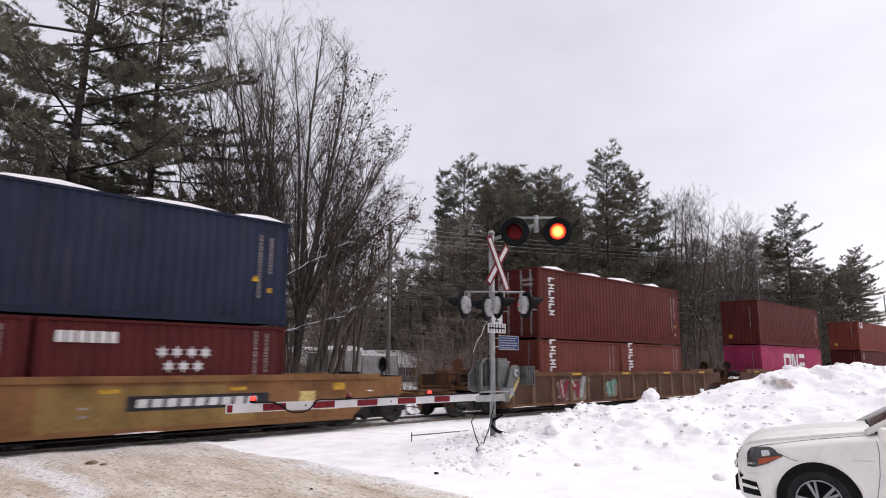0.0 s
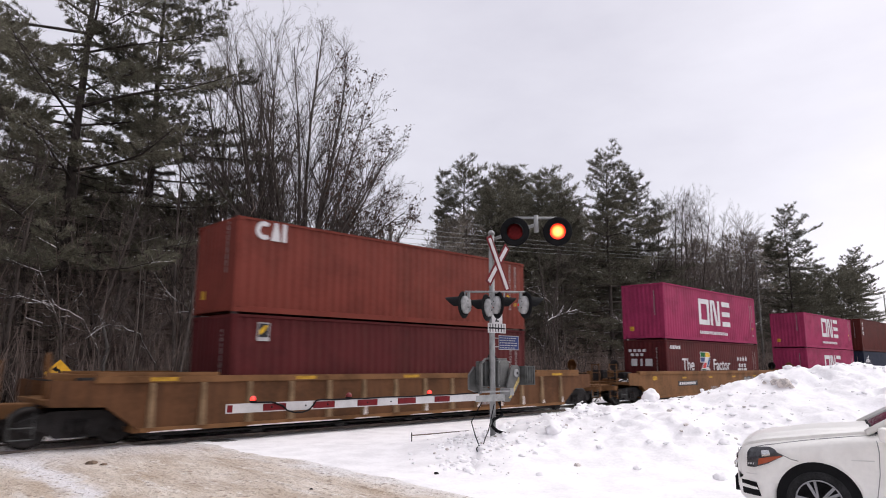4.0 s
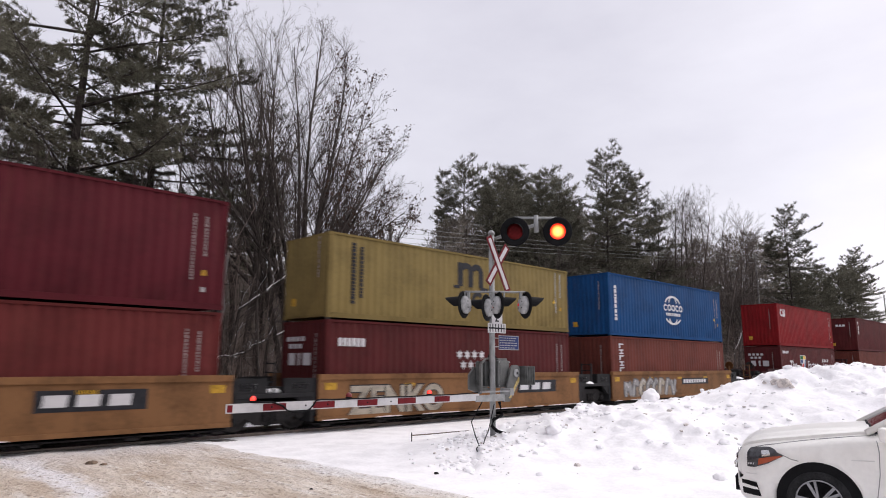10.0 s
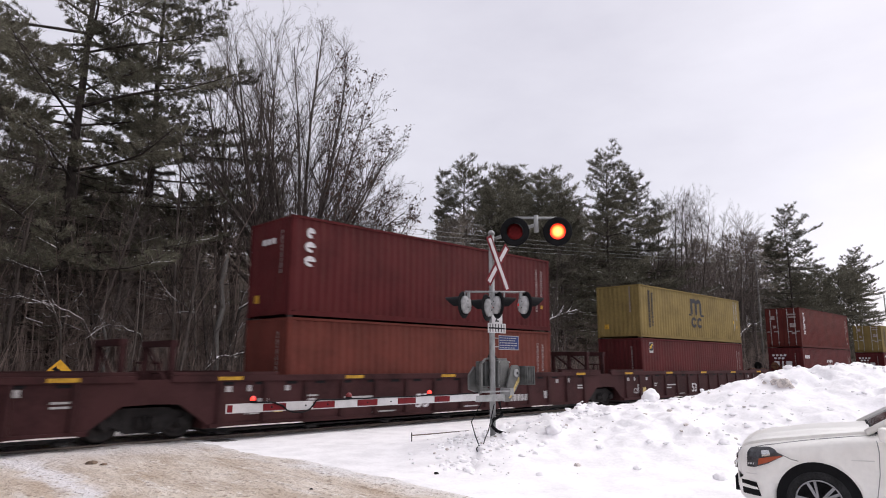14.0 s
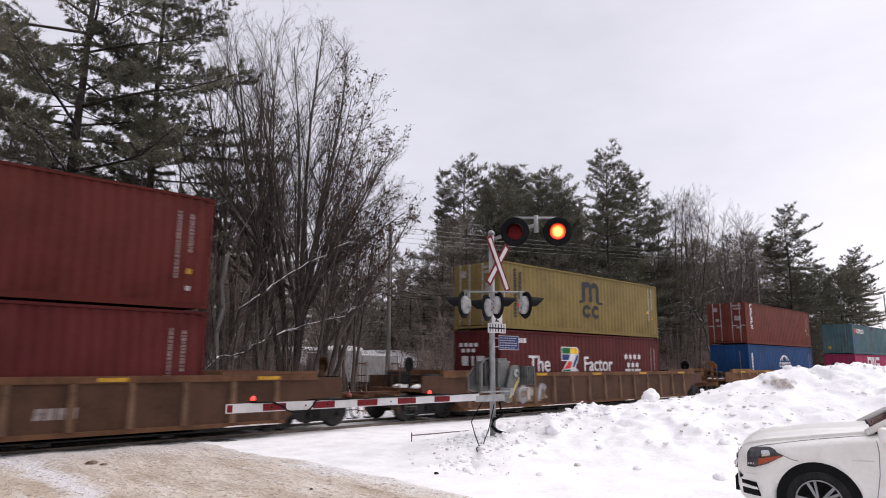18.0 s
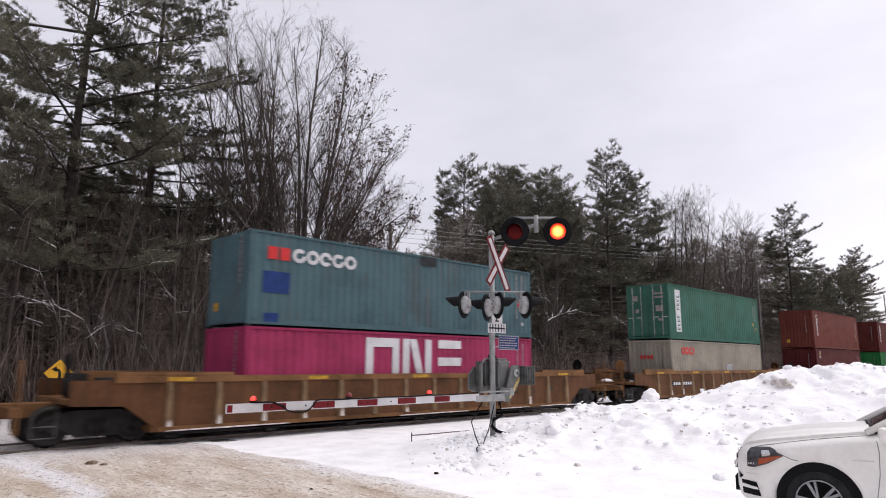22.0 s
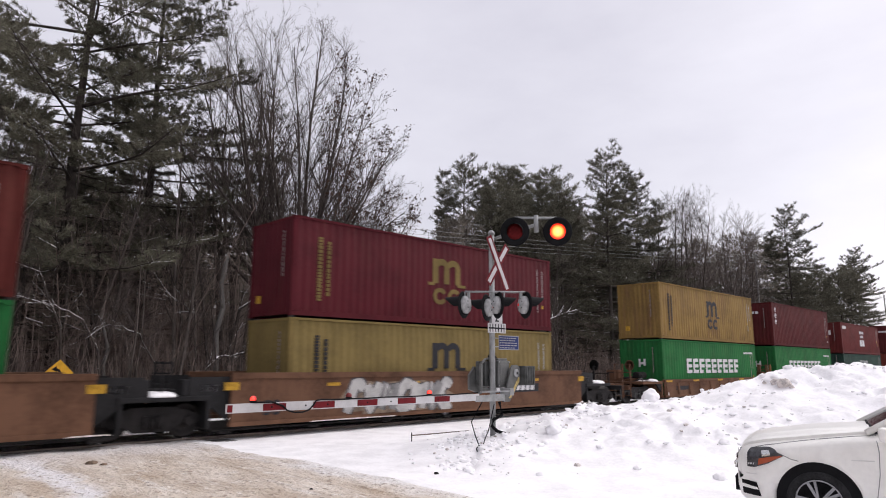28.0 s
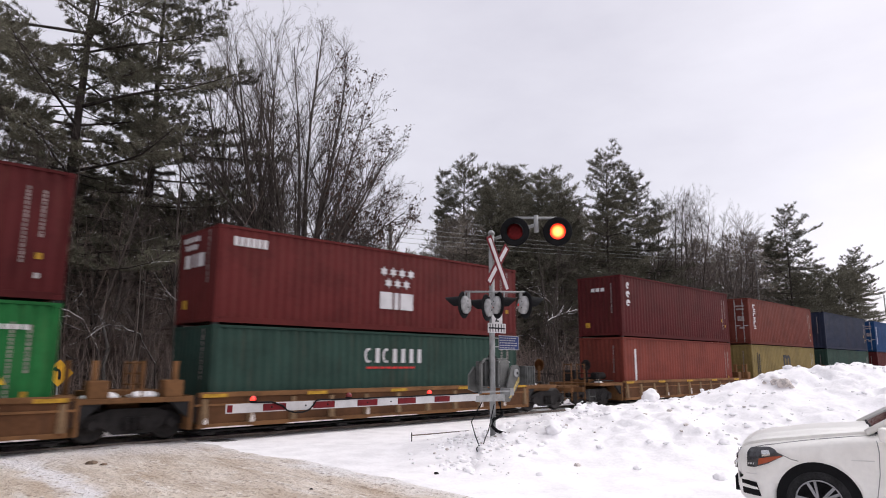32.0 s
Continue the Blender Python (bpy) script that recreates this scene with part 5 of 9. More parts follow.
# each box: colour, mark, door end leading, snow, end emblem
unit(-2.70, "ttx_yellow", 8.3, SING, False, (("half", "maroon", None), ("half", "maroon", "zim20")), ("navy", None, 0, 1, 0), (("panel", 0.15, 0.50, 4.2, 0.96, "ttx_fresh"), ("panel", 4.35, 0.50, 0.85, 0.60, "ttx_fresh"), ("plate", 1.96, 0.90, 3.6, 0.34, "9"), ("box", 0.95, 0.80, 0.24, 0.05, "faint_mark"), ("box", 0.95, 0.98, 0.24, 0.05, "faint_mark"), ("box", 6.5, 0.95, 0.5, 0.30, "faded_yellow"), ("box", 7.2, 0.72, 0.6, 0.06, "faded_yellow")), -0.2)
unit(20.95, "grimy", 8.3, SING, True, (("half", "rust_red", "triton"), ("half", "rust_red", "triton")), ("brown", "triton", 1, 1, 0), (("spray", -5.2, 0.55, 2.2, 0.9, "red_paint"), ("spray", -1.6, 0.6, 0.9, 0.7, "graffiti_green"), ("row", 2, 0.7, 0.3, 0.5, "w")), -0.22)
unit(44.25, "grimy", 8.3, SING, True, ("pink", "one", 0, 0, 0), ("brown", None, 0, 0, 0), (("spray", -3.6, 0.6, 5.4, 0.85, "loops"),))
unit(67.67, "ttx_yellow", 8.3, SING, True, ("maroon", "florens", 0, 0, 0), ("orange_red", "cai", 0, 0, 0), (("row", 3, 0.6, 0.3, 0.4, "w"),))
unit(91.29, "ttx_yellow", 8.3, SING, False, ("maroon", "zfactor", 0, 0, 1), ("pink", "one", 0, 0, 0), (("row", -1.6, 0.62, 0.55, 0.62, "w"), ("tag", 3.0, 0.56, "SEAL", 1.05, "graffiti_grey"), ("plate", -5.4, 0.95, 2.2, 0.24, "8")))
F5 = (("pink", "one", 0, 0, 0), ("navy", "china", 0, 0, 0), ("brick_red", "florens", 0, 0, 0), ("maroon", "zstars", 0, 0, 1), ("rust_red", "triton", 0, 0, 0))
G5 = (("pink", "one", 0, 0, 0), ("brown", "tex", 0, 0, 0), ("plum", "small", 0, 0, 0), ("ochre", "msc_dark", 0, 0, 0), ("blue", "cosco", 0, 0, 0))
K5 = ((("plate", -3.2, 0.98, 2.75, 0.28, "9"),), (("plate", -3.1, 0.96, 2.45, 0.52, "3"),), (("plate", 2.0, 0.95, 2.3, 0.46, "3"), ("spray", -6.0, 0.6, 5.6, 0.8, "graffiti_cream")),
      (("plate", 2.4, 0.95, 2.4, 0.46, "3"), ("tag", -5.3, 0.55, "ZENKO", 1.12, "graffiti_cream")), (("plate", 0.24, 1.02, 3.08, 0.32, "9"), ("spray", -5.4, 0.5, 5.0, 0.8, "graffiti_grey")))
for i, off in enumerate((112.98, 128.40, 143.77, 159.17, 174.60)):
    unit(off, "ttx_yellow", 6.5, art(i == 0, i == 4, 15.4, A40), False, F5[i], G5[i], K5[i], (0, 0.05, 0.08, -0.08, -0.02)[i])
for i, (off, b, t) in enumerate(((196.05, ("maroon", "zfactor", 0, 0, 1), ("red", "cai", 0, 0, 0)), (215.46, ("rust_red", None, 0, 0, 0), ("maroon", "tex", 0, 0, 0)), (234.94, ("maroon", "florens", 0, 0, 0), ("ochre", "msc_dark", 0, 0, 0)))):
    unit(off, "car_brown", 8.3, art(i == 0, i == 2, 19.45, A53), True, b, t, (("text", -1.45, 0.64, "53", 0.6, "white_paint"), ("row", 3.2, 0.66, 0.22, 0.34, "num"), ("text", -7.4, 0.7, "125T", 0.32, "faded_white"), ("box", -4.4, 1.0, 1.2, 0.06, "faded_white"), ("box", -4.4, 0.86, 0.7, 0.06, "faded_white")), (0.15, -0.03, 0.0)[i])
unit(258.18, "grimy", 8.3, SING, True, ("maroon", "zstars", 0, 0, 1), ("brown", "triton", 1, 0, 0), (("row", 2.4, 0.8, 0.35, 0.4, "w"),))
unit(281.73, "grimy", 8.3, SING, True, ("maroon", "zfactor", 0, 0, 1), ("ochre", "msc_dark", 1, 0, 0), (("spray", -6, 0.6, 2.4, 0.6, "graffiti_grey"),), -0.03)
unit(305.30, "ttx_yellow", 8.3, SING, True, ("deep_blue", "cosco", 0, 0, 0), ("rust_red", "triton", 1, 0, 0), (("row", 5.2, 0.7, 0.2, 0.3, "w"),))
unit(328.86, "ttx_yellow", 8.3, SING, True, ("pink", "one", 0, 0, 0), ("teal", "seaco", 0, 0, 0), (("text", 5.56, 0.88, "53", 0.36, "dark_mark"), ("box", 3.36, 0.93, 1.45, 0.30, "dark_mark"), ("box", 6.75, 0.98, 0.34, 0.20, "dark_mark")))
unit(352.60, "ttx_yellow", 8.3, SING, True, ("pale_grey", "oocl", 0, 0, 0), ("jade", "dongfang", 1, 0, 0), (("plate", -6.6, 0.95, 2.4, 0.24, "8"),), 0.13)
for i, (off, b, t, mk) in enumerate(((375.83, ("maroon", "florens", 0, 0, 0), ("rust_red", "triton", 0, 0, 0), (("plate", -2.6, 0.98, 3.1, 0.32, "9"), ("spray", 0.9, 0.6, 4.4, 0.95, "graffiti_pink"), ("text", -5.6, 0.75, "53", 0.5, "dark_mark"))),
                                     (395.10, ("green", "evergreen", 0, 0, 0), ("brown", "triton", 0, 0, 0), (("plate", -2.2, 0.85, 2.3, 0.5, "3"), ("spray", 0.6, 0.45, 5.2, 0.9, "graffiti_grey"), ("spray", -6.4, 0.6, 3.4, 0.6, "graffiti_grey"))),
                                     (413.90, ("ochre", "msc_dark", 0, 0, 0), ("plum", "msc_gold", 0, 0, 0), (("plate", 1.95, 0.98, 2.95, 0.30, "9"), ("text", -6.9, 0.66, "53", 0.55, "dark_mark"), ("spray", -4.3, 0.50, 4.4, 1.0, "graffiti_white"))))):
    unit(off, "ttx_brown", 8.3, art(i == 0, i == 2, 19.2, A53), False, b, t, mk, (0.1, 0.01, 0.1)[i], 1.76)
for i, (off, b, t) in enumerate(((435.37, ("green", "evergreen", 0, 0, 0), ("rusty_ochre", "msc_dark", 0, 0, 0)), (451.00, ("green", "evergreen", 0, 0, 0), ("maroon", "tex", 0, 0, 0)), (466.64, ("dark_green", "capital", 0, 0, 0), ("brick_red", "zstars", 0, 0, 1)))):
    unit(off, ("ttx_brown", "ttx_yellow", "ttx_yellow")[i], 6.5, art(i == 0, i == 2, 15.6, AV), True, b, t, (("box", -5.2, 0.75, 1.6, 0.22, "dark_mark"),), (0.02, 0.08, -0.2)[i], 1.28, True)
for i, (off, b, t) in enumerate(((486.60, ("orange_red", "stripe", 0, 0, 0), ("maroon", "tex", 0, 0, 0)), (501.95, ("ochre", "msc_dark", 0, 0, 0), ("rust_red", "triton", 1, 0, 0)), (517.3, ("dark_green", None, 0, 0, 0), ("navy", None, 0, 0, 0)), (532.7, ("maroon", None, 0, 0, 0), ("deep_blue", "cosco", 1, 0, 0)), (548.0, ("brown", "triton", 0, 0, 0), ("plum", "tex", 0, 0, 0)))):
    unit(off, "ttx_yellow", 6.5, art(i == 0, i == 4, 15.4, AV), True, b, t, (), 0.0, 1.28, True)

BASE, GAP = 0.395, 0.06
LOW_HALF = (-2.70, 20.95, 328.86, 466.64)
LOW_TOP = (67.67, 112.98, 159.17, 234.94, 281.73, 305.30, 328.86, 466.64)
MOVERS = []
for n, (off, colour, hw, ends, ribbed, bottom, top_box, marks, dz, topz, low) in enumerate(TRAIN):
    car = well_car(colour, hw, ends, ribbed, topz, n + 1, marks, low, hw < 7 or colour == "ttx_brown")
    MOVERS.append((car, off + CL / 2, 0.0))
    if isinstance(bottom[0], tuple):
        for k, (_, col, lg) in enumerate(bottom):
            c = container(6.058, col, lg, 300 + n * 7 + k, H=2.591)
            MOVERS.append((c, off + k * (CL - 6.058), BASE))
    else:
        c = container(CL, bottom[0], bottom[1], 300 + n * 7, bool(bottom[2]), False, bool(bottom[4]), 2.591 if off in LOW_HALF else CH, -0.04)
        MOVERS.append((c, off, BASE))
    c = container(CL, top_box[0], top_box[1], 500 + n * 7, bool(top_box[2]), bool(top_box[3]), bool(top_box[4]), 2.591 if off in LOW_TOP else CH, -0.10)
    MOVERS.append((c, off, BASE + (2.591 if off in LOW_HALF else CH) + GAP))
    for sx in (0.09, CL - 0.09):
        for sy in (-1.14, 1.14):
            lk = piece("twist_lock", shared("twist_lock", lambda bm: box(bm, -0.07, 0.07, -0.06, 0.06, -GAP - 0.001, 0.002)), M["steel_dark"], c)
            lk.location = (sx, sy, 0)

# how far the train has gone, in metres, by the second
RUN = ((0, 0.0), (1, 15.0), (2, 29.93), (3, 44.86), (6, 89.55), (7, 104.30), (8, 119.0), (9, 133.72), (10, 148.35), (11, 162.88), (12, 177.32), (13, 191.62), (14, 205.92), (17, 248.83), (18, 263.15), (19, 277.55),
       (20, 291.95), (21, 306.3), (22, 320.58), (23, 334.78), (24, 348.93), (25, 362.97), (28, 404.3), (29, 417.95), (30, 431.65), (31, 445.45), (32, 459.28))


def gone(t):
    for (a, u), (b, v) in zip(RUN, RUN[1:]):
        if t <= b:
            return u + (v - u) * (t - a) / (b - a)
    return RUN[-1][1]


# ---- the crossing signal ----
sig = holder("crossing_signal", (11.62, -7.0, 0.0))
tagged(sig, "grey steel crossing signal mast with flashing red lamps", "crossing signal")
bm = bmesh.new()
tube(bm, (0, 0, 0.15), (0, 0, 5.12), 0.068, n=16)
ring(bm, (0, 0, 5.12), (0, 0, 1), ((0.085, 0), (0.085, 0.05), (0.05, 0.10), (0.005, 0.11)), 16)
part("mast", bm, M["galv"], sig)
bm = bmesh.new()
box(bm, -0.22, 0.22, -0.22, 0.22, 0.10, 0.17, 0.02)
part("mast_base", bm, M["galv"], sig)


def lamp(name, loc, face, hood=0.32, lit=None, dot=False, disc=0.305, big=0.165):
    """A flasher head at loc that faces along face; its lens turns inside the housing when it is a working one."""
    h = holder(name)
    h.parent = sig
    h.matrix_basis = Matrix.Translation(loc) @ Vector(face).to_track_quat("-Y", "Z").to_matrix().to_4x4()
    bm = bmesh.new()
    ring(bm, (0, 0, 0), (0, -1, 0), ((big, -0.02), (disc - 0.02, -0.02), (disc, 0.0), (disc - 0.03, 0.012), (big, 0.012)), 32)
    part("background_disc", bm, M["black"], h, "matt black round backing disc")
    bm = bmesh.new()
    ring(bm, (0, 0, 0), (0, -1, 0), ((big, 0.0), (big + 0.007, 0.0), (big + 0.007, -0.08), (big * 0.85, -0.13), (big * 0.3, -0.17), (0.001, -0.175)) if lit is None else ((big, 0.0), (big + 0.007, 0.0), (big + 0.007, -0.20), (0.13, -0.26), (0.05, -0.285), (0.001, -0.285)), 28)
    part("housing", bm, M["dish"], h)
    bm = bmesh.new()
    n = 14
    for i in range(n):
        a0, a1 = (math.pi * (-0.08 + 1.16 * k / n) for k in (i, i + 1))
        v = []
        for a in (a0, a1):
            q = 0.5 + 0.5 * math.sin(a)
            v.append((((big + 0.007) * math.cos(a), 0.0, (big + 0.007) * math.sin(a)), ((big + 0.007) * math.cos(a) * 0.9, -hood * q, (big + 0.007) * math.sin(a) * 0.9 + 0.01)))
        for r in (1.0, 0.975):
            f = [bm.verts.new(Vector(p) * 1.0 if r == 1 else Vector((p[0] * r, p[1], p[2] * r))) for p in (v[0][0], v[1][0], v[1][1], v[0][1])]
            bm.faces.new(f if r == 1 else f[::-1])
    part("hood", bm, M["black"], h)
    if lit is not None:
        me = bpy.data.meshes.new("lens")
        bm = bmesh.new()
        ring(bm, (0, 0, 0), (0, -1, 0), ((0.19, 0.0), (0.19, 0.010), (0.16, 0.018), (0.12, 0.024), (0.001, 0.03)), 32)
        ring(bm, (0, 0, 0), (0, 1, 0), ((0.185, 0.0), (0.185, 0.012), (0.12, 0.022), (0.001, 0.028)), 32)
        bm.faces.ensure_lookup_table()
        for f in bm.faces:
            c = f.calc_center_median()
            f.material_index = 2 if c.y > -0.0005 else (0 if c.xz.length < 0.19 else 1)
        bm.to_mesh(me)
        bm.free()
        for m in (M["glow_core"], M["glow_red"], M["lens_off"]):
            me.materials.append(m)
        le = new("lens", me)
        le.parent = h
        le["label"] = "red flasher lens"
        FLASH.append((le, lit))
    else:
        bm = bmesh.new()
        ring(bm, (0, 0, 0), (0, -1, 0), ((big - 0.005, -0.004), (0.12, 0.01), (0.001, 0.016)), 24)
        part("lens", bm, M["lens_off"], h)
    if lit is None:
        for ba_ in (40, 140, 220, 320):
            bm = bmesh.new()
            ring(bm, (0.11 * math.cos(radians(ba_)), 0.128, 0.11 * math.sin(radians(ba_))), (0, 1, 0), ((0.016, -0.02), (0.016, 0.03), (0.001, 0.034)), 8)
            part("bolt", bm, M["black"], h)
        bm = bmesh.new()
        box(bm, -0.035, 0.035, 0.10, 0.165, big * 0.72, big + 0.10, 0.01)
        part("hinge", bm, M["galv"], h)
    if dot:
        bm = bmesh.new()
        ring(bm, (0.03, 0.172, 0.0), (0, 1, 0), ((0.03, 0), (0.025, 0.012), (0.001, 0.018)), 10)
        part("side_light", bm, M["gate_red"], h, "small red pilot light")
    return h


FLASH = []
O_ = Vector(sig.location)
TOCAM = (EYE - Vector((11.7, -8.3, 5.0))).normalized()
lamp("flasher", Vector((11.38, -7.94, 5.03)) - O_, TOCAM, lit=False, disc=0.335, big=0.195)
lamp("flasher", Vector((12.09, -8.63, 5.04)) - O_, TOCAM, lit=True, disc=0.335, big=0.195)
bm = bmesh.new()
back = -TOCAM * 0.22
for a, b, r in (((11.38, -7.94, 5.36), (12.09, -8.63, 5.36), 0.03), ((11.735, -8.285, 5.02), (11.735, -8.285, 5.42), 0.055), ((11.62, -7.0, 5.0), (11.735, -8.285, 5.2), 0.04), ((11.38, -7.94, 5.36), (11.38, -7.94, 5.18), 0.025), ((12.09, -8.63, 5.36), (12.09, -8.63, 5.18), 0.025)):
    tube(bm, Vector(a) - O_ + back, Vector(b) - O_ + (back if b != (11.62, -7.0, 5.0) and a != (11.62, -7.0, 5.0) else (back if b[1] < -8 else Vector((0, 0, 0)))), r, n=10)
part("upper_arm", bm, M["galv"], sig)
lamp("flasher", Vector((10.74, -6.91, 3.36)) - O_, (-0.33, 0.945, -0.02), dot=False, hood=0.46, disc=0.315, big=0.20)
lamp("flasher", Vector((11.16, -7.25, 3.30)) - O_, (-0.33, 0.945, -0.02), dot=True, hood=0.46, disc=0.315, big=0.20)
lamp("flasher", Vector((11.34, -7.44, 3.36)) - O_, (0.92, -0.39, -0.02), dot=False, hood=0.46, disc=0.315, big=0.20)
lamp("flasher", Vector((11.77, -7.91, 3.36)) - O_, (0.92, -0.39, -0.02), dot=True, hood=0.46, disc=0.315, big=0.20)
bm = bmesh.new()
tube(bm, Vector((10.76, -6.93, 3.66)) - O_, Vector((11.78, -7.90, 3.66)) - O_, 0.026, n=8)
for p in ((10.76, -6.93), (11.78, -7.90), (11.2, -7.35), (11.42, -7.56)):
    tube(bm, Vector((*p, 3.66)) - O_, Vector((*p, 3.45)) - O_, 0.022, n=8)
tube(bm, Vector((11.3, -7.45, 3.66)) - O_, (0, 0, 3.66), 0.03, n=8)
part("lower_arm", bm, M["galv"], sig)

# crossbuck facing the road
FR = -0.10


def blade(bm, ax, az, bx, bz, w, y0, y1):
    d = Vector((bx - ax, bz - az)).normalized()
    n = Vector((-d.y, d.x)) * w / 2
    prism(bm, [(ax + n.x, az + n.y), (ax - n.x, az - n.y), (bx - n.x, bz - n.y), (bx + n.x, bz + n.y)], y0, y1)


cb = holder("crossbuck")
cb.parent, cb.location = sig, (0.12, -0.10, 4.40)
for (ax, az, bx, bz), y in (((-0.34, 0.64, 0.36, -0.64), -0.012), ((0.36, 0.48, -0.36, -0.50), 0.0)):
    bm = bmesh.new()
    blade(bm, ax, az, bx, bz, 0.205, y, y + 0.010)
    part("blade_border", bm, M["red_paint"], cb, "red border of the crossbuck blade")
    bm = bmesh.new()
    dx, dz = (bx - ax) * 0.04, (bz - az) * 0.04
    blade(bm, ax + dx, az + dz, bx - dx, bz - dz, 0.100, y - 0.004, y)
    part("blade_face", bm, M["white_paint"], cb, "white reflective blade face")
tp = holder("track_plate")
tp.parent, tp.location = sig, (0.05, -0.09, 2.85)
bm = bmesh.new()
box(bm, -0.30, 0.34, -0.004, 0.004, -0.11, 0.12, 0.003)
box(bm, -0.16, 0.22, -0.004, 0.004, 0.12, 0.42, 0.003)
part("plate", bm, M["white_paint"], tp)
bm = bmesh.new()
box(bm, -0.27, 0.31, -0.009, -0.004, -0.015, 0.02)
for k in range(6):
    box(bm, -0.24 + k * 0.10, -0.215 + k * 0.10, -0.009, -0.004, -0.09, 0.10)
part("track_symbol", bm, M["dark_mark"], tp)
o = piece("numeral", letters("2", 0.30), M["dark_mark"], tp)
o.location = (-0.06, -0.008, 0.16)
es = holder("notice_plate")
es.parent, es.location = sig, (0.50, -0.09, 2.52)
bm = bmesh.new()
box(bm, -0.37, 0.37, -0.004, 0.004, -0.17, 0.17, 0.003)
part("plate_edge", bm, M["faded_white"], es, "white edge of the notice plate")
bm = bmesh.new()
box(bm, -0.355, 0.355, -0.0075, -0.0045, -0.155, 0.155)
part("plate", bm, M["sign_blue"], es, "blue notice plate")
bm = bmesh.new()
rng = random.Random(4)
for k in range(5):
    x = -0.33
    while x < 0.2:
        w = rng.uniform(0.04, 0.11)
        box(bm, x, x + w, -0.011, -0.0075, 0.10 - k * 0.058, 0.120 - k * 0.058)
        x += w + 0.025
part("plate_marks", bm, M["faded_white"], es)
bm = bmesh.new()
for z in (2.42, 2.62):
    box(bm, 0.0, 0.5, -0.082, -0.06, z - 0.012, z + 0.012)
part("bracket", bm, M["galv"], sig)

# gate mechanism behind the mast, counterweights and arm
bm = bmesh.new()
box(bm, -0.16, 0.12, 0.09, 0.40, 1.50, 2.08, 0.03)
part("gear_housing", bm, M["weight"], sig)
bm = bmesh.new()
box(bm, 0.16, 0.58, -0.04, 0.30, 1.46, 2.10, 0.04)
box(bm, 0.20, 0.54, 0.0, 0.26, 2.10, 2.15, 0.015)
part("motor_box", bm, M["gear"], sig)
bm = bmesh.new()
box(bm, 0.22, 0.52, -0.052, -0.04, 1.56, 2.0, 0.01)
part("motor_door", bm, M["gear"], sig)
bm = bmesh.new()
prism(bm, [(0.22, 1.14), (0.44, 1.14), (0.84, 1.60), (0.84, 1.90), (0.76, 1.99), (0.58, 1.99), (0.50, 1.92)], -0.15, -0.10)
part("counterweight_plate", bm, M["gear"], sig)
bm = bmesh.new()
prism(bm, [(0.40, 1.22), (0.48, 1.22), (0.80, 1.62), (0.80, 1.70), (0.76, 1.70)], -0.158, -0.152)
part("caution_strip", bm, M["faded_yellow"], sig, "faded yellow caution strip")
bm = bmesh.new()
prism(bm, [(-0.30, 1.42), (0.10, 1.30), (0.34, 1.42), (0.34, 1.95), (-0.12, 1.95), (-0.30, 1.75)], 0.46, 0.52)
part("counterweight_plate", bm, M["gear"], sig)
bm = bmesh.new()
box(bm, 0.86, 1.24, -0.30, 0.0, 1.52, 1.97, 0.02)
part("counterweight", bm, M["weight"], sig)
for k in range(4):
    bm = bmesh.new()
    box(bm, 0.885 + k * 0.09, 0.935 + k * 0.09, -0.315, -0.30, 1.54, 1.95, 0.006)
    part("weight_rib", bm, M["weight"], sig)
bm = bmesh.new()
ring(bm, (0.68, -0.15, 1.80), (0, -1, 0), ((0.10, 0), (0.10, 0.02), (0.07, 0.035), (0.03, 0.04), (0.001, 0.04)), 18)
part("pivot_cap", bm, M["galv"], sig)
bm = bmesh.new()
ring(bm, (0.68, -0.192, 1.80), (0, -1, 0), ((0.028, 0), (0.02, 0.012), (0.001, 0.014)), 10)
part("pivot_bolt", bm, M["black"], sig)
for x, z in ((0.19, 1.50), (0.55, 1.50), (0.19, 2.06), (0.55, 2.06)):
    bm = bmesh.new()
    ring(bm, (x, -0.04, z), (0, -1, 0), ((0.02, 0), (0.02, 0.018), (0.001, 0.022)), 8)
    part("bolt", bm, M["galv"], sig)
for x, dy in ((-0.34, 0.05), (-0.24, 0.14)):
    bm = bmesh.new()
    box(bm, x - 0.03, x + 0.03, dy - 0.03, dy + 0.03, 1.40, 2.02, 0.01)
    part("frame_post", bm, M["gear"], sig)
bm = bmesh.new()
for a, b in (((-0.34, 0.05, 2.02), (-0.12, 0.12, 2.12)), ((-0.12, 0.12, 2.12), (0.08, 0.14, 2.14)), ((-0.34, 0.05, 1.44), (0.2, 0.10, 1.42))):
    tube(bm, a, b, 0.032, n=8)
part("linkage", bm, M["gear"], sig)
bm = bmesh.new()
for a, b in (((0.02, 0.16, 2.08), (0.06, 0.16, 2.22)), ((0.06, 0.16, 2.22), (0.24, 0.12, 2.20)), ((0.24, 0.12, 2.20), (0.28, 0.12, 2.12))):
    tube(bm, a, b, 0.022, n=8)
part("conduit", bm, M["black"], sig, "black flexible conduit")

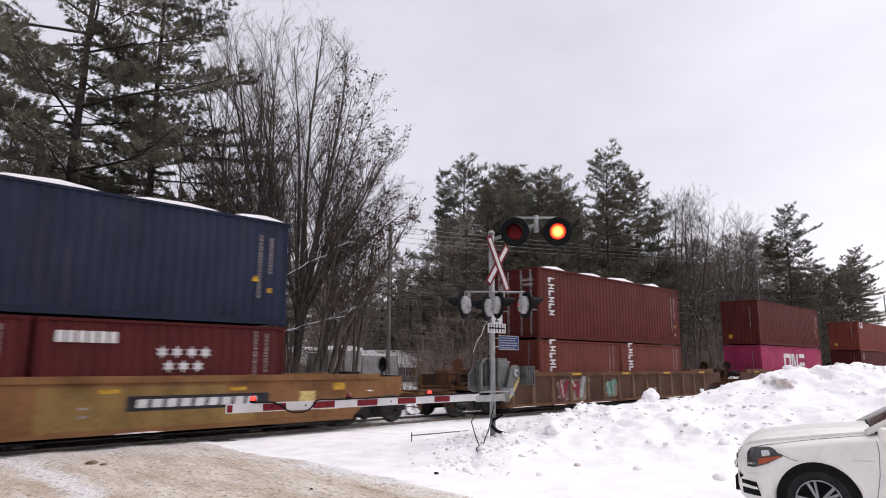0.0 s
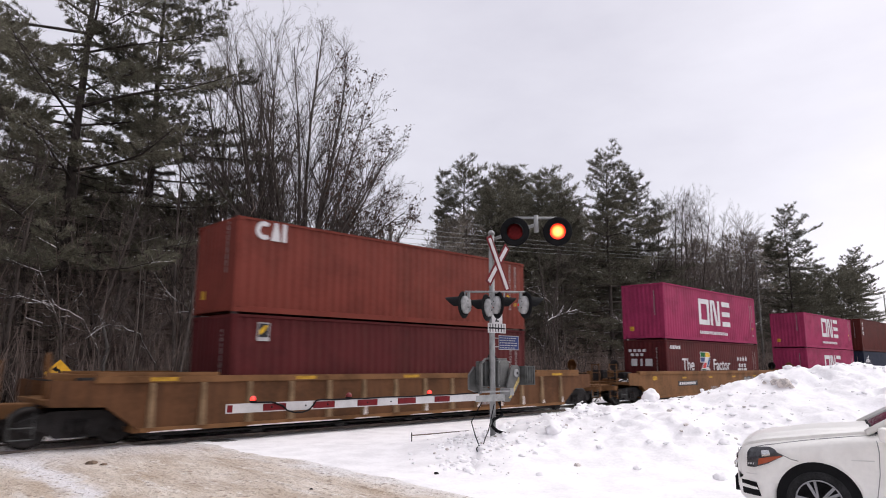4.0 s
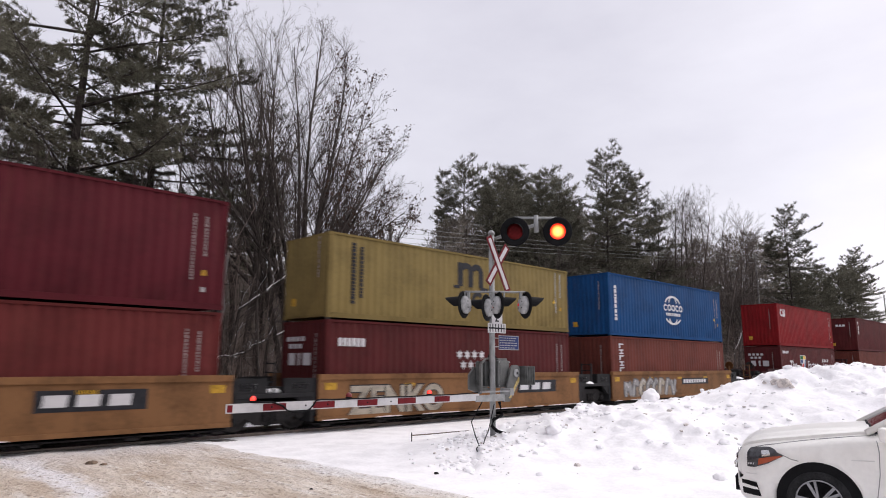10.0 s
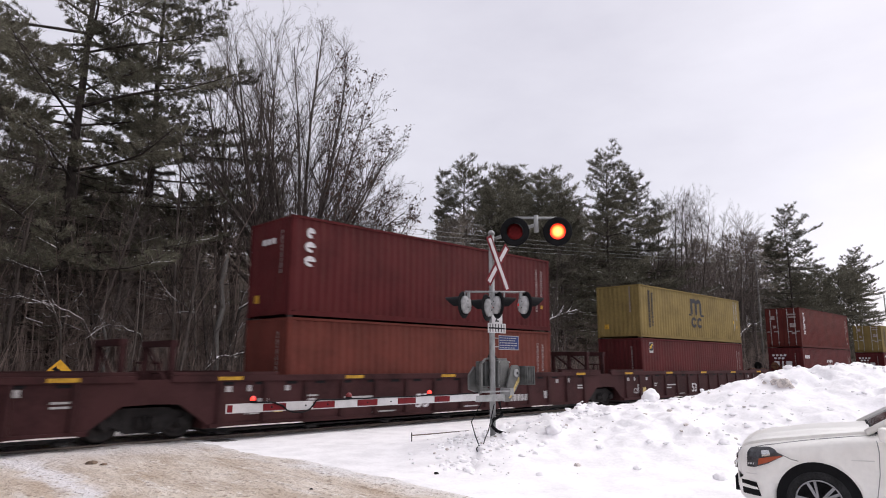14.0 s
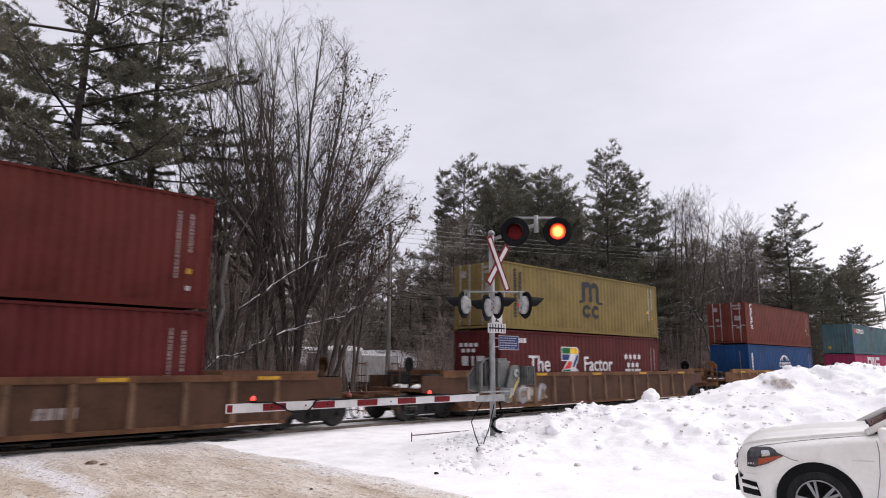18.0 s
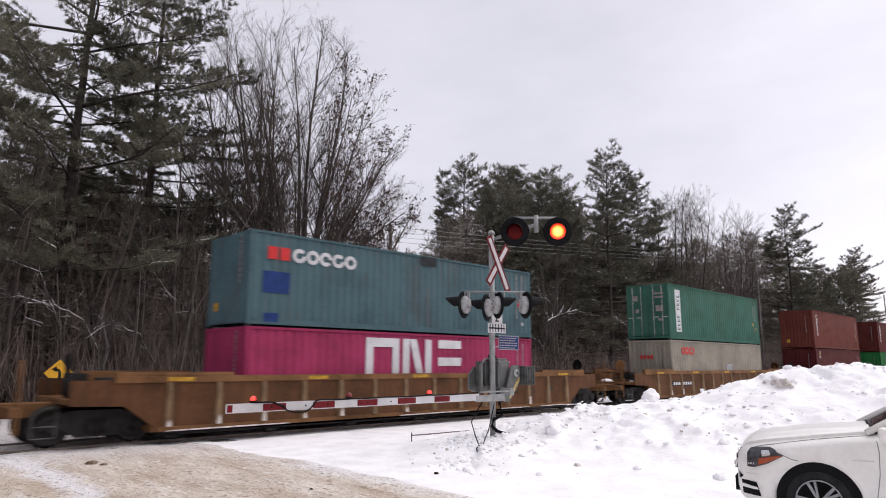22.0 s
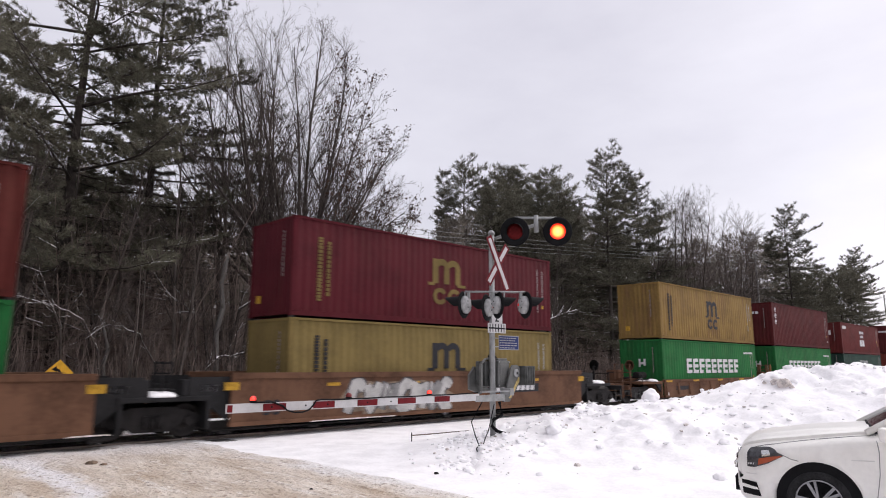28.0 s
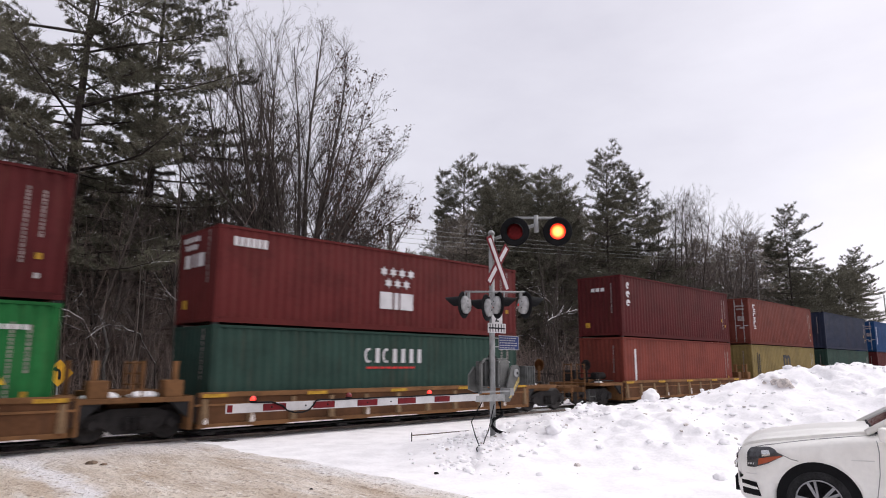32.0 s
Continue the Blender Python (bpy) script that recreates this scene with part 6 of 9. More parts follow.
gate = holder("gate_arm", (0, 0, 0))
gate.location = (11.62, -7.0, 0.0)
tagged(gate, "lowered red and white striped crossing gate arm with lamps", "crossing gate")
ARM = 5.55
bm = bmesh.new()
prism(bm, [(-0.1, 1.35), (-1.05, 1.33), (-1.05, 1.20), (-0.1, 1.19)], -0.46, -0.42)
box(bm, -0.8, 0.20, -0.40, -0.34, 1.385, 1.415)
box(bm, 0.16, 0.30, -0.40, -0.10, 1.30, 1.46)
part("arm_bracket", bm, M["galv"], gate)
EDGES = (-6.79, -6.68, -6.17, -5.72, -5.21, -4.74, -4.26, -3.77, -3.29, -2.80, -2.31, -1.85, -0.95)
for k, (t0, t1) in enumerate(zip(EDGES, EDGES[1:])):
    bm = bmesh.new()
    box(bm, t0, t1, -0.455, -0.415, 1.228, 1.372)
    st = part("stripe", bm, M["white_paint"], gate, "white arm section")
    if k % 2 == 0:
        bm = bmesh.new()
        box(bm, t0 + 0.012, t1 - 0.012, -0.459, -0.455, 1.244, 1.356)
        part("reflective_sheet", bm, M["red_paint"], st, "red reflective sheet")
for bx_ in (-6.0, -5.35, -4.9, -4.02, -3.45, -2.2):
    bm = bmesh.new()
    ring(bm, (bx_, -0.455, 1.30), (0, -1, 0), ((0.016, 0), (0.016, 0.008), (0.001, 0.01)), 8)
    part("bolt", bm, M["black"], gate)
for lx, phase in ((-6.33, None), (-4.43, False), (-2.42, True)):
    la = holder("gate_lamp")
    la.parent, la.location, la.rotation_euler = gate, (lx, -0.43, 1.435), (0, 0, radians(-42))
    bm = bmesh.new()
    tube(bm, (0, 0, -0.063), (0, 0, -0.035), 0.036, 0.060, n=12)
    tube(bm, (0, 0.0, -0.035), (0, 0, -0.022), 0.062, n=12)
    part("lamp_base", bm, M["black"], la)
    bm = bmesh.new()
    rows_ = [[bm.verts.new((0.056 * math.sin(v_) * math.cos(u_), 0.056 * math.sin(v_) * math.sin(u_), 0.056 * math.cos(v_))) for u_ in (6.2832 * k / 16 for k in range(16))] for v_ in (0.15, 0.6, 1.05, 1.5, 1.9, 2.3)]
    bm.faces.new(rows_[0])
    for ra_, rb_ in zip(rows_, rows_[1:]):
        for k in range(16):
            f = bm.faces.new((ra_[k], rb_[k], rb_[(k + 1) % 16], ra_[(k + 1) % 16]))
            f.smooth = True
            c = f.calc_center_median()
            f.material_index = 1 if c.y > 0 and phase is not None else (2 if c.y < -0.034 and abs(c.x) < 0.030 and c.z > -0.02 else 0)
    me = bpy.data.meshes.new("lamp_globe")
    bm.to_mesh(me)
    bm.free()
    for m in (M["gate_red"], M["gate_off"], M["gate_core"]):
        me.materials.append(m)
    le = new("lamp_globe", me)
    le.parent = la
    le["label"] = "red gate lamp globe"
    if phase is not None:
        FLASH.append((le, phase))
rope("cable", [(-6.33, -0.47, 1.385), (-6.0, -0.47, 1.380), (-5.80, -0.468, 1.31), (-5.72, -0.472, 1.235), (-5.58, -0.475, 1.195), (-5.42, -0.475, 1.19), (-5.29, -0.472, 1.225), (-5.20, -0.470, 1.30), (-5.15, -0.468, 1.375), (-5.05, -0.465, 1.39), (-4.8, -0.46, 1.378), (-4.43, -0.46, 1.38)], 0.014, gate, M["black"])
rope("cable", [(-4.43, -0.46, 1.38), (-4.0, -0.46, 1.378), (-3.6, -0.46, 1.384), (-3.0, -0.46, 1.376), (-2.42, -0.46, 1.384), (-1.8, -0.46, 1.378), (-1.0, -0.46, 1.40)], 0.012, gate, M["black"])

ca = holder("ground_cable")
tagged(ca, "thick black cable hanging to the snow by the mast", "cable")


rope("conduit", [(11.72, -7.12, 1.15), (11.78, -7.15, 0.85), (11.50, -7.12, 0.75), (11.42, -7.15, 0.62), (11.55, -7.2, 0.5), (11.78, -7.22, 0.44), (11.80, -7.22, 0.36)], 0.04, ca, M["black"])
rope("wire", [(11.0, -7.25, 1.2), (10.74, -7.15, 0.75), (10.55, -7.45, 0.48), (10.32, -7.78, 0.31), (10.22, -7.86, 0.27), (10.34, -7.90, 0.29), (10.46, -7.80, 0.32), (10.36, -7.74, 0.33), (10.20, -7.80, 0.29), (10.12, -7.90, 0.25)], 0.012, ca, M["black"])
rope("wire", [(11.56, -7.1, 1.1), (11.31, -7.15, 0.55), (10.85, -7.45, 0.40), (10.45, -7.76, 0.32), (10.30, -7.86, 0.28)], 0.012, ca, M["black"])
bm = bmesh.new()
tube(bm, (0, 0, -0.1), (0, 0, 0.27), 0.013, n=8)
mk = part("marker_stake", bm, M["steel_dark"], None)
mk.location = (10.75, -5.15, ZG)
tagged(mk, "short dark metal stake standing in the snow", "stake")

# ---- things across the track ----
sg = holder("road_sign", (6.3, 8.2, 0.2))
tagged(sg, "yellow diamond warning sign with a bent arrow", "road sign")
bm = bmesh.new()
box(bm, -0.03, 0.03, 0.01, 0.05, 0, 1.75)
part("post", bm, M["galv"], sg)
F_ = holder("face")
F_.parent, F_.location = sg, (0, 0, 1.43)
bm = bmesh.new()
prism(bm, [(-0.46, 0), (0, -0.46), (0.46, 0), (0, 0.46)], -0.006, 0.006)
part("panel", bm, M["sign_yellow"], F_)
bm = bmesh.new()
prism(bm, [(-0.02, -0.22), (0.07, -0.22), (0.07, 0.02), (0.02, 0.12), (-0.10, 0.17), (-0.13, 0.10), (-0.03, 0.06), (-0.02, 0.0)], -0.011, -0.006)
prism(bm, [(-0.09, 0.24), (-0.24, 0.12), (-0.07, 0.04)], -0.011, -0.006)
part("arrow", bm, M["dark_mark"], F_)


def utility_pole(x, y, h):
    pl = holder("utility_pole", (x, y, gz(x, y) - 0.2))
    tagged(pl, "weathered grey wooden utility pole with side insulators", "utility pole", "utility poles")
    bm = bmesh.new()
    tube(bm, (0, 0, 0), (0, 0, h), 0.15, 0.10, 14)
    part("pole", bm, M["wood_pole"], pl)
    for k in range(4):
        bm = bmesh.new()
        ring(bm, (0, -0.11, h - 0.15 - 0.3 * k), (0, -1, 0), ((0.03, 0), (0.045, 0.03), (0.03, 0.07), (0.04, 0.10), (0.001, 0.13)), 10)
        part("insulator", bm, M["grey_box"], pl)
    return pl


POLES = ((24.0, 12.0, 10.1), (82.0, 12.3, 15.3), (150.0, 13.4, 15.6))
for p in POLES:
    utility_pole(*p)
wires = holder("power_lines")
tagged(wires, "thin dark power lines slung between the poles", "power line")
for (xa, ya, ha), (xb, yb, hb) in zip(POLES, POLES[1:]):
    for kk in range(4):
        pts = []
        yy = -0.22
        za, zb = gz(xa, ya) - 0.2 + ha - 0.15 - 0.3 * kk, gz(xb, yb) - 0.2 + hb - 0.15 - 0.3 * kk
        for i in range(13):
            u = i / 12
            pts.append((xa + (xb - xa) * u, ya + (yb - ya) * u + yy, za + (zb - za) * u - 4 * 0.25 * u * (1 - u)))
        rope("wire", pts, 0.012, wires, M["galv"])

tk = holder("storage_trailer", (22.7, 14.0, gz(22.7, 14.0)))
tagged(tk, "grey box trailer with snow heaped on its roof", "trailer")
bm = bmesh.new()
box(bm, -2.2, 0.2, -1.1, 1.1, 0.75, 2.55, 0.25)
part("body", bm, M["grey_box"], tk)
bm = bmesh.new()
box(bm, 0.2, 2.9, -1.05, 1.05, 0.75, 2.25, 0.08)
part("rear_body", bm, M["grey_box"], tk)
bm = bmesh.new()
prism(bm, [(-2.25, 2.35), (-1.9, 2.62), (-0.9, 2.80), (0.2, 2.68), (0.3, 2.5)], -1.0, 1.0)
prism(bm, [(0.25, 2.25), (1.0, 2.36), (2.2, 2.34), (2.9, 2.25)], -1.0, 1.0)
part("roof_snow", bm, M["snow"], tk, "snow heaped on the roof")
bm = bmesh.new()
box(bm, -2.1, 2.8, -0.9, 0.9, 0.55, 0.75)
part("frame", bm, M["steel_dark"], tk)
for x in (-1.2, 1.2, 2.1):
    for s in (-1, 1):
        bm = bmesh.new()
        tube(bm, (x, s * 0.75, 0.42), (x, s * 1.0, 0.42), 0.42, n=18)
        part("wheel", bm, M["rubber"], tk)
bm = bmesh.new()
for z in (2.0, 1.82, 1.66):
    blocks(bm, -1.0, z, 0.12, (0.09,) * 6, 0.04, 0.0, -1.112)
part("side_marks", bm, M["faded_white"], tk)


def house(x, y, rz, w, d, h, name="cottage"):
    ho = holder(name, (x, y, gz(x, y) - 0.1))
    ho.rotation_euler = (0, 0, radians(rz))
    tagged(ho, "grey cottage with a snow-covered roof" if h < 3 else "tall dark grey house with a snow-covered roof", "house", "houses behind the trees")
    bm = bmesh.new()
    t = 0.2
    for a, b, c, e in ((-w / 2, w / 2, -d / 2, -d / 2 + t), (-w / 2, w / 2, d / 2 - t, d / 2), (-w / 2, -w / 2 + t, -d / 2 + t, d / 2 - t), (w / 2 - t, w / 2, -d / 2 + t, d / 2 - t)):
        box(bm, a, b, c, e, 0, h)
    for s in (-1, 1):
        v = [bm.verts.new(q) for q in ((s * w / 2, -d / 2, h), (s * w / 2, d / 2, h), (s * w / 2, 0, h + d * 0.2))]
        bm.faces.new(v)
    part("wall", bm, M["siding"], ho)
    for s in (-1, 1):
        bm = bmesh.new()
        v = [(-w / 2 - 0.4, s * (d / 2 + 0.4), h - 0.12), (w / 2 + 0.4, s * (d / 2 + 0.4), h - 0.12), (w / 2 + 0.4, 0, h + d * 0.2 + 0.05), (-w / 2 - 0.4, 0, h + d * 0.2 + 0.05)]
        lo = [bm.verts.new(q) for q in v]
        hi = [bm.verts.new((q[0], q[1], q[2] + 0.28)) for q in v]
        bm.faces.new(lo)
        bm.faces.new(hi[::-1])
        for i in range(4):
            bm.faces.new((lo[(i + 1) % 4], lo[i], hi[i], hi[(i + 1) % 4]))
        part("roof", bm, M["snow"], ho, "roof slope under thick snow")
    for k in range(3):
        xx = -w / 2 + (k + 0.7) * w / 3.4
        wi = holder("window")
        wi.parent = ho
        bm = bmesh.new()
        box(bm, xx - 0.5, xx + 0.5, -d / 2 - 0.02, -d / 2 - 0.005, 0.7, 1.4)
        part("pane", bm, M["dark_glass"], wi)
        bm = bmesh.new()
        for a, b, c, e in ((xx - 0.58, xx + 0.58, 0.62, 0.7), (xx - 0.58, xx + 0.58, 1.4, 1.48), (xx - 0.58, xx - 0.5, 0.7, 1.4), (xx + 0.5, xx + 0.58, 0.7, 1.4)):
            box(bm, a, b, -d / 2 - 0.04, -d / 2 - 0.003, c, e)
        part("frame", bm, M["white_paint"], wi)
    return ho


house(40.0, 34.0, -20, 10, 6, 1.6)
house(33.0, 33.0, 8, 8, 6, 1.7)
house(50.0, 38.0, -12, 8, 6, 1.6)
bb = holder("notice_board", (23.6, 16.0, gz(23.6, 16)))
tagged(bb, "small pale square notice on a thin post", "sign")
bm = bmesh.new()
tube(bm, (0, 0, 0), (0, 0, 4.1), 0.03, n=8)
part("post", bm, M["steel_dark"], bb)
bm = bmesh.new()
box(bm, -0.16, 0.16, -0.05, -0.03, 3.7, 4.15)
part("panel", bm, M["faded_white"], bb)


# ---- trees ----
def tubes_np(segs, sides):
    S = np.array(segs, dtype=np.float64)
    P0, P1, R0, R1 = S[:, 0:3], S[:, 3:6], S[:, 6], S[:, 7]
    D = P1 - P0
    D /= np.maximum(np.linalg.norm(D, axis=1, keepdims=True), 1e-6)
    ref = np.where(np.abs(D[:, 2:3]) > 0.9, [[1.0, 0, 0]], [[0, 0, 1.0]])
    U = np.cross(D, ref)
    U /= np.linalg.norm(U, axis=1, keepdims=True)
    W = np.cross(D, U)
    n = len(S)
    V = np.zeros((n, 2 * sides, 3))
    for k in range(sides):
        a = 2 * math.pi * k / sides
        d = U * math.cos(a) + W * math.sin(a)
        V[:, k] = P0 + d * R0[:, None]
        V[:, sides + k] = P1 + d * R1[:, None]
    base = (np.arange(n) * 2 * sides)[:, None]
    F = np.concatenate([base + np.array([[k, (k + 1) % sides, sides + (k + 1) % sides, sides + k]]) for k in range(sides)])
    return V.reshape(-1, 3), F


def snow_on(segs, rng, rmin, chance):
    """Strips of snow lying on limbs that run nearly level."""
    out = []
    for s in segs:
        d = Vector(s[3:6]) - Vector(s[0:3])
        if s[6] > rmin and s[2] < 9.5 and d.length > 0.05 and abs(d.z) / d.length < 0.55 and rng.random() < chance:
            r = min(0.045, max(0.014, (s[6] + s[7]) / 2 * 0.6))
            out.append((s[0], s[1], s[2] + s[6] * 0.75, s[3], s[4], s[5] + s[7] * 0.75, r, r * 0.85))
    return out


def branch(rng, segs, tips, p, d, length, r, level, cfg):
    n = cfg["n"][level]
    step = length / n
    pts = [p.copy()]
    dirs = []
    q, dd = p.copy(), d.copy()
    for i in range(n):
        dd = (dd + Vector((rng.gauss(0, 1), rng.gauss(0, 1), rng.gauss(0, 1))) * cfg["wob"][level] + Vector((0, 0, cfg["up"][level]))).normalized()
        q2 = q + dd * step
        ra, rb = r * (1 - 0.8 * i / n), r * (1 - 0.8 * (i + 1) / n)
        segs.append((q.x, q.y, q.z, q2.x, q2.y, q2.z, ra, max(rb, 0.004)))
        q = q2
        pts.append(q.copy())
        dirs.append(dd.copy())
    if level + 1 >= len(cfg["n"]):
        tips.append((q.copy(), dd.copy()))
        return
    k = cfg["kids"][level]
    for i in range(k):
        u = cfg["from"][level] + (1 - cfg["from"][level]) * (i + rng.random()) / k
        f = min(u * n, n - 1e-3)
        j = int(f)
        pp = pts[j].lerp(pts[j + 1], f - j)
        base = dirs[j]
        side = base.cross(Vector((rng.gauss(0, 1), rng.gauss(0, 1), rng.gauss(0, 1)))).normalized()
        ang = radians(rng.uniform(*cfg["ang"][level]))
        cd = (base * math.cos(ang) + side * math.sin(ang)).normalized()
        ln = length * cfg["len"][level] * (cfg["sh"][0] - cfg["sh"][1] * u) * rng.uniform(0.7, 1.2)
        branch(rng, segs, tips, pp, cd, ln, max(0.006, r * (1 - 0.75 * u) * cfg["rad"][level]), level + 1, cfg)


def wood_parts(t, segs, rng, snow, fine=0.0065):
    """Trunk, crown of twigs and snow strips of a leafless tree from its segments."""
    V, F = tubes_np([q for q in segs if q[6] > 0.045], 7)
    piece("trunk", fast_mesh("trunk", V, F, True), M["bark"], t)
    V, F = tubes_np([(*q[:6], max(q[6], fine), max(q[7], fine * 0.6)) for q in segs if q[6] <= 0.045], 3)
    piece("crown", fast_mesh("crown", V, F), M["twigs"], t)
    sn = snow_on(segs, rng, 0.018, snow)
    if sn:
        V, F = tubes_np(sn, 4)
        piece("branch_snow", fast_mesh("branch_snow", V, F), M["snow"], t, "snow lying along the limbs")


def withered_leaves(t, spots, rng, size):
    L = []
    for p in spots:
        for _ in range(rng.choice((1, 1, 2, 3))):
            o = p + Vector((rng.gauss(0, 0.07), rng.gauss(0, 0.07), rng.gauss(-0.04, 0.07)))
            a, b = (Vector((rng.gauss(0, 1), rng.gauss(0, 1), rng.gauss(0, 1.3))).normalized() * size * rng.uniform(0.6, 1.3) for _ in range(2))
            L.append((o - a, o + b * 0.6, o + a, o - b * 0.6))
    V = np.array([[list(v) for v in q] for q in L]).reshape(-1, 3)
    piece("leaves", fast_mesh("leaves", V, np.arange(len(V)).reshape(-1, 4)), M["dead_leaf"], t, "withered brown leaves")


def fan_tree(seed, H, stems, reach, waist, lean=(0.0, 0.0), leaves=None, snow=0.1):
    """A forked tree whose straight limbs fan out to a rounded crown of fine twigs."""
    rng = random.Random(seed)
    cfg = {"n": [9, 6, 4, 3], "kids": [13, 8, 5], "from": [0.22, 0.18, 0.15], "ang": [(20, 38), (22, 42), (24, 50)], "len": [0.36, 0.44, 0.46], "rad": [0.50, 0.52, 0.62], "wob": [0.022, 0.035, 0.05, 0.07], "up": [0.012, 0.03, 0.035, 0.03], "sh": (1.15, 0.62)}
    segs, tips, forks = [], [], []
    for k in range(4):
        a = 1.57 * k + rng.uniform(-0.3, 0.3)
        foot = Vector((0.19 * math.cos(a), 0.19 * math.sin(a), -0.2))
        fork = Vector((1.1 * math.cos(a) + lean[0] * 0.2, 1.1 * math.sin(a) + lean[1] * 0.2, H * rng.uniform(0.22, 0.34)))
        mid = foot.lerp(fork, 0.5) + Vector((rng.gauss(0, 0.08), rng.gauss(0, 0.08), 0))
        forks.append((mid, fork))
        segs.append((*foot, *mid, 0.17, 0.145))
        segs.append((*mid, *fork, 0.145, 0.115))
    for k in range(stems):
        a = 2.4 * k + rng.uniform(-0.25, 0.25)
        th = math.acos(1 - 0.93 * (k + 0.5) / stems) + rng.uniform(-0.08, 0.08)
        mid, fork = min(forks, key=lambda f: (f[1].x - math.cos(a)) ** 2 + (f[1].y - math.sin(a)) ** 2 + rng.random())
        p0 = mid.lerp(fork, rng.uniform(0.3, 1.0))
        goal = Vector((lean[0] + reach * math.sin(th) * math.cos(a), lean[1] + reach * math.sin(th) * math.sin(a), waist + (H - waist) * math.cos(th)))
        d = goal - p0
        branch(rng, segs, tips, p0, (d.normalized() + Vector((0, 0, -0.02))).normalized(), d.length * rng.uniform(0.88, 0.98), rng.uniform(0.085, 0.125), 0, cfg)

    def inside(x, y, z):
        return ((x - lean[0]) / reach) ** 2 + ((y - lean[1]) / reach) ** 2 + (max(0.0, z - waist) / (H - waist)) ** 2 < 1.0 + rng.uniform(-0.08, 0.10)
    segs = [q for q in segs if inside(*q[3:6])]
    t = holder("bare_tree")
    wood_parts(t, segs, rng, snow)
    if leaves:
        spots = [p for p, d in tips if inside(*p) and p.x * leaves[0] + p.y * leaves[1] > leaves[2] and H * 0.2 < p.z < H * 0.88 and rng.random() < 0.36]
        withered_leaves(t, spots, rng, 0.085)
    return tagged(t, "broad leafless tree with limbs fanning into fine twigs", "tree", "trees behind the track")


def bare_tree(seed, H, dense=1.0, stems=1, snow=0.12, tilt=0.10, leaves=False, spread=1.0):
    """A slender leafless tree: upright stems with straight rising twigs."""
    rng = random.Random(seed)
    cfg = {"n": [10, 6, 4, 3], "kids": [int(19 * dense), int(8 * dense), 4], "from": [0.24, 0.15, 0.15], "ang": [(28, 50), (24, 46), (24, 50)], "len": [0.27 * spread, 0.46, 0.5], "rad": [0.42, 0.5, 0.62], "wob": [0.028, 0.045, 0.06, 0.08], "up": [0.02, 0.05, 0.045, 0.03], "sh": (1.25, 0.72)}
    segs, tips = [], []
    for k in range(stems):
        a = 2 * math.pi * k / stems + rng.random()
        lean = 0.02 if stems == 1 else tilt * rng.uniform(0.5, 1.3)
        branch(rng, segs, tips, Vector((0.07 * math.cos(a), 0.07 * math.sin(a), -0.2)) if stems > 1 else Vector((0, 0, -0.2)), Vector((lean * math.cos(a), lean * math.sin(a), 1)).normalized(), H * rng.uniform(0.85, 1.0), 0.0105 * H * (1.0 if stems == 1 else 0.72), 0, cfg)
    t = holder("bare_tree")
    wood_parts(t, segs, rng, snow)
    if leaves:
        withered_leaves(t, [p for p, d in tips if rng.random() < 0.16], rng, 0.085)
    return tagged(t, "slender leafless tree with fine twigs and some snow", "tree", "trees behind the track")


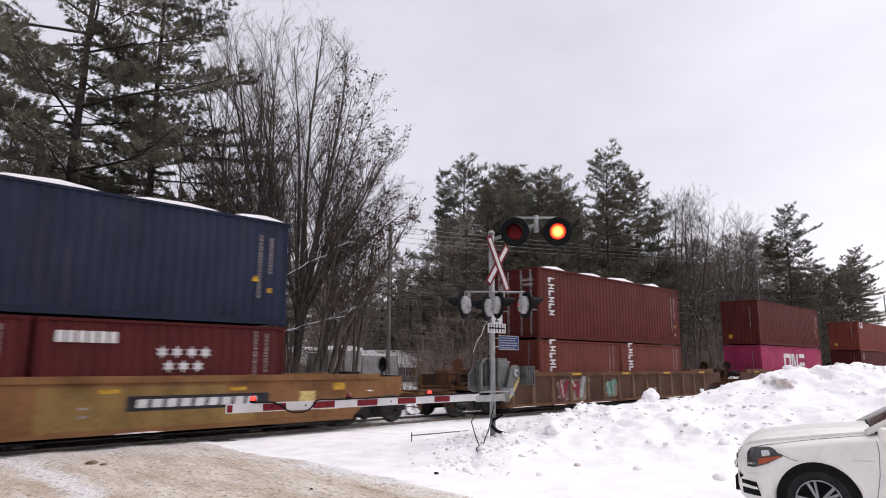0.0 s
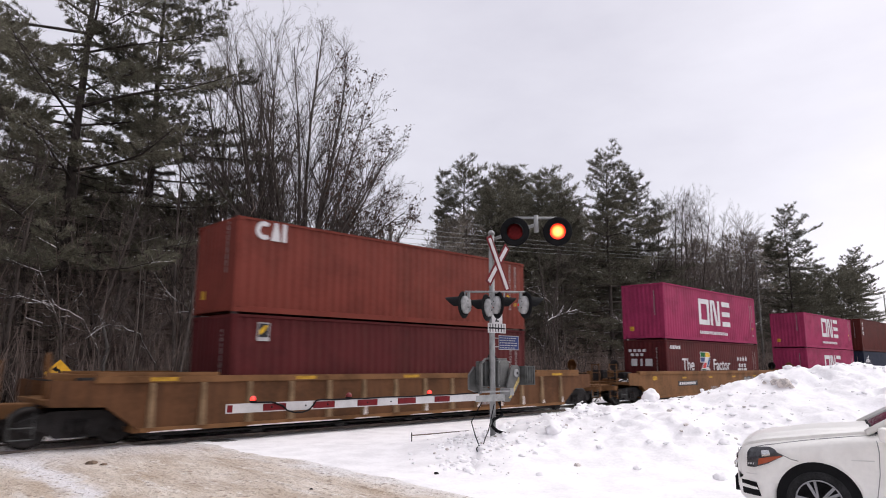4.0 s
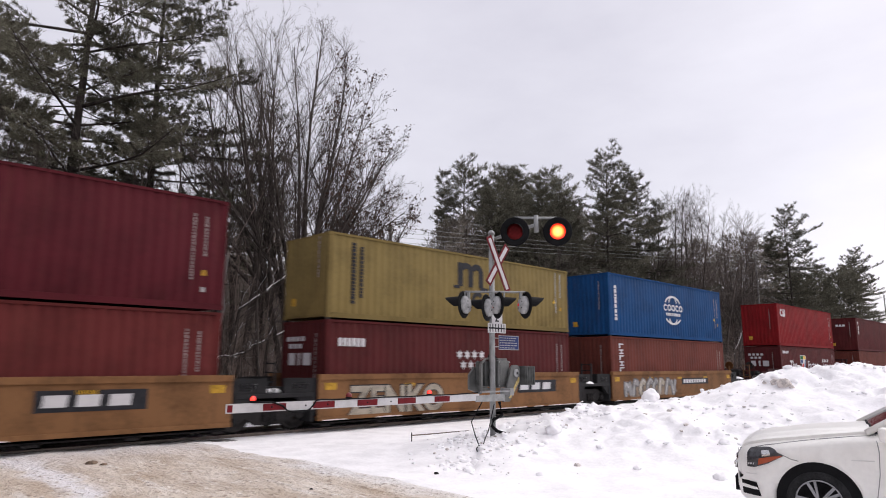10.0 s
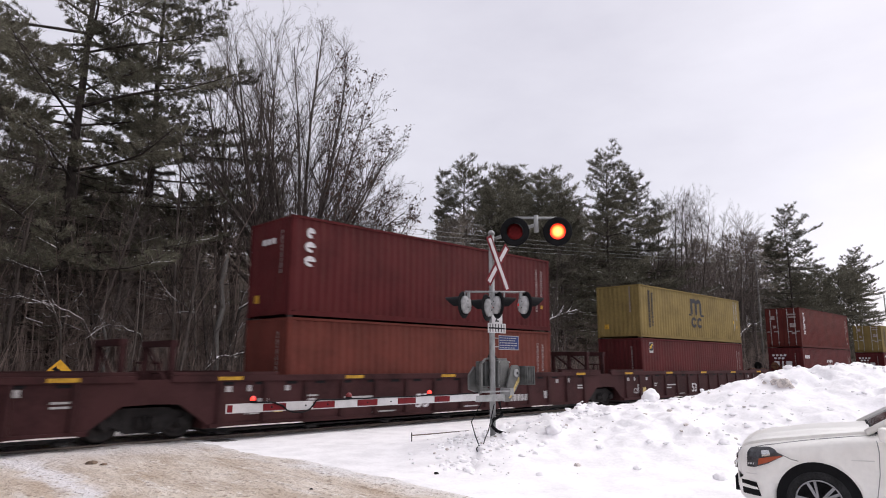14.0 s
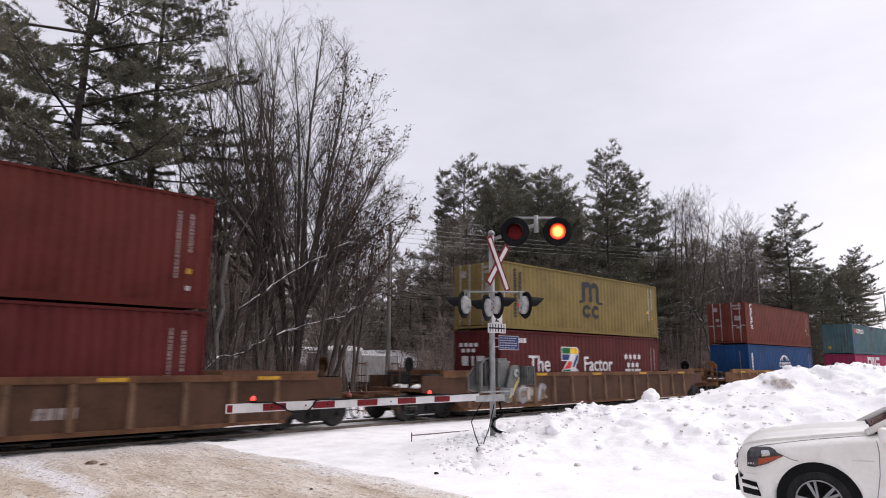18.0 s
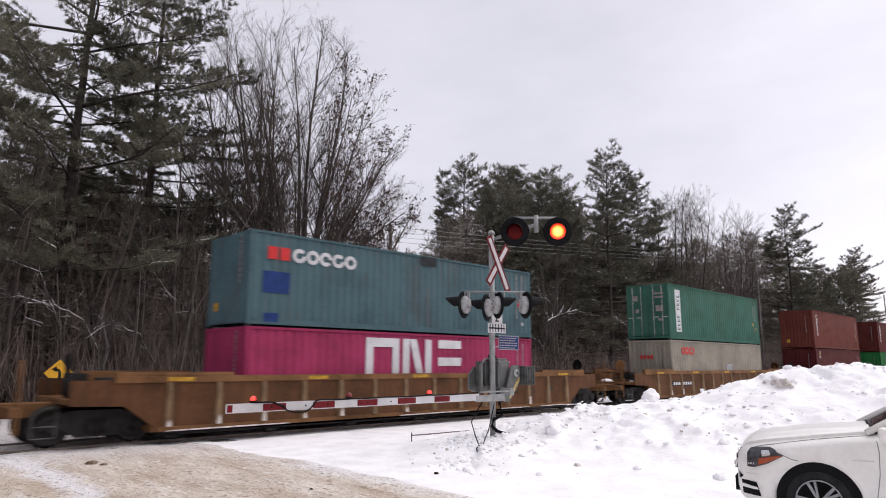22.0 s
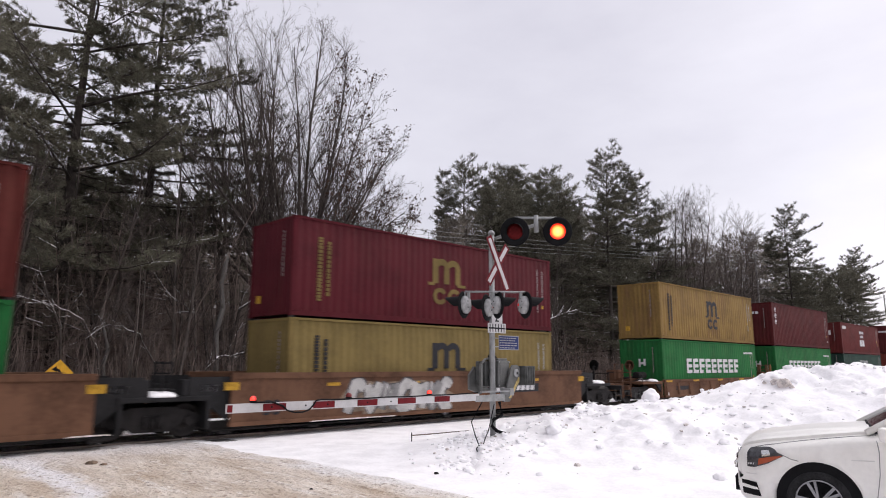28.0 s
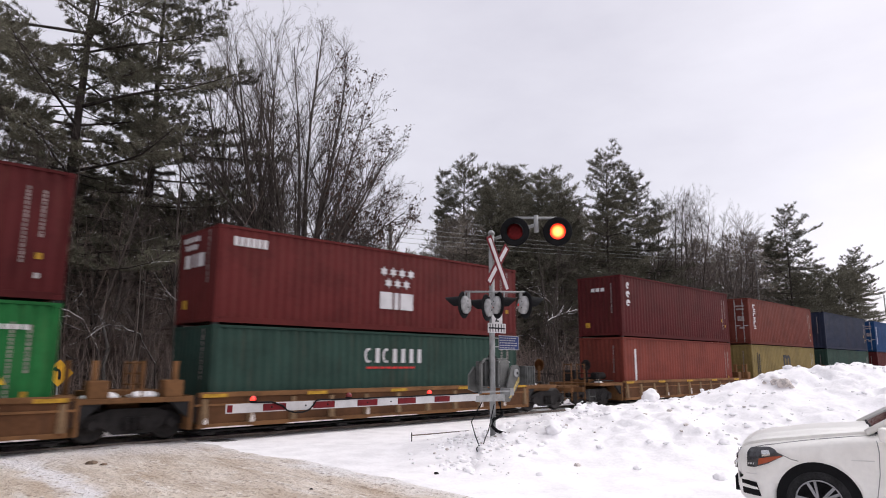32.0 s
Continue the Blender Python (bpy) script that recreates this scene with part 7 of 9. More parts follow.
def pine(seed, H, bare_to=0.3, spread=0.24, taper=0.6, gap=1.0, per=12, needle=1.0, twig=0.32, snow=0.05, tops=0, dead_ends=1.0, foliage="needles", snow_top=9.5):
    """A white pine: whorls of long limbs, each a flat plate of side twigs that end in needle tufts."""
    rng = random.Random(seed)
    nrng = np.random.RandomState(seed)
    segs, tufts = [], []
    q = Vector((0, 0, -0.2))
    pts = [q.copy()]
    n = 12
    for i in range(n):
        q = q + Vector((rng.gauss(0, 0.05), rng.gauss(0, 0.05), H / n))
        pts.append(q.copy())
        segs.append((*pts[-2], *q, 0.0118 * H * (1 - 0.93 * i / n), max(0.012, 0.0118 * H * (1 - 0.93 * (i + 1) / n))))

    def limb(c, a, ln, el, bare, r0):
        """One limb from c towards a, with plates of twigs on both sides."""
        m = 6
        p, path, heads = c.copy(), [c.copy()], []
        for k in range(m):
            el += 0.015 + (0.07 if k > 3 else 0.0)
            d = Vector((math.cos(a) * math.cos(el), math.sin(a) * math.cos(el), math.sin(el)))
            p = p + d * (ln / m)
            a += rng.gauss(0, 0.10)
            segs.append((*path[-1], *p, r0 * (1 - 0.85 * k / m) + 0.006, r0 * (1 - 0.85 * (k + 1) / m) + 0.005))
            path.append(p.copy())
            heads.append(d)
        if bare:
            for _ in range(int(ln * 2 * dead_ends)):
                v = rng.uniform(0.25, 1.0) * m * 0.999
                b = path[int(v)].lerp(path[int(v) + 1], v - int(v))
                e = b + Vector((rng.gauss(0, 0.4), rng.gauss(0, 0.4), rng.gauss(0.0, 0.25)))
                segs.append((*b, *e, 0.010, 0.005))
            return
        first = rng.uniform(0.18, 0.42)
        s_ = first * ln
        thin = rng.uniform(0.72, 1.0)
        while s_ < ln:
            v = min(s_ / ln * m, m - 1e-3)
            b, h = path[int(v)].lerp(path[int(v) + 1], v - int(v)), heads[int(v)]
            lat = Vector((-h.y, h.x, 0.0)).normalized()
            for sd in (-1, 1):
                if rng.random() > thin:
                    continue
                tl = (0.26 * ln * (1.12 - s_ / ln) + 0.28) * rng.uniform(0.55, 1.25)
                w = radians(rng.uniform(38, 62))
                td = (h * math.cos(w) + lat * sd * math.sin(w) + Vector((0, 0, rng.uniform(0.02, 0.30)))).normalized()
                e = b + td * tl
                segs.append((*b, *e, 0.010, 0.005))
                u = 0.30 * tl
                while u < tl:
                    tufts.append((b + td * u, (td + Vector((rng.gauss(0, 0.3), rng.gauss(0, 0.3), 0.25))).normalized()))
                    u += 0.21 * needle
                tufts.append((e, td))
            s_ += twig * rng.uniform(0.7, 1.3)
        tufts.append((path[-1], heads[-1]))

    ph = rng.random() * 6.28
    z = H * bare_to * 0.5
    while z < H * 0.985:
        u = z / H
        f = u * n
        j = min(int(f), n - 1)
        c = pts[j].lerp(pts[j + 1], f - j)
        k = rng.randint(3, 5)
        a0 = rng.random() * 6.28
        reach = H * spread * max(0.05, 1.03 - max(0, u - 0.42) / 0.58) ** taper
        for i in range(k):
            if rng.random() < 0.16:
                continue
            a = a0 + 6.28 * i / k + rng.gauss(0, 0.25)
            ln = max(0.5, reach * rng.uniform(0.5, 1.15) * (1 + 0.28 * math.sin(a + ph + u * 5) + 0.18 * math.sin(3 * a + 9 * u)))
            el = rng.uniform(-0.12, 0.12) + 0.75 * max(0, u - 0.62) / 0.38
            limb(c, a, ln * (0.75 if u < bare_to else 1.0), el, u < bare_to, 0.0088 * ln)
        z += rng.uniform(0.34, 0.72) * (0.7 if u > 0.8 else 1.0) * H / 17 * gap
    for k in range(tops):
        u = rng.uniform(0.62, 0.8)
        c = pts[int(u * n)]
        a = rng.random() * 6.28
        p, d = c.copy(), Vector((math.cos(a) * 0.75, math.sin(a) * 0.75, 0.6)).normalized()
        for i in range(6):
            p2 = p + d * (H * 0.036)
            d = (d + Vector((0, 0, 0.35))).normalized()
            segs.append((*p, *p2, 0.055 * (1 - i / 7), 0.055 * (1 - (i + 1) / 7)))
            p = p2
            if i > 0:
                for w in range(4):
                    limb(p, rng.random() * 6.28, H * (0.085 - 0.010 * i) * rng.uniform(0.7, 1.2), 0.15 + 0.12 * i, False, 0.02)
    t = holder("pine_tree")
    V, F = tubes_np([q for q in segs if q[6] > 0.05], 8)
    piece("trunk", fast_mesh("trunk", V, F, True), M["pine_bark"], t)
    V, F = tubes_np([q for q in segs if (0.0102 if foliage == "hazed_needles" else 0.0) < q[6] <= 0.05], 3)
    piece("limb_work", fast_mesh("limb_work", V, F), M["pine_bark"], t)
    T = np.array([[*a, *b] for a, b in tufts])
    m = len(T)
    dirs = nrng.normal(size=(m, per, 3))
    dirs = dirs / np.linalg.norm(dirs, axis=2, keepdims=True) * 0.85 + T[:, None, 3:6]
    dirs /= np.linalg.norm(dirs, axis=2, keepdims=True)
    ln = nrng.uniform(0.10, 0.21, size=(m, per, 1)) * needle
    c = T[:, None, 0:3] + nrng.normal(size=(m, per, 3)) * 0.035 * needle
    side = np.cross(dirs, nrng.normal(size=(m, per, 3)))
    side /= np.linalg.norm(side, axis=2, keepdims=True)
    V = np.stack([c - side * 0.0125 * needle, c + side * 0.0125 * needle, c + dirs * ln], 2).reshape(-1, 3)
    piece("crown", fast_mesh("crown", V, np.arange(len(V)).reshape(-1, 3)), M[foliage], t)
    sn = snow_on([q for q in segs if q[6] < 0.06 and q[2] < snow_top], rng, 0.009, snow)
    if sn:
        V, F = tubes_np(sn, 4)
        piece("branch_snow", fast_mesh("branch_snow", V, F), M["snow"], t, "snow lying along the limbs")
    return tagged(t, "tall dark green white pine with snow on limbs", "pine tree", "trees behind the track")


def put(t, x, y, rz=0.0, s=1.0):
    t.location, t.rotation_euler, t.scale = (x, y, gz(x, y) - 0.05), (0, 0, radians(rz)), (s, s, s)
    return t


def again(t, x, y, rz, s):
    o = copy_thing(t, Matrix.Identity(4))
    return put(o, x, y, rz, s)


# the large trees that stand out
P1 = put(pine(11, 25.5, 0.20, 0.255, 0.55, 0.72, 24, 1.15, 0.26, 0.06), 7.3, 13.2)
P2 = put(pine(12, 24.0, 0.30, 0.20, 0.60, 0.76, 22, 1.15, 0.26, 0.06), 10.9, 14.2, 40)
P3 = put(pine(13, 20.0, 0.16, 0.25, 0.45, 1.0, 13, 1.6, 0.40, 0.12, 4), 46.5, 11.0, 0, 0.97)
P4 = put(pine(14, 17.0, 0.16, 0.24, 0.5, 1.0, 8, 1.9, 0.44, 0.10, 4), 37.0, 15.5, 90, 0.92)
P5 = put(pine(17, 17.0, 0.24, 0.15, 0.6, 1.6, 9, 1.15, 0.36, 0.10), 16.6, 13.6, 30)
B1 = put(fan_tree(21, 20.6, 30, 7.5, 8.6, (-0.9, 0.6), (0.86, -0.5, 1.2)), 17.1, 11.2)
B5 = put(fan_tree(26, 20.6, 8, 3.0, 13.0, (0.3, 0.0)), 14.9, 12.9)
B6 = put(fan_tree(27, 12.6, 5, 3.0, 6.0, (2.8, -0.8), (1.0, 0.0, -9.0)), 18.9, 10.9)
B4 = put(bare_tree(28, 12.0, 1.0, 3, 0.10, 0.22, True, 1.3), 20.6, 10.8)
B2 = put(bare_tree(22, 15.5, 1.05, 2, 0.15, 0.14, False, 1.2), 58.0, 13.6, 60, 1.22)
B3 = put(bare_tree(23, 13.0, 0.75, 2, 0.42, 0.14), 11.0, 10.0, 10)
PL = put(pine(15, 16.0, 0.10, 0.24, 0.6, 1.25, 5, 2.7, 0.80, 0.0, foliage="hazed_needles"), 60, 22)
BL = put(bare_tree(24, 14.0, 0.7, 1, 0.38), 5.0, 17.5)
YB = put(bare_tree(25, 8.0, 0.7, 2, 0.5), 9.0, 9.2)
for x, y, rz_, s in ((5.6, 11.8, 20, 0.68), (8.2, 12.0, 130, 0.58), (12.6, 12.2, 250, 0.55)):
    again(P5, x, y, rz_, s)
rng = random.Random(77)
for x, y, s in ((2.4, 15.0, 0.84), (-2.5, 14.5, 0.78)):
    again(P2, x, y, rng.uniform(0, 360), s)
for x, y, s in ((40.0, 16.0, 0.93), (44.0, 19.5, 1.14), (47.0, 22.0, 1.2), (43.5, 25.0, 1.24), (42.5, 13.0, 0.82), (45.0, 15.0, 0.9), (49.0, 17.5, 1.0), (51.5, 21.0, 1.24), (46.8, 16.2, 1.06), (57.0, 17.0, 0.95), (54.0, 13.5, 0.8), (96, 13.5, 0.93), (63, 14.5, 0.8), (112, 13, 0.8), (99, 10.4, 0.86), (104, 11.6, 0.95), (93, 11.2, 0.80), (108, 10.4, 0.92), (115, 10.6, 1.0)):
    again(P4, x, y, rng.uniform(0, 360), s)
for x, y, s in ((54.5, 12.8, 0.97), (131, 14, 1.02)):
    again(P3, x, y, rng.uniform(0, 360), s)
for x, y, s in ((88.0, 10.5, 1.08), (121.0, 11.0, 1.02)):
    again(P3, x, y, rng.uniform(0, 360), s)
for x, y, s in ((60.0, 12.5, 1.22), (62.5, 13.5, 1.3), (65.0, 12.5, 1.3), (68.0, 14.0, 1.36), (71.0, 12.5, 1.3), (76, 12.5, 1.25), (79, 14, 1.3), (82, 13, 1.2), (24.5, 17.5, 0.8), (103, 12.5, 1.0), (109, 13.5, 0.95), (117, 12.5, 0.9)):
    again(B2, x, y, rng.uniform(0, 360), s)
for x, y, s in ((15.2, 10.4, 0.8), (20.3, 11.2, 0.75), (7.2, 10.6, 0.9), (4.0, 10.8, 0.85), (29.5, 11.5, 0.7), (38.0, 10.5, 0.8), (56, 10, 0.85), (1.5, 11.5, 0.8)):
    again(B3, x, y, rng.uniform(0, 360), s)
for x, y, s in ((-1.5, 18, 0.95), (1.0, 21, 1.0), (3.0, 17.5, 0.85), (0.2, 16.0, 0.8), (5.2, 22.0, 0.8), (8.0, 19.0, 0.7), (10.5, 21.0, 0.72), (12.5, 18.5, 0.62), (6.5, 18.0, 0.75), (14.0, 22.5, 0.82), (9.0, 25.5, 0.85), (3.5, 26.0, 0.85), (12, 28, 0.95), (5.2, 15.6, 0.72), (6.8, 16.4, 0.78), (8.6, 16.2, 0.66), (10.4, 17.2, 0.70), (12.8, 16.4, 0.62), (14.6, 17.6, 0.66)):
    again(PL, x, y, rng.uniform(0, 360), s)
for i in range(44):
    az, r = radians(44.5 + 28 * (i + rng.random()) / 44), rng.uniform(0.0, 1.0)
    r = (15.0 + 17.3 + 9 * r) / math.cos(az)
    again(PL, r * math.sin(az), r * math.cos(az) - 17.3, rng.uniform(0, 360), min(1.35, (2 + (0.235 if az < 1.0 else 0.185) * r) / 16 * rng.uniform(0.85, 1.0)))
# woods that close the view behind the shed
wr = random.Random(78)
for i in range(14):
    az, r = radians(36.0 + 8.5 * (i + wr.random()) / 14), wr.uniform(64, 78)
    again(PL if i % 3 else B2, r * math.sin(az), r * math.cos(az) - 17.3, wr.uniform(0, 360), (2.0 + r * wr.uniform(0.125, 0.185)) / 16)
for i in range(40):
    x = rng.uniform(-6, 20) if i < 20 else rng.uniform(28, 110)
    again(YB if i % 2 else BL, x, rng.uniform(8.6, 12.0) + max(0, x - 60) * 0.03, rng.uniform(0, 360), rng.uniform(0.45, 0.85))
for i in range(190):
    x = rng.uniform(-25, 150)
    y = rng.uniform(14.5, 48) + max(0, x - 60) * 0.05
    az = math.degrees(math.atan2(x, y + 17.3))
    if 27.5 < az < 42.0 and y < 45 and rng.random() < 0.88:
        continue
    if i < 40:
        x = rng.uniform(-12, 18)
        y = rng.uniform(17, 36)
    again(((PL, BL, PL) if i >= 40 else (BL, PL, BL))[i % 3], x, y, rng.uniform(0, 360), rng.uniform(0.7, 1.1) if x > 22 else rng.uniform(0.6, 0.9))

# leaning saplings that carry long strips of snow
def leaning_tree(pts, r, seed):
    rg = random.Random(seed)
    segs = []
    P = [Vector(p) for p in pts]
    fine = []
    for a, b in zip(P, P[1:]):
        for k in range(4):
            fine.append(a.lerp(b, k / 4) + Vector((rg.gauss(0, 0.02), rg.gauss(0, 0.05), rg.gauss(0, 0.03))))
    fine.append(P[-1])
    m = len(fine) - 1
    for i in range(m):
        segs.append((*fine[i], *fine[i + 1], r * (1 - 0.75 * i / m), r * (1 - 0.75 * (i + 1) / m)))
    main = list(segs)
    for i in range(3, m):
        for _ in range(2):
            d = (fine[i] - fine[i - 1]).normalized()
            cd = (d + Vector((rg.gauss(0, 0.5), rg.gauss(0, 0.5), rg.gauss(0.2, 0.4)))).normalized()
            q = fine[i]
            rr = r * 0.28
            for k in range(4):
                q2 = q + cd * rg.uniform(0.2, 0.45)
                segs.append((*q, *q2, rr, rr * 0.7))
                cd = (cd + Vector((rg.gauss(0, 0.15), rg.gauss(0, 0.15), rg.gauss(0.03, 0.12)))).normalized()
                q, rr = q2, rr * 0.7
    base = fine[0].copy()
    base.z = 0
    t = holder("leaning_tree", base)
    sh = lambda L: [(s_[0] - base.x, s_[1] - base.y, *[s_[2]], s_[3] - base.x, s_[4] - base.y, *s_[5:]) for s_ in L]
    V, F = tubes_np(sh(segs), 6)
    piece("trunk", fast_mesh("trunk", V, F, True), M["bark"], t)
    V, F = tubes_np(sh([(s_[0], s_[1], s_[2] + s_[6] * 0.7, s_[3], s_[4], s_[5] + s_[7] * 0.7, s_[6] * 0.75, s_[7] * 0.75) for s_ in main if rg.random() < 0.85] + [(s_[0], s_[1], s_[2] + s_[6], s_[3], s_[4], s_[5] + s_[7], s_[6] * 0.8, s_[7] * 0.8) for s_ in segs[m:] if rg.random() < 0.35]), 5)
    piece("branch_snow", fast_mesh("branch_snow", V, F, True), M["snow"], t, "snow lying along the bent limb")
    return tagged(t, "bent young tree bowed under a line of snow", "tree", "trees behind the track")


leaning_tree([(12.7, 9.7, -0.1), (13.0, 9.4, 2.2), (13.33, 9.2, 4.3), (14.51, 9.2, 5.21), (15.91, 9.2, 6.26), (17.6, 9.2, 7.27), (19.8, 9.3, 8.57)], 0.075, 1)
leaning_tree([(11.6, 9.6, -0.1), (12.0, 9.3, 1.6), (12.5, 9.2, 2.24), (13.59, 9.2, 2.43), (14.63, 9.2, 3.06), (16.65, 9.2, 3.78), (18.89, 9.2, 4.30), (20.4, 9.3, 5.4)], 0.06, 2)
leaning_tree([(11.9, 10.0, -0.1), (11.6, 9.5, 2.2), (11.34, 9.2, 4.02), (10.6, 9.2, 4.43), (10.0, 9.2, 4.85)], 0.05, 3)
leaning_tree([(8.2, 9.8, -0.1), (7.9, 9.6, 2.4), (7.2, 9.5, 3.6), (6.2, 9.4, 4.0), (5.0, 9.4, 4.3)], 0.05, 4)
leaning_tree([(47.0, 8.8, -0.1), (46.5, 8.6, 2.2), (45.2, 8.4, 4.0), (43.5, 8.3, 5.2), (42.2, 8.3, 5.6)], 0.07, 5)
leaning_tree([(27.0, 8.8, -0.1), (27.6, 8.7, 2.6), (28.9, 8.6, 4.6), (30.6, 8.5, 5.4), (32.4, 8.5, 5.5)], 0.06, 6)
def snag(x, y, h, r):
    """A dead trunk, broken off at the top, with a few stubs."""
    rg = random.Random(int(x * 10))
    t = holder("dead_trunk", (x, y, gz(x, y) - 0.1))
    pts = [Vector((rg.gauss(0, 0.03) * k, rg.gauss(0, 0.03) * k, h * k / 6)) for k in range(7)]
    segs = [(*a, *b, r * (1 - 0.06 * k), r * (1 - 0.06 * (k + 1))) for k, (a, b) in enumerate(zip(pts, pts[1:]))]
    segs += [(*pts[6], *(pts[6] + Vector((0.05, 0.02, 0.35))), r * 0.5, 0.01), (*pts[6], *(pts[6] + Vector((-0.06, 0.0, 0.16))), r * 0.45, 0.015)]
    V, F = tubes_np(segs, 9)
    piece("trunk", fast_mesh("trunk", V, F, True), M["wood_pole"], t)
    stubs = []
    for k in range(7):
        p, a = pts[2 + k % 4], rg.random() * 6.28
        stubs.append((*p, *(p + Vector((math.cos(a) * 0.5, math.sin(a) * 0.5, rg.uniform(-0.1, 0.3)))), 0.025, 0.01))
    V, F = tubes_np(stubs, 4)
    piece("stubs", fast_mesh("stubs", V, F), M["bark"], t)["kind"] = "stuff"
    return tagged(t, "pale dead trunk broken off at its top", "tree", "trees behind the track")


snag(12.5, 9.5, 6.4, 0.14)
snag(8.2, 9.9, 3.6, 0.09)
leaning_tree([(34.7, 8.9, -0.1), (34.5, 8.8, 3.0), (34.8, 8.6, 4.85), (36.2, 8.5, 5.35), (37.9, 8.5, 5.75)], 0.075, 7)
leaning_tree([(36.9, 9.2, -0.1), (36.3, 9.0, 3.4), (35.6, 8.9, 5.9), (34.4, 8.8, 6.5), (33.0, 8.8, 6.7)], 0.06, 8)
leaning_tree([(6.9, 9.6, -0.1), (6.5, 9.4, 3.2), (5.6, 9.3, 5.2), (4.4, 9.2, 5.5), (3.0, 9.2, 5.5)], 0.05, 9)
leaning_tree([(10.2, 9.7, -0.1), (10.0, 9.5, 1.9), (9.2, 9.3, 3.1), (8.3, 9.2, 3.4), (7.4, 9.2, 3.3)], 0.04, 10)
leaning_tree([(60.0, 8.8, -0.1), (59.0, 8.6, 3.2), (57.5, 8.4, 5.5), (55.5, 8.3, 6.8), (53.5, 8.3, 7.3)], 0.085, 11)
leaning_tree([(64.0, 8.8, -0.1), (64.5, 8.6, 3.0), (66.0, 8.4, 5.0), (68.0, 8.3, 6.0), (70.0, 8.3, 6.3)], 0.085, 12)
# a thicket of young bare stems with fine side twigs, uncountable
def thicket(name, seed, count, area, tall, gap_keep):
    g = np.random.RandomState(seed)
    x, y = g.uniform(area[0], area[1], count), area[2] + (area[3] - area[2]) * g.uniform(0, 1, count)
    az = np.degrees(np.arctan2(x, y + 17.3))
    keep_ = (az < 29.0) | (az > 42.5) | (g.uniform(0, 1, count) < gap_keep)
    x, y = x[keep_], y[keep_]
    m = len(x)
    h, a, l = g.uniform(tall[0], tall[1], m), g.uniform(0, 6.283, m), g.uniform(0.0, 0.50, m)
    z = ground_z(x, y)
    rows = []
    P = [np.stack([x, y, z - 0.1], 1)]
    for k in range(3):
        f = (k + 1) / 3
        P.append(np.stack([x + np.cos(a) * l * h * f ** 1.5 + g.normal(0, 0.16, m), y + np.sin(a) * l * h * f ** 1.5 + g.normal(0, 0.16, m), z + h * f], 1))
        r0, r1 = 0.0024 * h * (1 - k / 3.4) + 0.004, 0.0024 * h * (1 - (k + 1) / 3.4) + 0.004
        rows.append(np.column_stack([P[-2], P[-1], r0, r1]))
    for k in range(24):
        u = g.uniform(0.25, 2.95, m)
        i = u.astype(int)
        B = np.choose(i[:, None], [P[0], P[1], P[2]]) * (1 - (u - i))[:, None] + np.choose(i[:, None], [P[1], P[2], P[3]]) * (u - i)[:, None]
        ta, tl = g.uniform(0, 6.283, m), h * g.uniform(0.10, 0.34, m) * (1.25 - u / 3.2)
        E_ = B + np.stack([np.cos(ta) * 0.8, np.sin(ta) * 0.8, g.uniform(-0.25, 0.75, m)], 1) * tl[:, None]
        rows.append(np.column_stack([B, E_, np.full(m, 0.0065), np.full(m, 0.004)]))
        E2 = B + (E_ - B) * 0.5
        rows.append(np.column_stack([E2, E2 + np.stack([np.cos(ta + 0.9), np.sin(ta + 0.9), g.uniform(0.1, 0.8, m)], 1) * (tl * 0.45)[:, None], np.full(m, 0.005), np.full(m, 0.003)]))
    V, F = tubes_np(np.concatenate(rows), 3)
    tagged(piece(name, fast_mesh(name, V, F), M["brush"], None), "thicket of bare young stems at the forest edge", "undergrowth", kind="stuff")


thicket("young_growth", 42, 700, (-8, 21, 9.6, 15.5), (3.0, 9.0), 0.25)
thicket("young_growth_far", 43, 500, (24, 120, 8.8, 15), (2.5, 6.5), 0.3)
# undergrowth of thin stems, uncountable
nb = np.random.RandomState(41)
n = 6000
bx, by = nb.uniform(-9, 75, n), 8.8 + 17 * nb.uniform(0, 1, n) ** 1.6
keep = (np.degrees(np.arctan2(bx, by + 17.3)) < 33.0) | (np.degrees(np.arctan2(bx, by + 17.3)) > 42.0) | (nb.uniform(0, 1, n) < 0.25)
bx, by = bx[keep], by[keep]
n = len(bx)
bh, ba, bl = nb.uniform(0.8, 3.4, n), nb.uniform(0, 6.283, n), nb.uniform(0.0, 0.35, n)
z0 = ground_z(bx, by)
mx, my = bx + np.cos(ba) * bl * bh * 0.35, by + np.sin(ba) * bl * bh * 0.35
ex, ey = bx + np.cos(ba) * bl * bh, by + np.sin(ba) * bl * bh
ca = ba + nb.normal(0, 1.2, n)
w_ = np.full(n, 0.009)
stems_ = np.concatenate([np.stack([bx, by, z0 - 0.05, mx, my, z0 + bh * 0.5, w_ * 1.3, w_], 1), np.stack([mx, my, z0 + bh * 0.5, ex, ey, z0 + bh * 0.96, w_, w_ * 0.6], 1),
                         np.stack([mx, my, z0 + bh * 0.5, mx + np.cos(ca) * 0.5 * bh * 0.5, my + np.sin(ca) * 0.5 * bh * 0.5, z0 + bh * 0.78, w_ * 0.9, w_ * 0.5], 1)])
V, F = tubes_np(stems_, 3)
tagged(piece("undergrowth", fast_mesh("undergrowth", V, F), M["brush"], None), "thicket of bare brown stems in the snow", "undergrowth", kind="stuff")
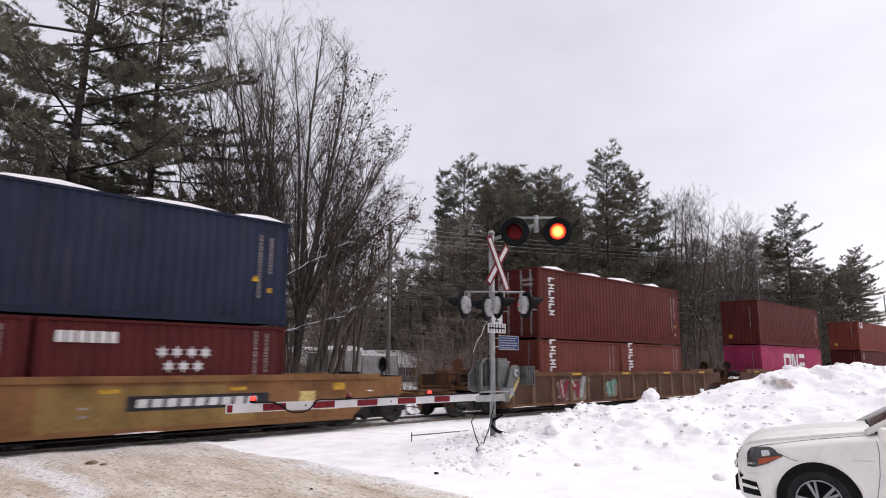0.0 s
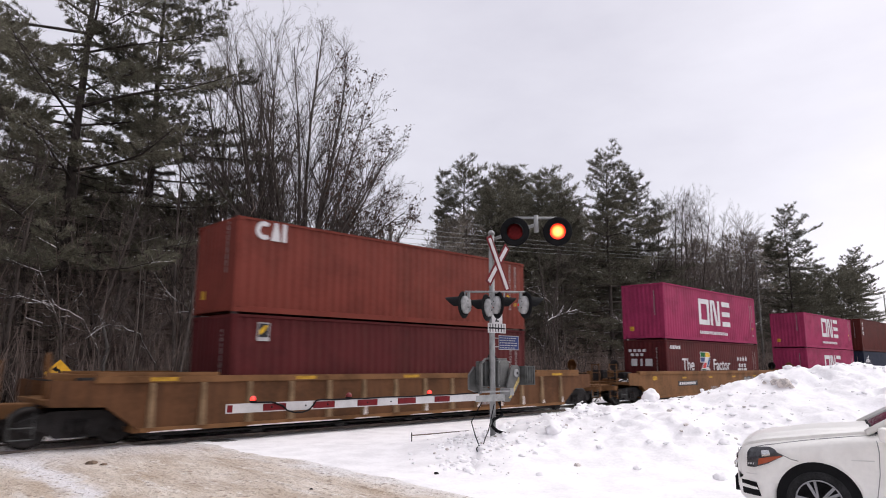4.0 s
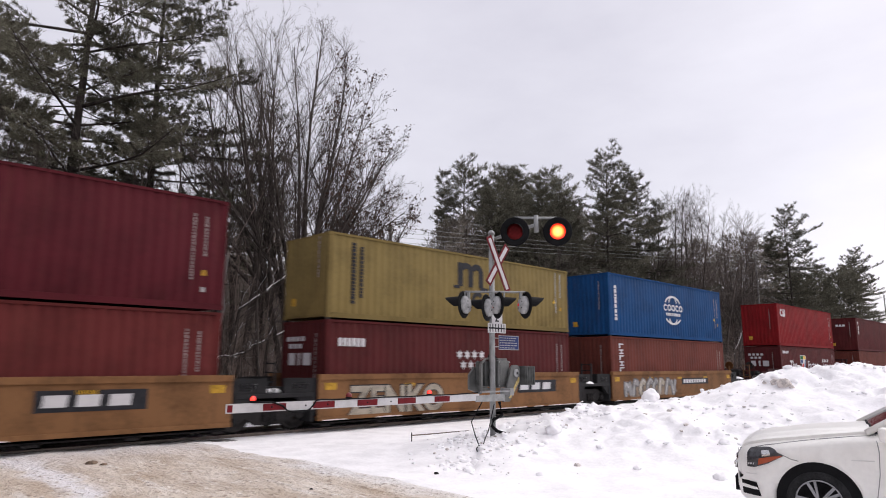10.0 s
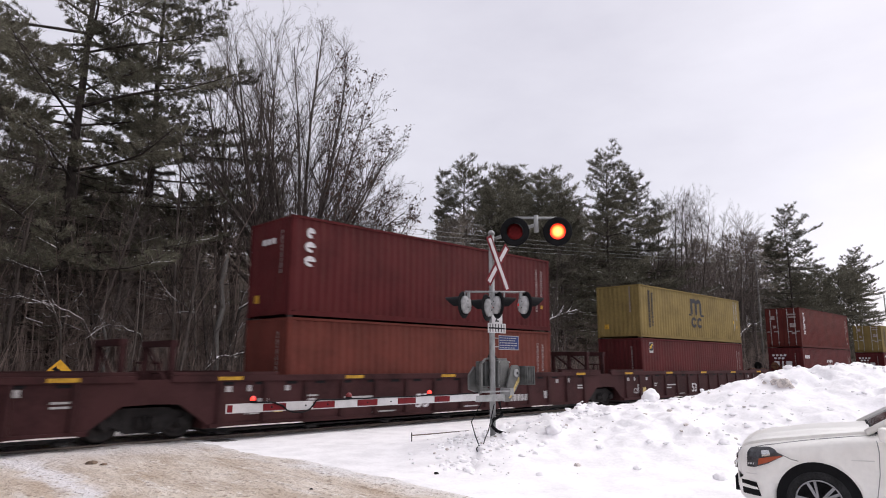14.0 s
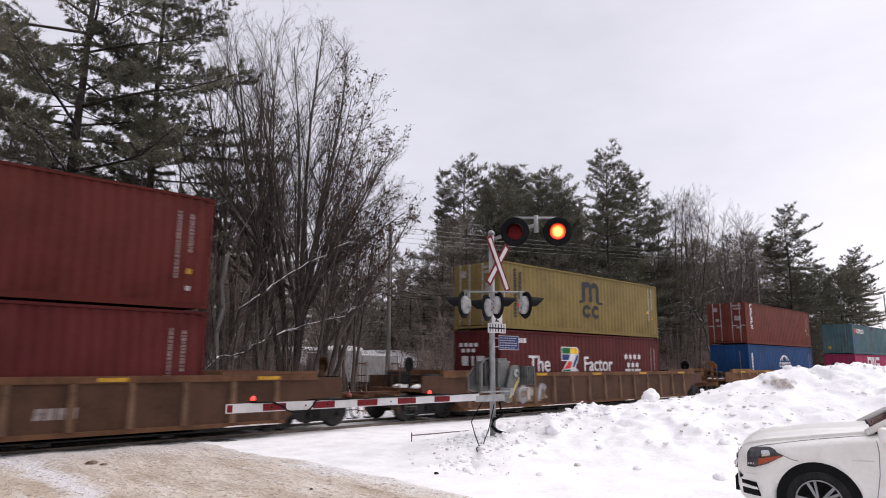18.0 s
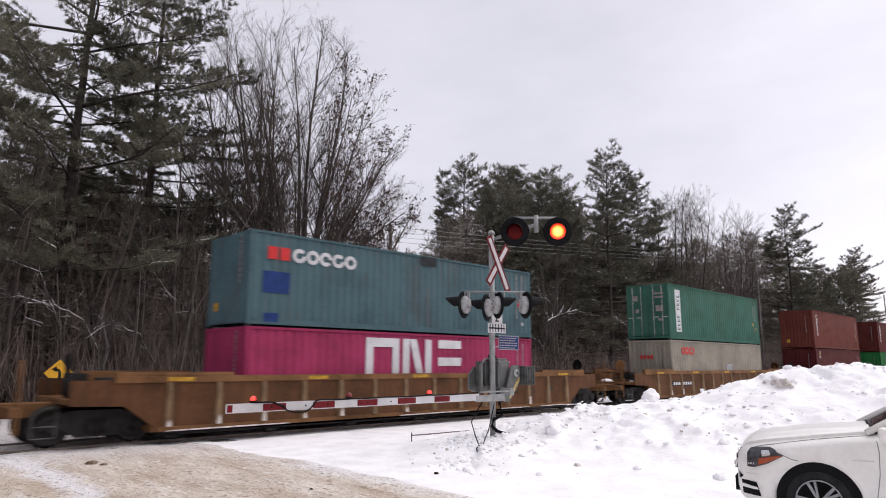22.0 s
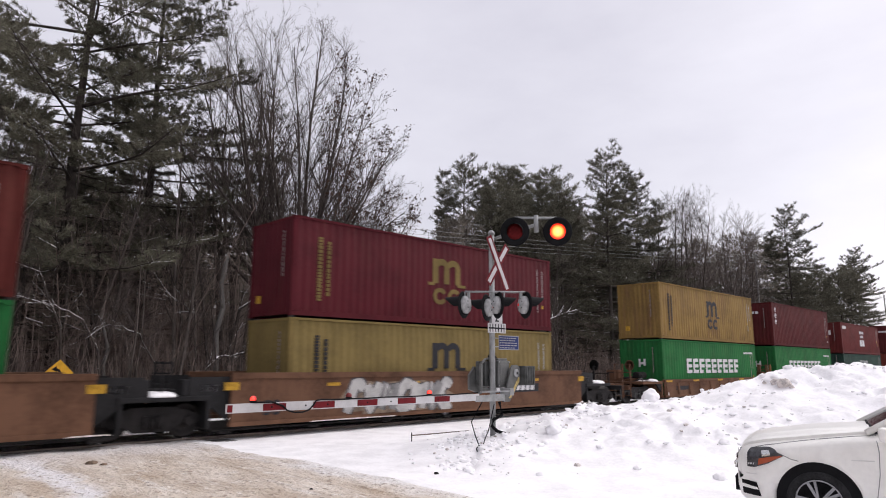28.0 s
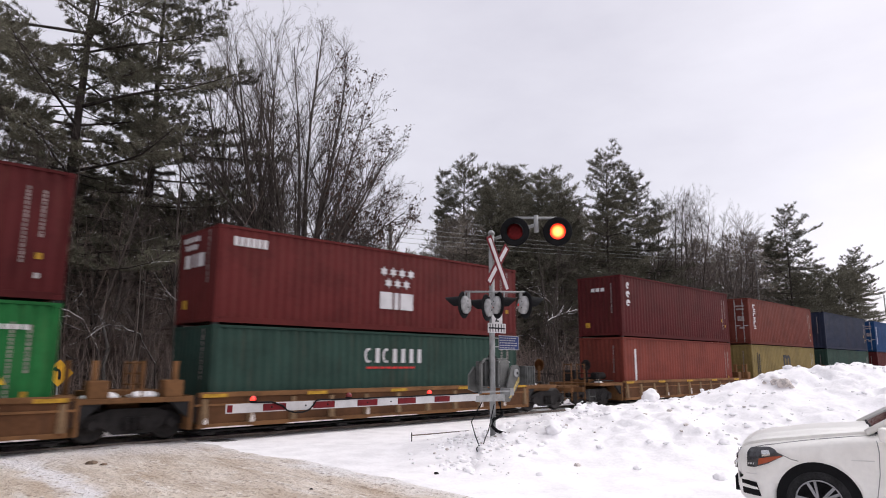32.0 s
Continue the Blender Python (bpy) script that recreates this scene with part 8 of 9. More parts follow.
# distant woods, uncountable
nr = np.random.RandomState(5)
n = 2400
tx, ty, th = nr.uniform(-110, 420, n), nr.uniform(50, 125, n), nr.uniform(11, 18, n)
th = th * np.where(np.arctan2(tx, ty + 17.3) < 0.55, 1.3, 1.0)
segs = [(a, b, 0, a, b, c, 0.17, 0.04) for a, b, c in zip(tx, ty, th)]
V, F = tubes_np(segs, 3)
k = 70
u = nr.uniform(0.06, 1.0, (n, k, 1)) ** 0.9
ang = nr.uniform(0, 6.283, (n, k, 1))
rad = nr.uniform(0.1, 1.0, (n, k, 1)) * (1.15 - u) * 3.3
c0 = np.concatenate([tx[:, None, None] + rad * np.cos(ang), ty[:, None, None] + rad * np.sin(ang), th[:, None, None] * u], 2)
d0 = np.concatenate([np.cos(ang), np.sin(ang), nr.uniform(-0.2, 0.6, (n, k, 1))], 2) * nr.uniform(0.7, 1.6, (n, k, 1))
sd = np.cross(d0, nr.normal(size=(n, k, 3)))
sd = sd / np.linalg.norm(sd, axis=2, keepdims=True) * 0.22
W3 = np.stack([c0 - sd, c0 + sd, c0 + d0], 2).reshape(-1, 3)
tagged(piece("distant_trunks", fast_mesh("distant_trunks", V, F), M["twigs"], None), "grey-brown trunks of the woods in the distance", "woods", kind="stuff")
tagged(piece("distant_woods", fast_mesh("distant_woods", W3, np.arange(len(W3)).reshape(-1, 3)), M["hazed_needles"], None), "dense dark winter woods in the distance", "woods", kind="stuff")
segs = []
for i in range(6500):
    x = rng.uniform(-14, 130)
    y = rng.uniform(8.0, 17) if rng.random() < 0.6 else rng.uniform(17, 40)
    if 34 < math.degrees(math.atan2(x, y + 17.3)) < 42 and y > 9:
        continue
    h = rng.uniform(0.6, 3.6)
    for k in range(4):
        a, l = rng.random() * 6.28, rng.uniform(0.2, 0.7)
        segs.append((x, y, 0.1, x + l * math.cos(a), y + l * math.sin(a), h * rng.uniform(0.5, 1), 0.016, 0.006))
V, F = tubes_np(segs, 3)
tagged(piece("brushwood", fast_mesh("brushwood", V, F), M["twigs"], None), "thin leafless brush along the forest edge", "brush", kind="stuff")

# ---- chunks of ploughed snow ----
def chunk_field(name, count, seed, sizes, m, label, dirt):
    """Broken lumps of ploughed snow scattered along the bank, half sunk into it."""
    rg = random.Random(seed)
    b0 = bmesh.new()
    bmesh.ops.create_icosphere(b0, subdivisions=2, radius=1.0)
    base = np.array([v.co[:] for v in b0.verts])
    b0.verts.index_update()
    tri = np.array([[v.index for v in f.verts] for f in b0.faces])
    b0.free()
    V, F = [], []
    nr_ = np.random.RandomState(seed)
    heaps = [(rg.randrange(len(RIDGE) - 2), rg.random(), rg.random()) for _ in range(26)]
    for i in range(count):
        k, t, u = heaps[rg.randrange(26)] if rg.random() < 0.65 else (rg.randrange(len(RIDGE) - 2), rg.random(), rg.random())
        (xa, ya, ha), (xb, yb, hb) = RIDGE[k], RIDGE[k + 1]
        x = xa + (xb - xa) * t + 0.3 - 4.5 * u * u + rg.gauss(0, 0.5)
        y = ya + (yb - ya) * t + 0.2 - 2.8 * u * u + rg.gauss(0, 0.5)
        if x < 8.6 or (dirt and rg.random() < 0.3):
            continue
        r = sizes[0] + (sizes[1] - sizes[0]) * rg.random() ** 3
        q = base * (1 + nr_.normal(0, 0.10, (len(base), 1)))
        for _ in range(4):
            d = nr_.normal(size=3)
            d /= np.linalg.norm(d)
            over = np.clip(q @ d - rg.uniform(0.45, 0.8), 0, None)
            q = q - over[:, None] * d
        q = q * np.array([rg.uniform(0.8, 1.5), rg.uniform(0.8, 1.4), rg.uniform(0.5, 0.9)]) * r
        a_ = rg.random() * 6.28
        q = np.stack([q[:, 0] * math.cos(a_) - q[:, 1] * math.sin(a_), q[:, 0] * math.sin(a_) + q[:, 1] * math.cos(a_), q[:, 2]], 1)
        F.append(tri + sum(len(v) for v in V[-1:]) * len(V))
        V.append(q + np.array([x, y, gz(x, y) + r * 0.15]))
    tagged(piece(name, fast_mesh(name, np.concatenate(V), np.concatenate(F)), m, None), label, "snow", kind="stuff")


chunk_field("snow_chunks", 900, 9, (0.012, 0.085), M["bank_snow"], "loose broken chunks of ploughed snow on the bank", False)
chunk_field("dirty_snow_chunks", 200, 10, (0.012, 0.055), M["dirty_snow"], "greyish dirty crumbs of snow on the bank", True)


def boulder(name, x, y, r, m, label, sq=0.7):
    bm = bmesh.new()
    bmesh.ops.create_icosphere(bm, subdivisions=3, radius=r)
    for v in bm.verts:
        v.co *= 1 + 0.35 * noise.noise(v.co * (1.6 / r) + Vector((x, y, 0)))
        v.co.z *= sq
    for f in bm.faces:
        f.smooth = True
    o = part(name, bm, m, None)
    o.location = (x, y, gz(x, y) + r * sq * 0.35)
    return tagged(o, label, "snow lump" if name == "snow_lump" else "clod")


boulder("snow_lump", 15.75, -8.75, 0.22, M["snow"], "large rounded lump of snow on the bank", 0.9)
for px_, py_, pr_ in ((17.25, -11.75, 0.09), (17.1, -11.45, 0.07), (17.45, -11.25, 0.11), (17.6, -10.9, 0.08), (17.3, -11.05, 0.06), (16.9, -11.8, 0.06), (15.2, -10.0, 0.07), (14.7, -9.8, 0.06), (12.0, -9.6, 0.08), (12.6, -10.4, 0.07), (11.2, -10.9, 0.07), (10.6, -10.0, 0.06)):
    boulder("snow_lump", px_, py_, pr_, M["snow"] if pr_ > 0.065 else M["dirty_snow"], "small broken lump of snow on the bank")
boulder("snow_lump", 17.0, -11.6, 0.16, M["dirty_snow"], "dirty frozen lump of snow on the bank")
boulder("snow_lump", 17.2, -11.35, 0.12, M["dirty_snow"], "small grey frozen lump on the bank")
boulder("snow_lump", 17.35, -11.1, 0.10, M["snow"], "broken white lump of snow on the bank")
boulder("snow_lump", 12.2, -8.3, 0.18, M["snow"], "broken white lump of snow on the bank")
boulder("snow_lump", 13.4, -11.6, 0.12, M["snow"], "broken white lump of snow on the bank")
boulder("snow_lump", 11.5, -12.3, 0.12, M["snow"], "broken white lump of snow on the bank")
boulder("frozen_clod", 4.05, -3.75, 0.095, M["clod"], "brown frozen clod lying on the road", 0.6)
boulder("frozen_clod", 4.18, -4.0, 0.06, M["clod"], "brown frozen clod lying on the road", 0.6)
boulder("frozen_clod", 8.2, -8.7, 0.04, M["steel_dark"], "small dark stone lying on snow")
boulder("frozen_clod", 5.7, -8.6, 0.03, M["steel_dark"], "small dark stone lying on the road")


# ---- the waiting car ----
from mathutils.bvhtree import BVHTree


def skin_patch(bm, skin, upper, lower, u0, u1, v0, v1, lift, side, nu=12, nv=6):
    """A patch laid on a curved skin between two lines of points."""
    def along(line, u):
        f = min(u * (len(line) - 1), len(line) - 1.001)
        return Vector(line[int(f)]).lerp(Vector(line[int(f) + 1]), f - int(f))

    rows = []
    for i in range(nu + 1):
        u = u0 + (u1 - u0) * i / nu
        a, b = along(upper, u), along(lower, u)
        row = []
        for k in range(nv + 1):
            p = a.lerp(b, v0 + (v1 - v0) * k / nv)
            p.y *= side
            co, nrm, _, _ = skin.find_nearest(p)
            out = nrm if nrm.y * side > -0.2 else -nrm
            row.append(bm.verts.new(co + out * lift))
        rows.append(row)
    for a, b in zip(rows, rows[1:]):
        for k in range(nv):
            f = (a[k], a[k + 1], b[k + 1], b[k])
            bm.faces.new(f if side < 0 else f[::-1]).smooth = True


def suv():
    car = holder("parked_car", (9.593, -14.405, ZG))
    car.rotation_euler = (0, 0, radians(106.5))
    tagged(car, "white sport utility car standing at the snowy roadside", "car")
    # stations: x, half width, sill z, belt z, top z, top half width
    st = [(0.90, 0.48, 0.40, 0.60, 0.68, 0.40), (0.875, 0.64, 0.30, 0.71, 0.81, 0.52), (0.81, 0.765, 0.26, 0.79, 0.90, 0.61), (0.70, 0.845, 0.24, 0.845, 0.948, 0.68), (0.55, 0.893, 0.24, 0.895, 0.984, 0.72), (0.39, 0.913, 0.24, 0.935, 1.010, 0.745), (0.20, 0.922, 0.24, 0.966, 1.040, 0.755), (0.0, 0.925, 0.24, 0.999, 1.070, 0.76), (-0.22, 0.925, 0.25, 1.034, 1.102, 0.765), (-0.45, 0.925, 0.26, 1.066, 1.135, 0.77), (-0.72, 0.925, 0.26, 1.085, 1.155, 0.79),
          (-1.3, 0.925, 0.26, 1.07, 1.12, 0.86), (-2.4, 0.925, 0.26, 1.07, 1.12, 0.86), (-3.2, 0.92, 0.28, 1.08, 1.12, 0.84), (-3.55, 0.88, 0.34, 1.05, 1.10, 0.80), (-3.66, 0.80, 0.42, 0.98, 1.03, 0.74)]
    bm = bmesh.new()
    rows = []
    for x, hw, s, b, t, tw in st:
        half = [(hw * 0.80, s), (hw * 0.97, s + 0.08), (hw, s + 0.30), (hw * 0.992, b - 0.22), (hw * 0.985, b - 0.10), (hw * 0.990, b - 0.035), (hw * 0.955, b), (tw, t - 0.015), (tw * 0.6, t + 0.012), (0, t + 0.02)]
        prof = [(y, z) for y, z in half] + [(-y, z) for y, z in half[-2::-1]]
        rows.append([bm.verts.new((x, y, z)) for y, z in prof])
    k = len(rows[0])
    for a, b in zip(rows, rows[1:]):
        for i in range(k):
            j = (i + 1) % k
            bm.faces.new((a[i], a[j], b[j], b[i])).smooth = True
    bm.faces.new(rows[0][::-1])
    bm.faces.new(rows[-1])
    bmesh.ops.recalc_face_normals(bm, faces=bm.faces)
    body_me = mesh_of("body", bm)
    tmp = new("body", body_me)
    cut = []
    for wx in (0.0, -2.755):
        for s in (-1, 1):
            b2 = bmesh.new()
            tube(b2, (wx, s * 0.62, 0.345), (wx, s * 1.2, 0.345), 0.450, n=64)
            bmesh.ops.recalc_face_normals(b2, faces=b2.faces)
            c = new("arch_cut", mesh_of("arch_cut", b2))
            md = tmp.modifiers.new("cut", "BOOLEAN")
            md.operation, md.object, md.solver = "DIFFERENCE", c, "EXACT"
            cut.append(c)
    bpy.context.view_layer.update()
    done = bpy.data.meshes.new_from_object(tmp.evaluated_get(bpy.context.evaluated_depsgraph_get()))
    for o in (tmp, *cut):
        bpy.data.objects.remove(o)
    done.materials.clear()
    piece("body", done, M["car_white"], car)
    skin = BVHTree.FromPolygons([v.co for v in done.vertices], [p.vertices[:] for p in done.polygons])
    for wx in (0.0, -2.755):
        for s in (-1, 1):
            bm = bmesh.new()
            ring(bm, (wx, s * 0.60, 0.345), (0, s, 0), ((0.02, 0.0), (0.440, 0.0), (0.448, 0.02), (0.448, 0.305)), 64)
            bmesh.ops.reverse_faces(bm, faces=bm.faces)
            part("arch_liner", bm, M["black"], car, "black wheel arch lining")
    def seam(line, side, r, m, label):
        """A thin line that follows the skin: a shut gap, or a crease's painted shade."""
        pts_ = []
        for u, v in zip(line, line[1:]):
            for k in range(8):
                p = Vector(u).lerp(Vector(v), k / 8)
                p.y *= side
                co, nrm, _, _ = skin.find_nearest(p)
                pts_.append(co + (nrm if nrm.y * side > -0.2 else -nrm) * r * 0.2)
        rope("panel_gap", pts_, r, car, m, 6)["label"] = label
    for s in (-1, 1):
        seam([(0.66, 0.74, 0.90), (0.42, 0.80, 0.985), (0.0, 0.79, 1.052), (-0.45, 0.80, 1.118), (-0.66, 0.81, 1.142)], s, 0.0045, M["shut_line"], "dark bonnet shut line")
        seam([(0.37, 0.90, 0.86), (0.26, 0.92, 0.81), (0.17, 0.92, 0.79)], s, 0.005, M["shut_line"], "bumper shut line")
        seam([(-0.36, 0.93, 0.845), (-0.62, 0.93, 0.85)], s, 0.006, M["crease"], "grey line painting the shade of a wing crease")
        seam([(-0.625, 0.92, 1.10), (-0.64, 0.93, 0.95), (-0.625, 0.93, 0.70), (-0.58, 0.93, 0.45), (-0.55, 0.93, 0.30)], s, 0.0045, M["shut_line"], "dark door shut line")
        seam([(0.78, 0.80, 0.60), (0.62, 0.87, 0.60)], s, 0.006, M["crease"], "grey line painting the shade of a bumper crease")
    bm = bmesh.new()
    hood = [(0.835, 0.46, 0.885), (0.80, 0.58, 0.922), (0.70, 0.655, 0.966), (0.55, 0.70, 1.003), (0.39, 0.725, 1.028), (0.0, 0.745, 1.088), (-0.45, 0.755, 1.150), (-0.62, 0.755, 1.168)]
    us_ = (-1, -0.86, -0.76, -0.68, -0.35, 0, 0.35, 0.68, 0.76, 0.86, 1)
    rows = [[bm.verts.new((x, w * u, z + 0.010 * (1 - u * u) + (0.042 if abs(u) < 0.72 else 0.012 if abs(u) < 0.8 else 0.0) * min(1.0, 0.35 + (0.84 - x) * 4) * (1.0 - 0.45 * (x < -0.4)))) for u in us_] for x, w, z in hood]
    for a, b in zip(rows, rows[1:]):
        for i in range(len(us_) - 1):
            bm.faces.new((a[i], a[i + 1], b[i + 1], b[i])).smooth = abs(us_[i]) > 0.8 or abs(us_[i + 1]) > 0.8 or abs(us_[i] + us_[i + 1]) < 1.2
    edge = [r[-1] for r in rows], [r[0] for r in rows], rows[0]
    for line in edge:
        low = [bm.verts.new(v.co - Vector((0.008, 0, 0.045))) for v in line]
        for i in range(len(line) - 1):
            bm.faces.new((line[i], line[i + 1], low[i + 1], low[i]))
    bmesh.ops.recalc_face_normals(bm, faces=bm.faces)
    part("bonnet", bm, M["car_white"], car)
    bm = bmesh.new()
    box(bm, -0.86, -0.60, -0.77, 0.77, 1.150, 1.192, 0.02)
    part("cowl", bm, M["black"], car, "black plastic cowl under the windscreen")
    # cabin
    bm = bmesh.new()
    cab = [(-0.58, 0.78, 1.12, 0.72, 1.18), (-1.28, 0.82, 1.05, 0.60, 1.60), (-1.6, 0.82, 1.03, 0.62, 1.66), (-2.6, 0.82, 1.03, 0.62, 1.66), (-3.25, 0.80, 1.05, 0.58, 1.60), (-3.55, 0.78, 1.06, 0.62, 1.20)]
    rows = [[bm.verts.new((x, y, z)) for y, z in ((w0, z0), (w1 + 0.03, z1 - 0.06), (w1 - 0.05, z1), (-w1 + 0.05, z1), (-w1 - 0.03, z1 - 0.06), (-w0, z0))] for x, w0, z0, w1, z1 in cab]
    for a, b in zip(rows, rows[1:]):
        for i in range(5):
            bm.faces.new((a[i], b[i], b[i + 1], a[i + 1]))
    part("glasshouse", bm, M["dark_glass"], car, "dark tinted windows")
    bm = bmesh.new()
    box(bm, -3.25, -1.45, -0.62, 0.62, 1.645, 1.69, 0.02)
    part("roof", bm, M["car_white"], car)
    for s in (-1, 1):
        bm = bmesh.new()
        for a, b, r in (((-0.54, 0.80, 1.15), (-1.36, 0.64, 1.63), 0.038), ((-1.95, 0.845, 1.04), (-1.98, 0.655, 1.62), 0.035), ((-2.85, 0.84, 1.04), (-2.9, 0.65, 1.62), 0.05), ((-1.36, 0.64, 1.63), (-3.25, 0.63, 1.63), 0.03)):
            tube(bm, (a[0], s * a[1], a[2]), (b[0], s * b[1], b[2]), r, n=8)
        part("pillar", bm, M["car_white"], car)
        bm = bmesh.new()
        skin_patch(bm, skin, [(0.835, 0.74, 0.475), (0.76, 0.81, 0.465), (0.655, 0.865, 0.45)], [(0.83, 0.745, 0.435), (0.75, 0.82, 0.425), (0.64, 0.87, 0.42)], 0.0, 1.0, 0.0, 1.0, 0.022, s)
        part("vent_blade", bm, M["car_white"], car)
        bm = bmesh.new()
        box(bm, *sorted((-0.86, -0.64)), *sorted((s * 0.93, s * 1.12)), 1.07, 1.235, 0.05)
        tube(bm, (-0.76, s * 0.86, 1.10), (-0.76, s * 0.98, 1.13), 0.03, n=8)
        part("mirror", bm, M["car_white"], car)
        # headlight
        h = holder("headlight")
        h.parent = car
        top_l = [(0.68, 0.72, 0.865), (0.60, 0.79, 0.908), (0.48, 0.85, 0.925), (0.35, 0.905, 0.855)]
        low_l = [(0.735, 0.79, 0.68), (0.66, 0.84, 0.68), (0.52, 0.89, 0.735), (0.34, 0.908, 0.840)]
        bm = bmesh.new()
        skin_patch(bm, skin, top_l, low_l, 0.0, 1.0, 0.0, 1.0, 0.016, s, 16, 8)
        part("lens", bm, M["clear_lens"], h)
        bm = bmesh.new()
        skin_patch(bm, skin, top_l, low_l, 0.42, 0.97, 0.55, 0.92, 0.021, s)
        part("side_marker", bm, M["amber"], h, "amber side marker")
        bm = bmesh.new()
        skin_patch(bm, skin, top_l, low_l, 0.50, 0.70, 0.30, 0.46, 0.021, s)
        part("reflector", bm, M["chrome"], h, "bright reflector")
        for k in range(3):
            bm = bmesh.new()
            skin_patch(bm, skin, top_l, low_l, 0.06 + 0.09 * k, 0.11 + 0.09 * k, 0.76, 0.86, 0.021, s, 3, 3)
            part("led", bm, M["white_paint"], h, "small white lamp")
        bm = bmesh.new()
        skin_patch(bm, skin, [(0.845, 0.72, 0.515), (0.76, 0.81, 0.515), (0.66, 0.865, 0.505)], [(0.84, 0.73, 0.35), (0.75, 0.82, 0.345), (0.62, 0.875, 0.34)], 0.0, 1.0, 0.0, 1.0, 0.006, s)
        part("bumper_vent", bm, M["black"], car)
        bm = bmesh.new()
        box(bm, -3.64, -3.5, *sorted((s * 0.62, s * 0.88)), 0.80, 1.05, 0.03)
        part("tail_lamp", bm, M["red_paint"], car)
        for xa, xb in ((-1.90, -1.93), (-1.96, -2.75)):
            bm = bmesh.new()
            for za, zb in ((0.42, 0.98),):
                box(bm, xb, xb + 0.008, *sorted((s * 0.915, s * 0.929)), za, zb)
                box(bm, xa - 0.008, xa, *sorted((s * 0.915, s * 0.929)), za, zb)
            box(bm, xb + 0.06, xb + 0.28, *sorted((s * 0.905, s * 0.945)), 0.88, 0.91, 0.008)
            part("door_handle", bm, M["car_white"], car)
    bm = bmesh.new()
    prism(bm, [(0.80, 0.60), (0.925, 0.62), (0.895, 0.76), (0.845, 0.865), (0.78, 0.865)], -0.50, 0.50)
    part("grille", bm, M["black"], car)
    bm = bmesh.new()
    for z, x in ((0.67, 0.91), (0.76, 0.888)):
        box(bm, x, x + 0.025, -0.50, 0.50, z - 0.02, z + 0.02, 0.008)
    for y in (-0.51, 0.51):
        tube(bm, (0.915, y, 0.62), (0.835, y, 0.865), 0.016, n=8)
    ring(bm, (0.90, 0, 0.72), (1, 0, 0), ((0.07, 0), (0.09, 0), (0.09, 0.02), (0.07, 0.02)), 20)
    part("grille_bar", bm, M["chrome"], car)
    bm = bmesh.new()
    box(bm, 0.86, 0.955, -0.30, 0.30, 0.30, 0.48, 0.01)
    part("plate_holder", bm, M["black"], car)
    bm = bmesh.new()
    for y in (-0.55, 0.05):
        tube(bm, (-0.62, y, 1.20), (-0.60, y + 0.62, 1.205), 0.014, n=6)
    part("wiper", bm, M["black"], car)
    for wx in (0.0, -2.755):
        for s in (-1, 1):
            wl = holder("wheel")
            wl.parent, wl.location = car, (wx, s * 0.805, 0.345)
            if s < 0:
                wl.rotation_euler = (0, 0, math.pi)
            bm = bmesh.new()
            ring(bm, (0, 0, 0), (0, 1, 0), ((0.245, -0.11), (0.33, -0.115), (0.358, -0.08), (0.362, 0.0), (0.358, 0.08), (0.33, 0.115), (0.275, 0.117), (0.252, 0.10)), 48)
            part("tyre", bm, M["rubber"], wl)
            bm = bmesh.new()
            rt = random.Random(int(wx * 10) + s)
            prev = None
            for i in range(31):
                a = radians(35 + 4 * i)
                wob = 0.004 + 0.016 * rt.random()
                cur = [bm.verts.new((math.cos(a) * q, y_, math.sin(a) * q)) for q, y_ in ((0.363, 0.02 + wob), (0.361, 0.085), (0.352 - wob, 0.094), (0.345 - wob, 0.09))]
                if prev and rt.random() < 0.8:
                    for k in range(3):
                        bm.faces.new((prev[k], cur[k], cur[k + 1], prev[k + 1]))
                prev = cur
            part("packed_snow", bm, M["dirty_snow"], wl, "dirty snow packed on the tread")
            bm = bmesh.new()
            ring(bm, (0, 0, 0), (0, 1, 0), ((0.232, 0.02), (0.250, 0.118), (0.236, 0.122), (0.218, 0.03)), 48)
            for k in range(5):
                a = 2 * math.pi * k / 5
                for da in (-0.17, 0.17):
                    c0, c1 = Vector((math.cos(a + da * 0.8) * 0.05, 0.085, math.sin(a + da * 0.8) * 0.05)), Vector((math.cos(a + da) * 0.245, 0.098, math.sin(a + da) * 0.245))
                    tube(bm, c0, c1, 0.021, 0.019, 6)
            ring(bm, (0, 0.03, 0), (0, 1, 0), ((0.07, 0), (0.07, 0.05), (0.03, 0.065), (0.001, 0.065)), 16)
            part("rim", bm, M["rim_alloy"], wl)
            bm = bmesh.new()
            ring(bm, (0, 0, 0), (0, 1, 0), ((0.23, -0.02), (0.235, 0.0), (0.15, 0.01), (0.001, 0.01)), 24)
            part("brake_disc", bm, M["steel_dark"], wl)
    return car


suv()


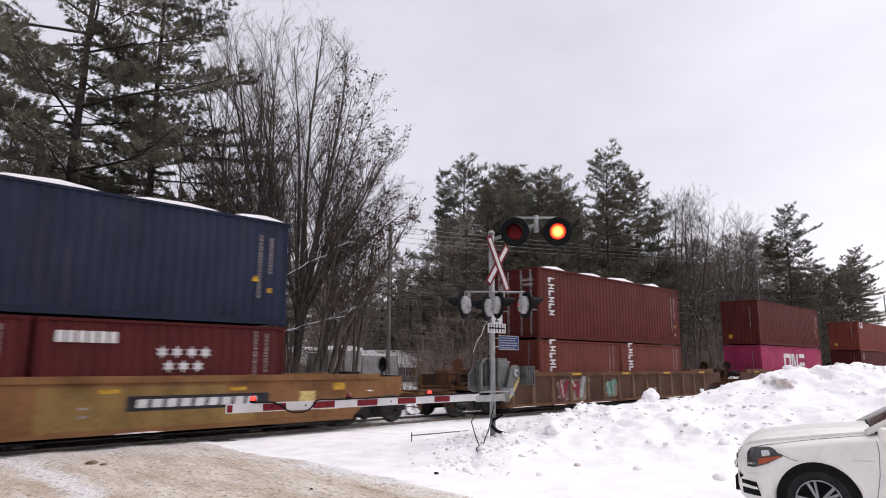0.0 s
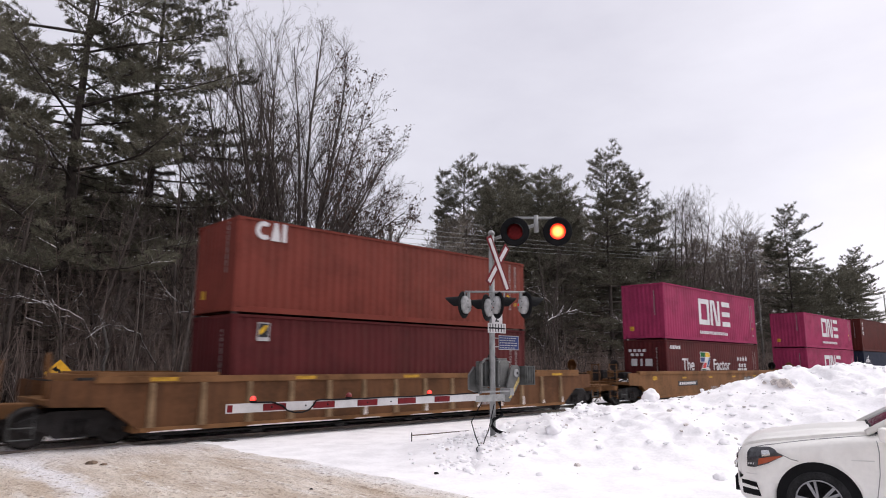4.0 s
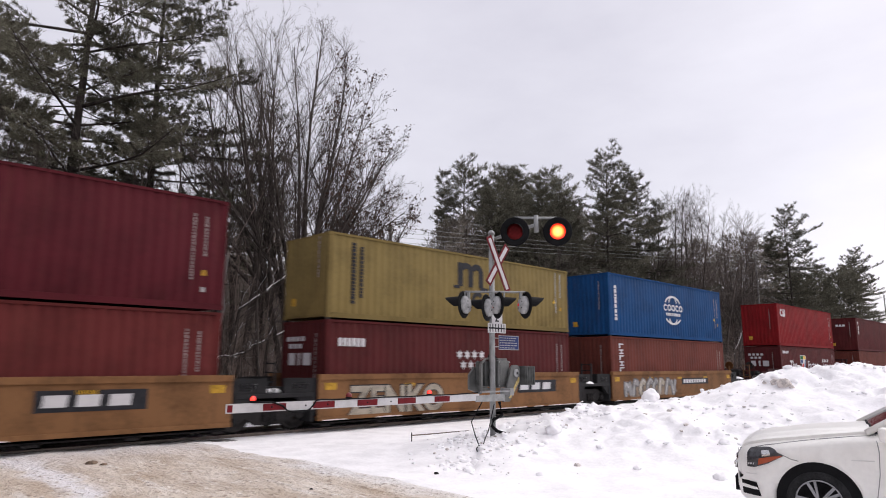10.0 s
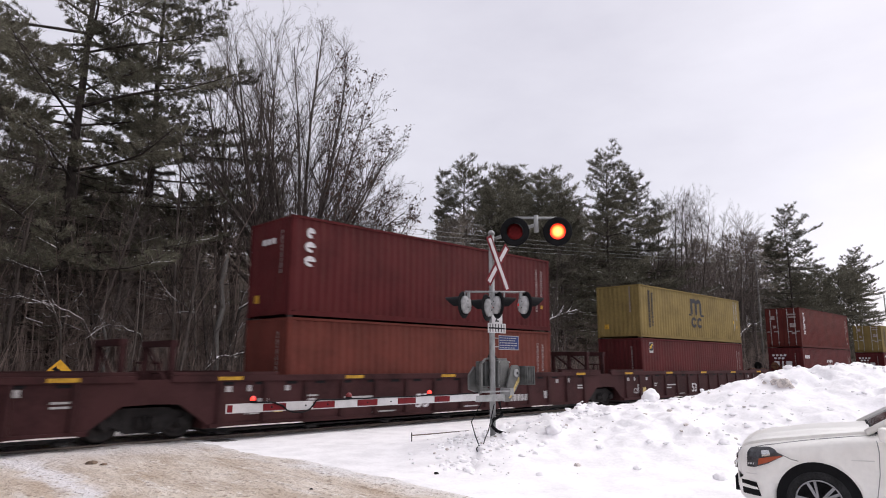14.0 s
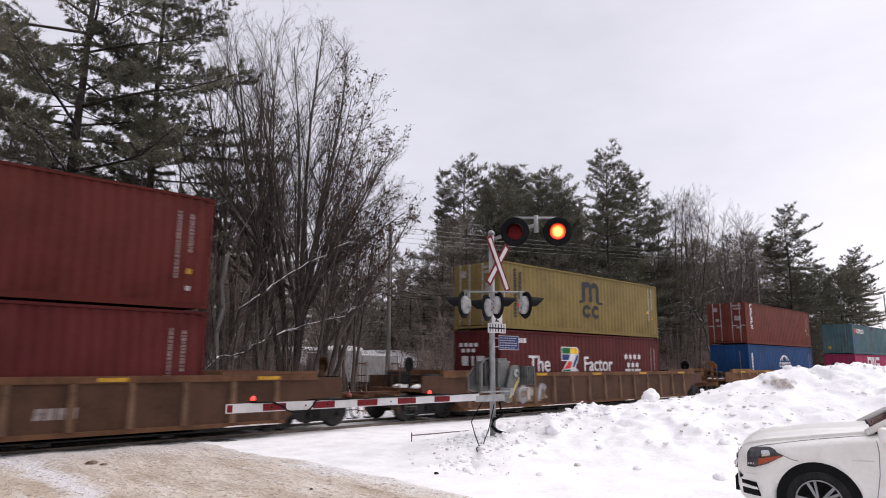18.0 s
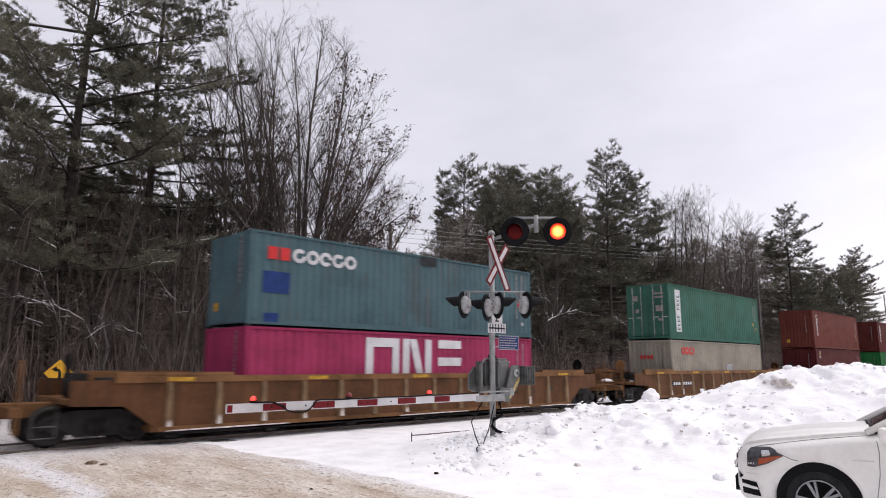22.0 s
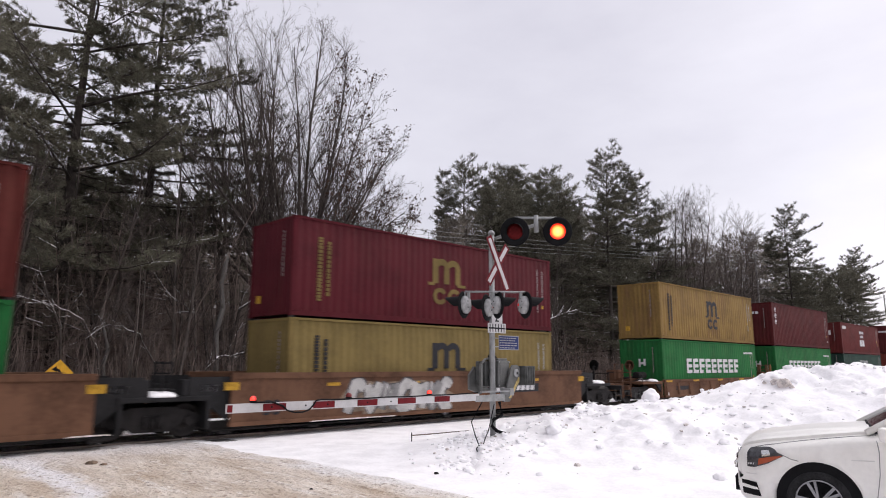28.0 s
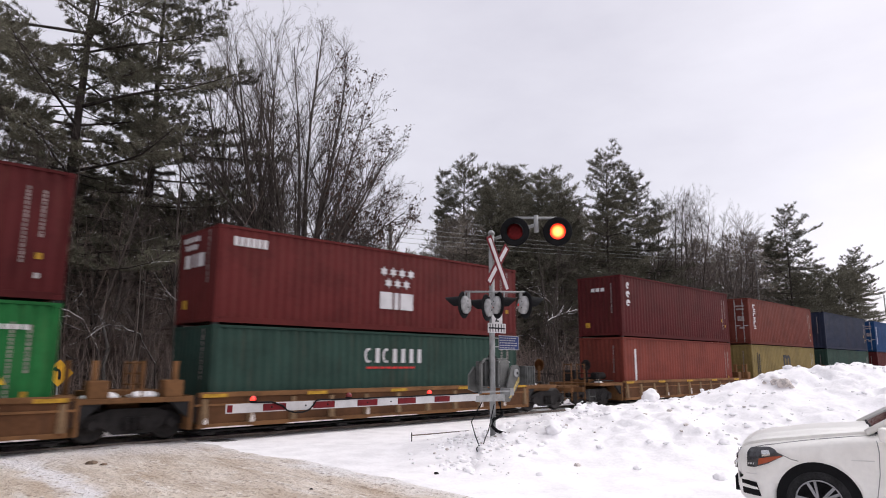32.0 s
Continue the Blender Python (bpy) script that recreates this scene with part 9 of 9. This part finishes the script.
# ---- what moves ----
def motions():
    for ob, off, z in MOVERS:
        walk(ob, [(t, pose(off - s, 0, z)) for t, s in RUN])
    start = {ob: off for ob, off, z in MOVERS}
    for car, wheels, x in SPIN:
        base = wheels.location.copy()
        ts = [i / 30 for i in range(0, 961) if 1.0 < start[car] + x - gone(i / 30) < 30.0]
        rows = [(0.0, pose(*base))]
        ang = 0.0
        last = None
        for t in ts:
            if last is not None:
                ang -= (gone(t) - gone(last)) / 0.455
            last = t
            if t > 0:
                rows.append((t, pose(*base, 0, math.degrees(ang), 0)))
        if rows[-1][0] < 32.0:
            rows.append((32.0, pose(*base, 0, math.degrees(ang), 0)))
        walk(wheels, rows)
    # the flashers take turns, half a second each
    for le, first in FLASH:
        cur = 0 if first else 180
        rows = [(0.0, pose(0, 0, 0, 0, 0, cur))]
        t = 0.355
        while t < 31.9:
            for lead in (0.16, 0.08, 0.045, 0.028, 0.020):
                rows.append((t - lead, pose(0, 0, 0, 0, 0, cur)))
            for j in (1, 2, 3):
                rows.append((t + (j - 2) * 0.012, pose(0, 0, 0, 0, 0, cur + 60 * j)))
            for lag in (0.020, 0.036, 0.07, 0.15):
                rows.append((t + lag, pose(0, 0, 0, 0, 0, cur + 180)))
            cur += 180
            t += 0.495
        rows = [r for r in rows if r[0] < 31.98] + [(32.0, pose(0, 0, 0, 0, 0, cur))]
        walk(le, rows)


motions()
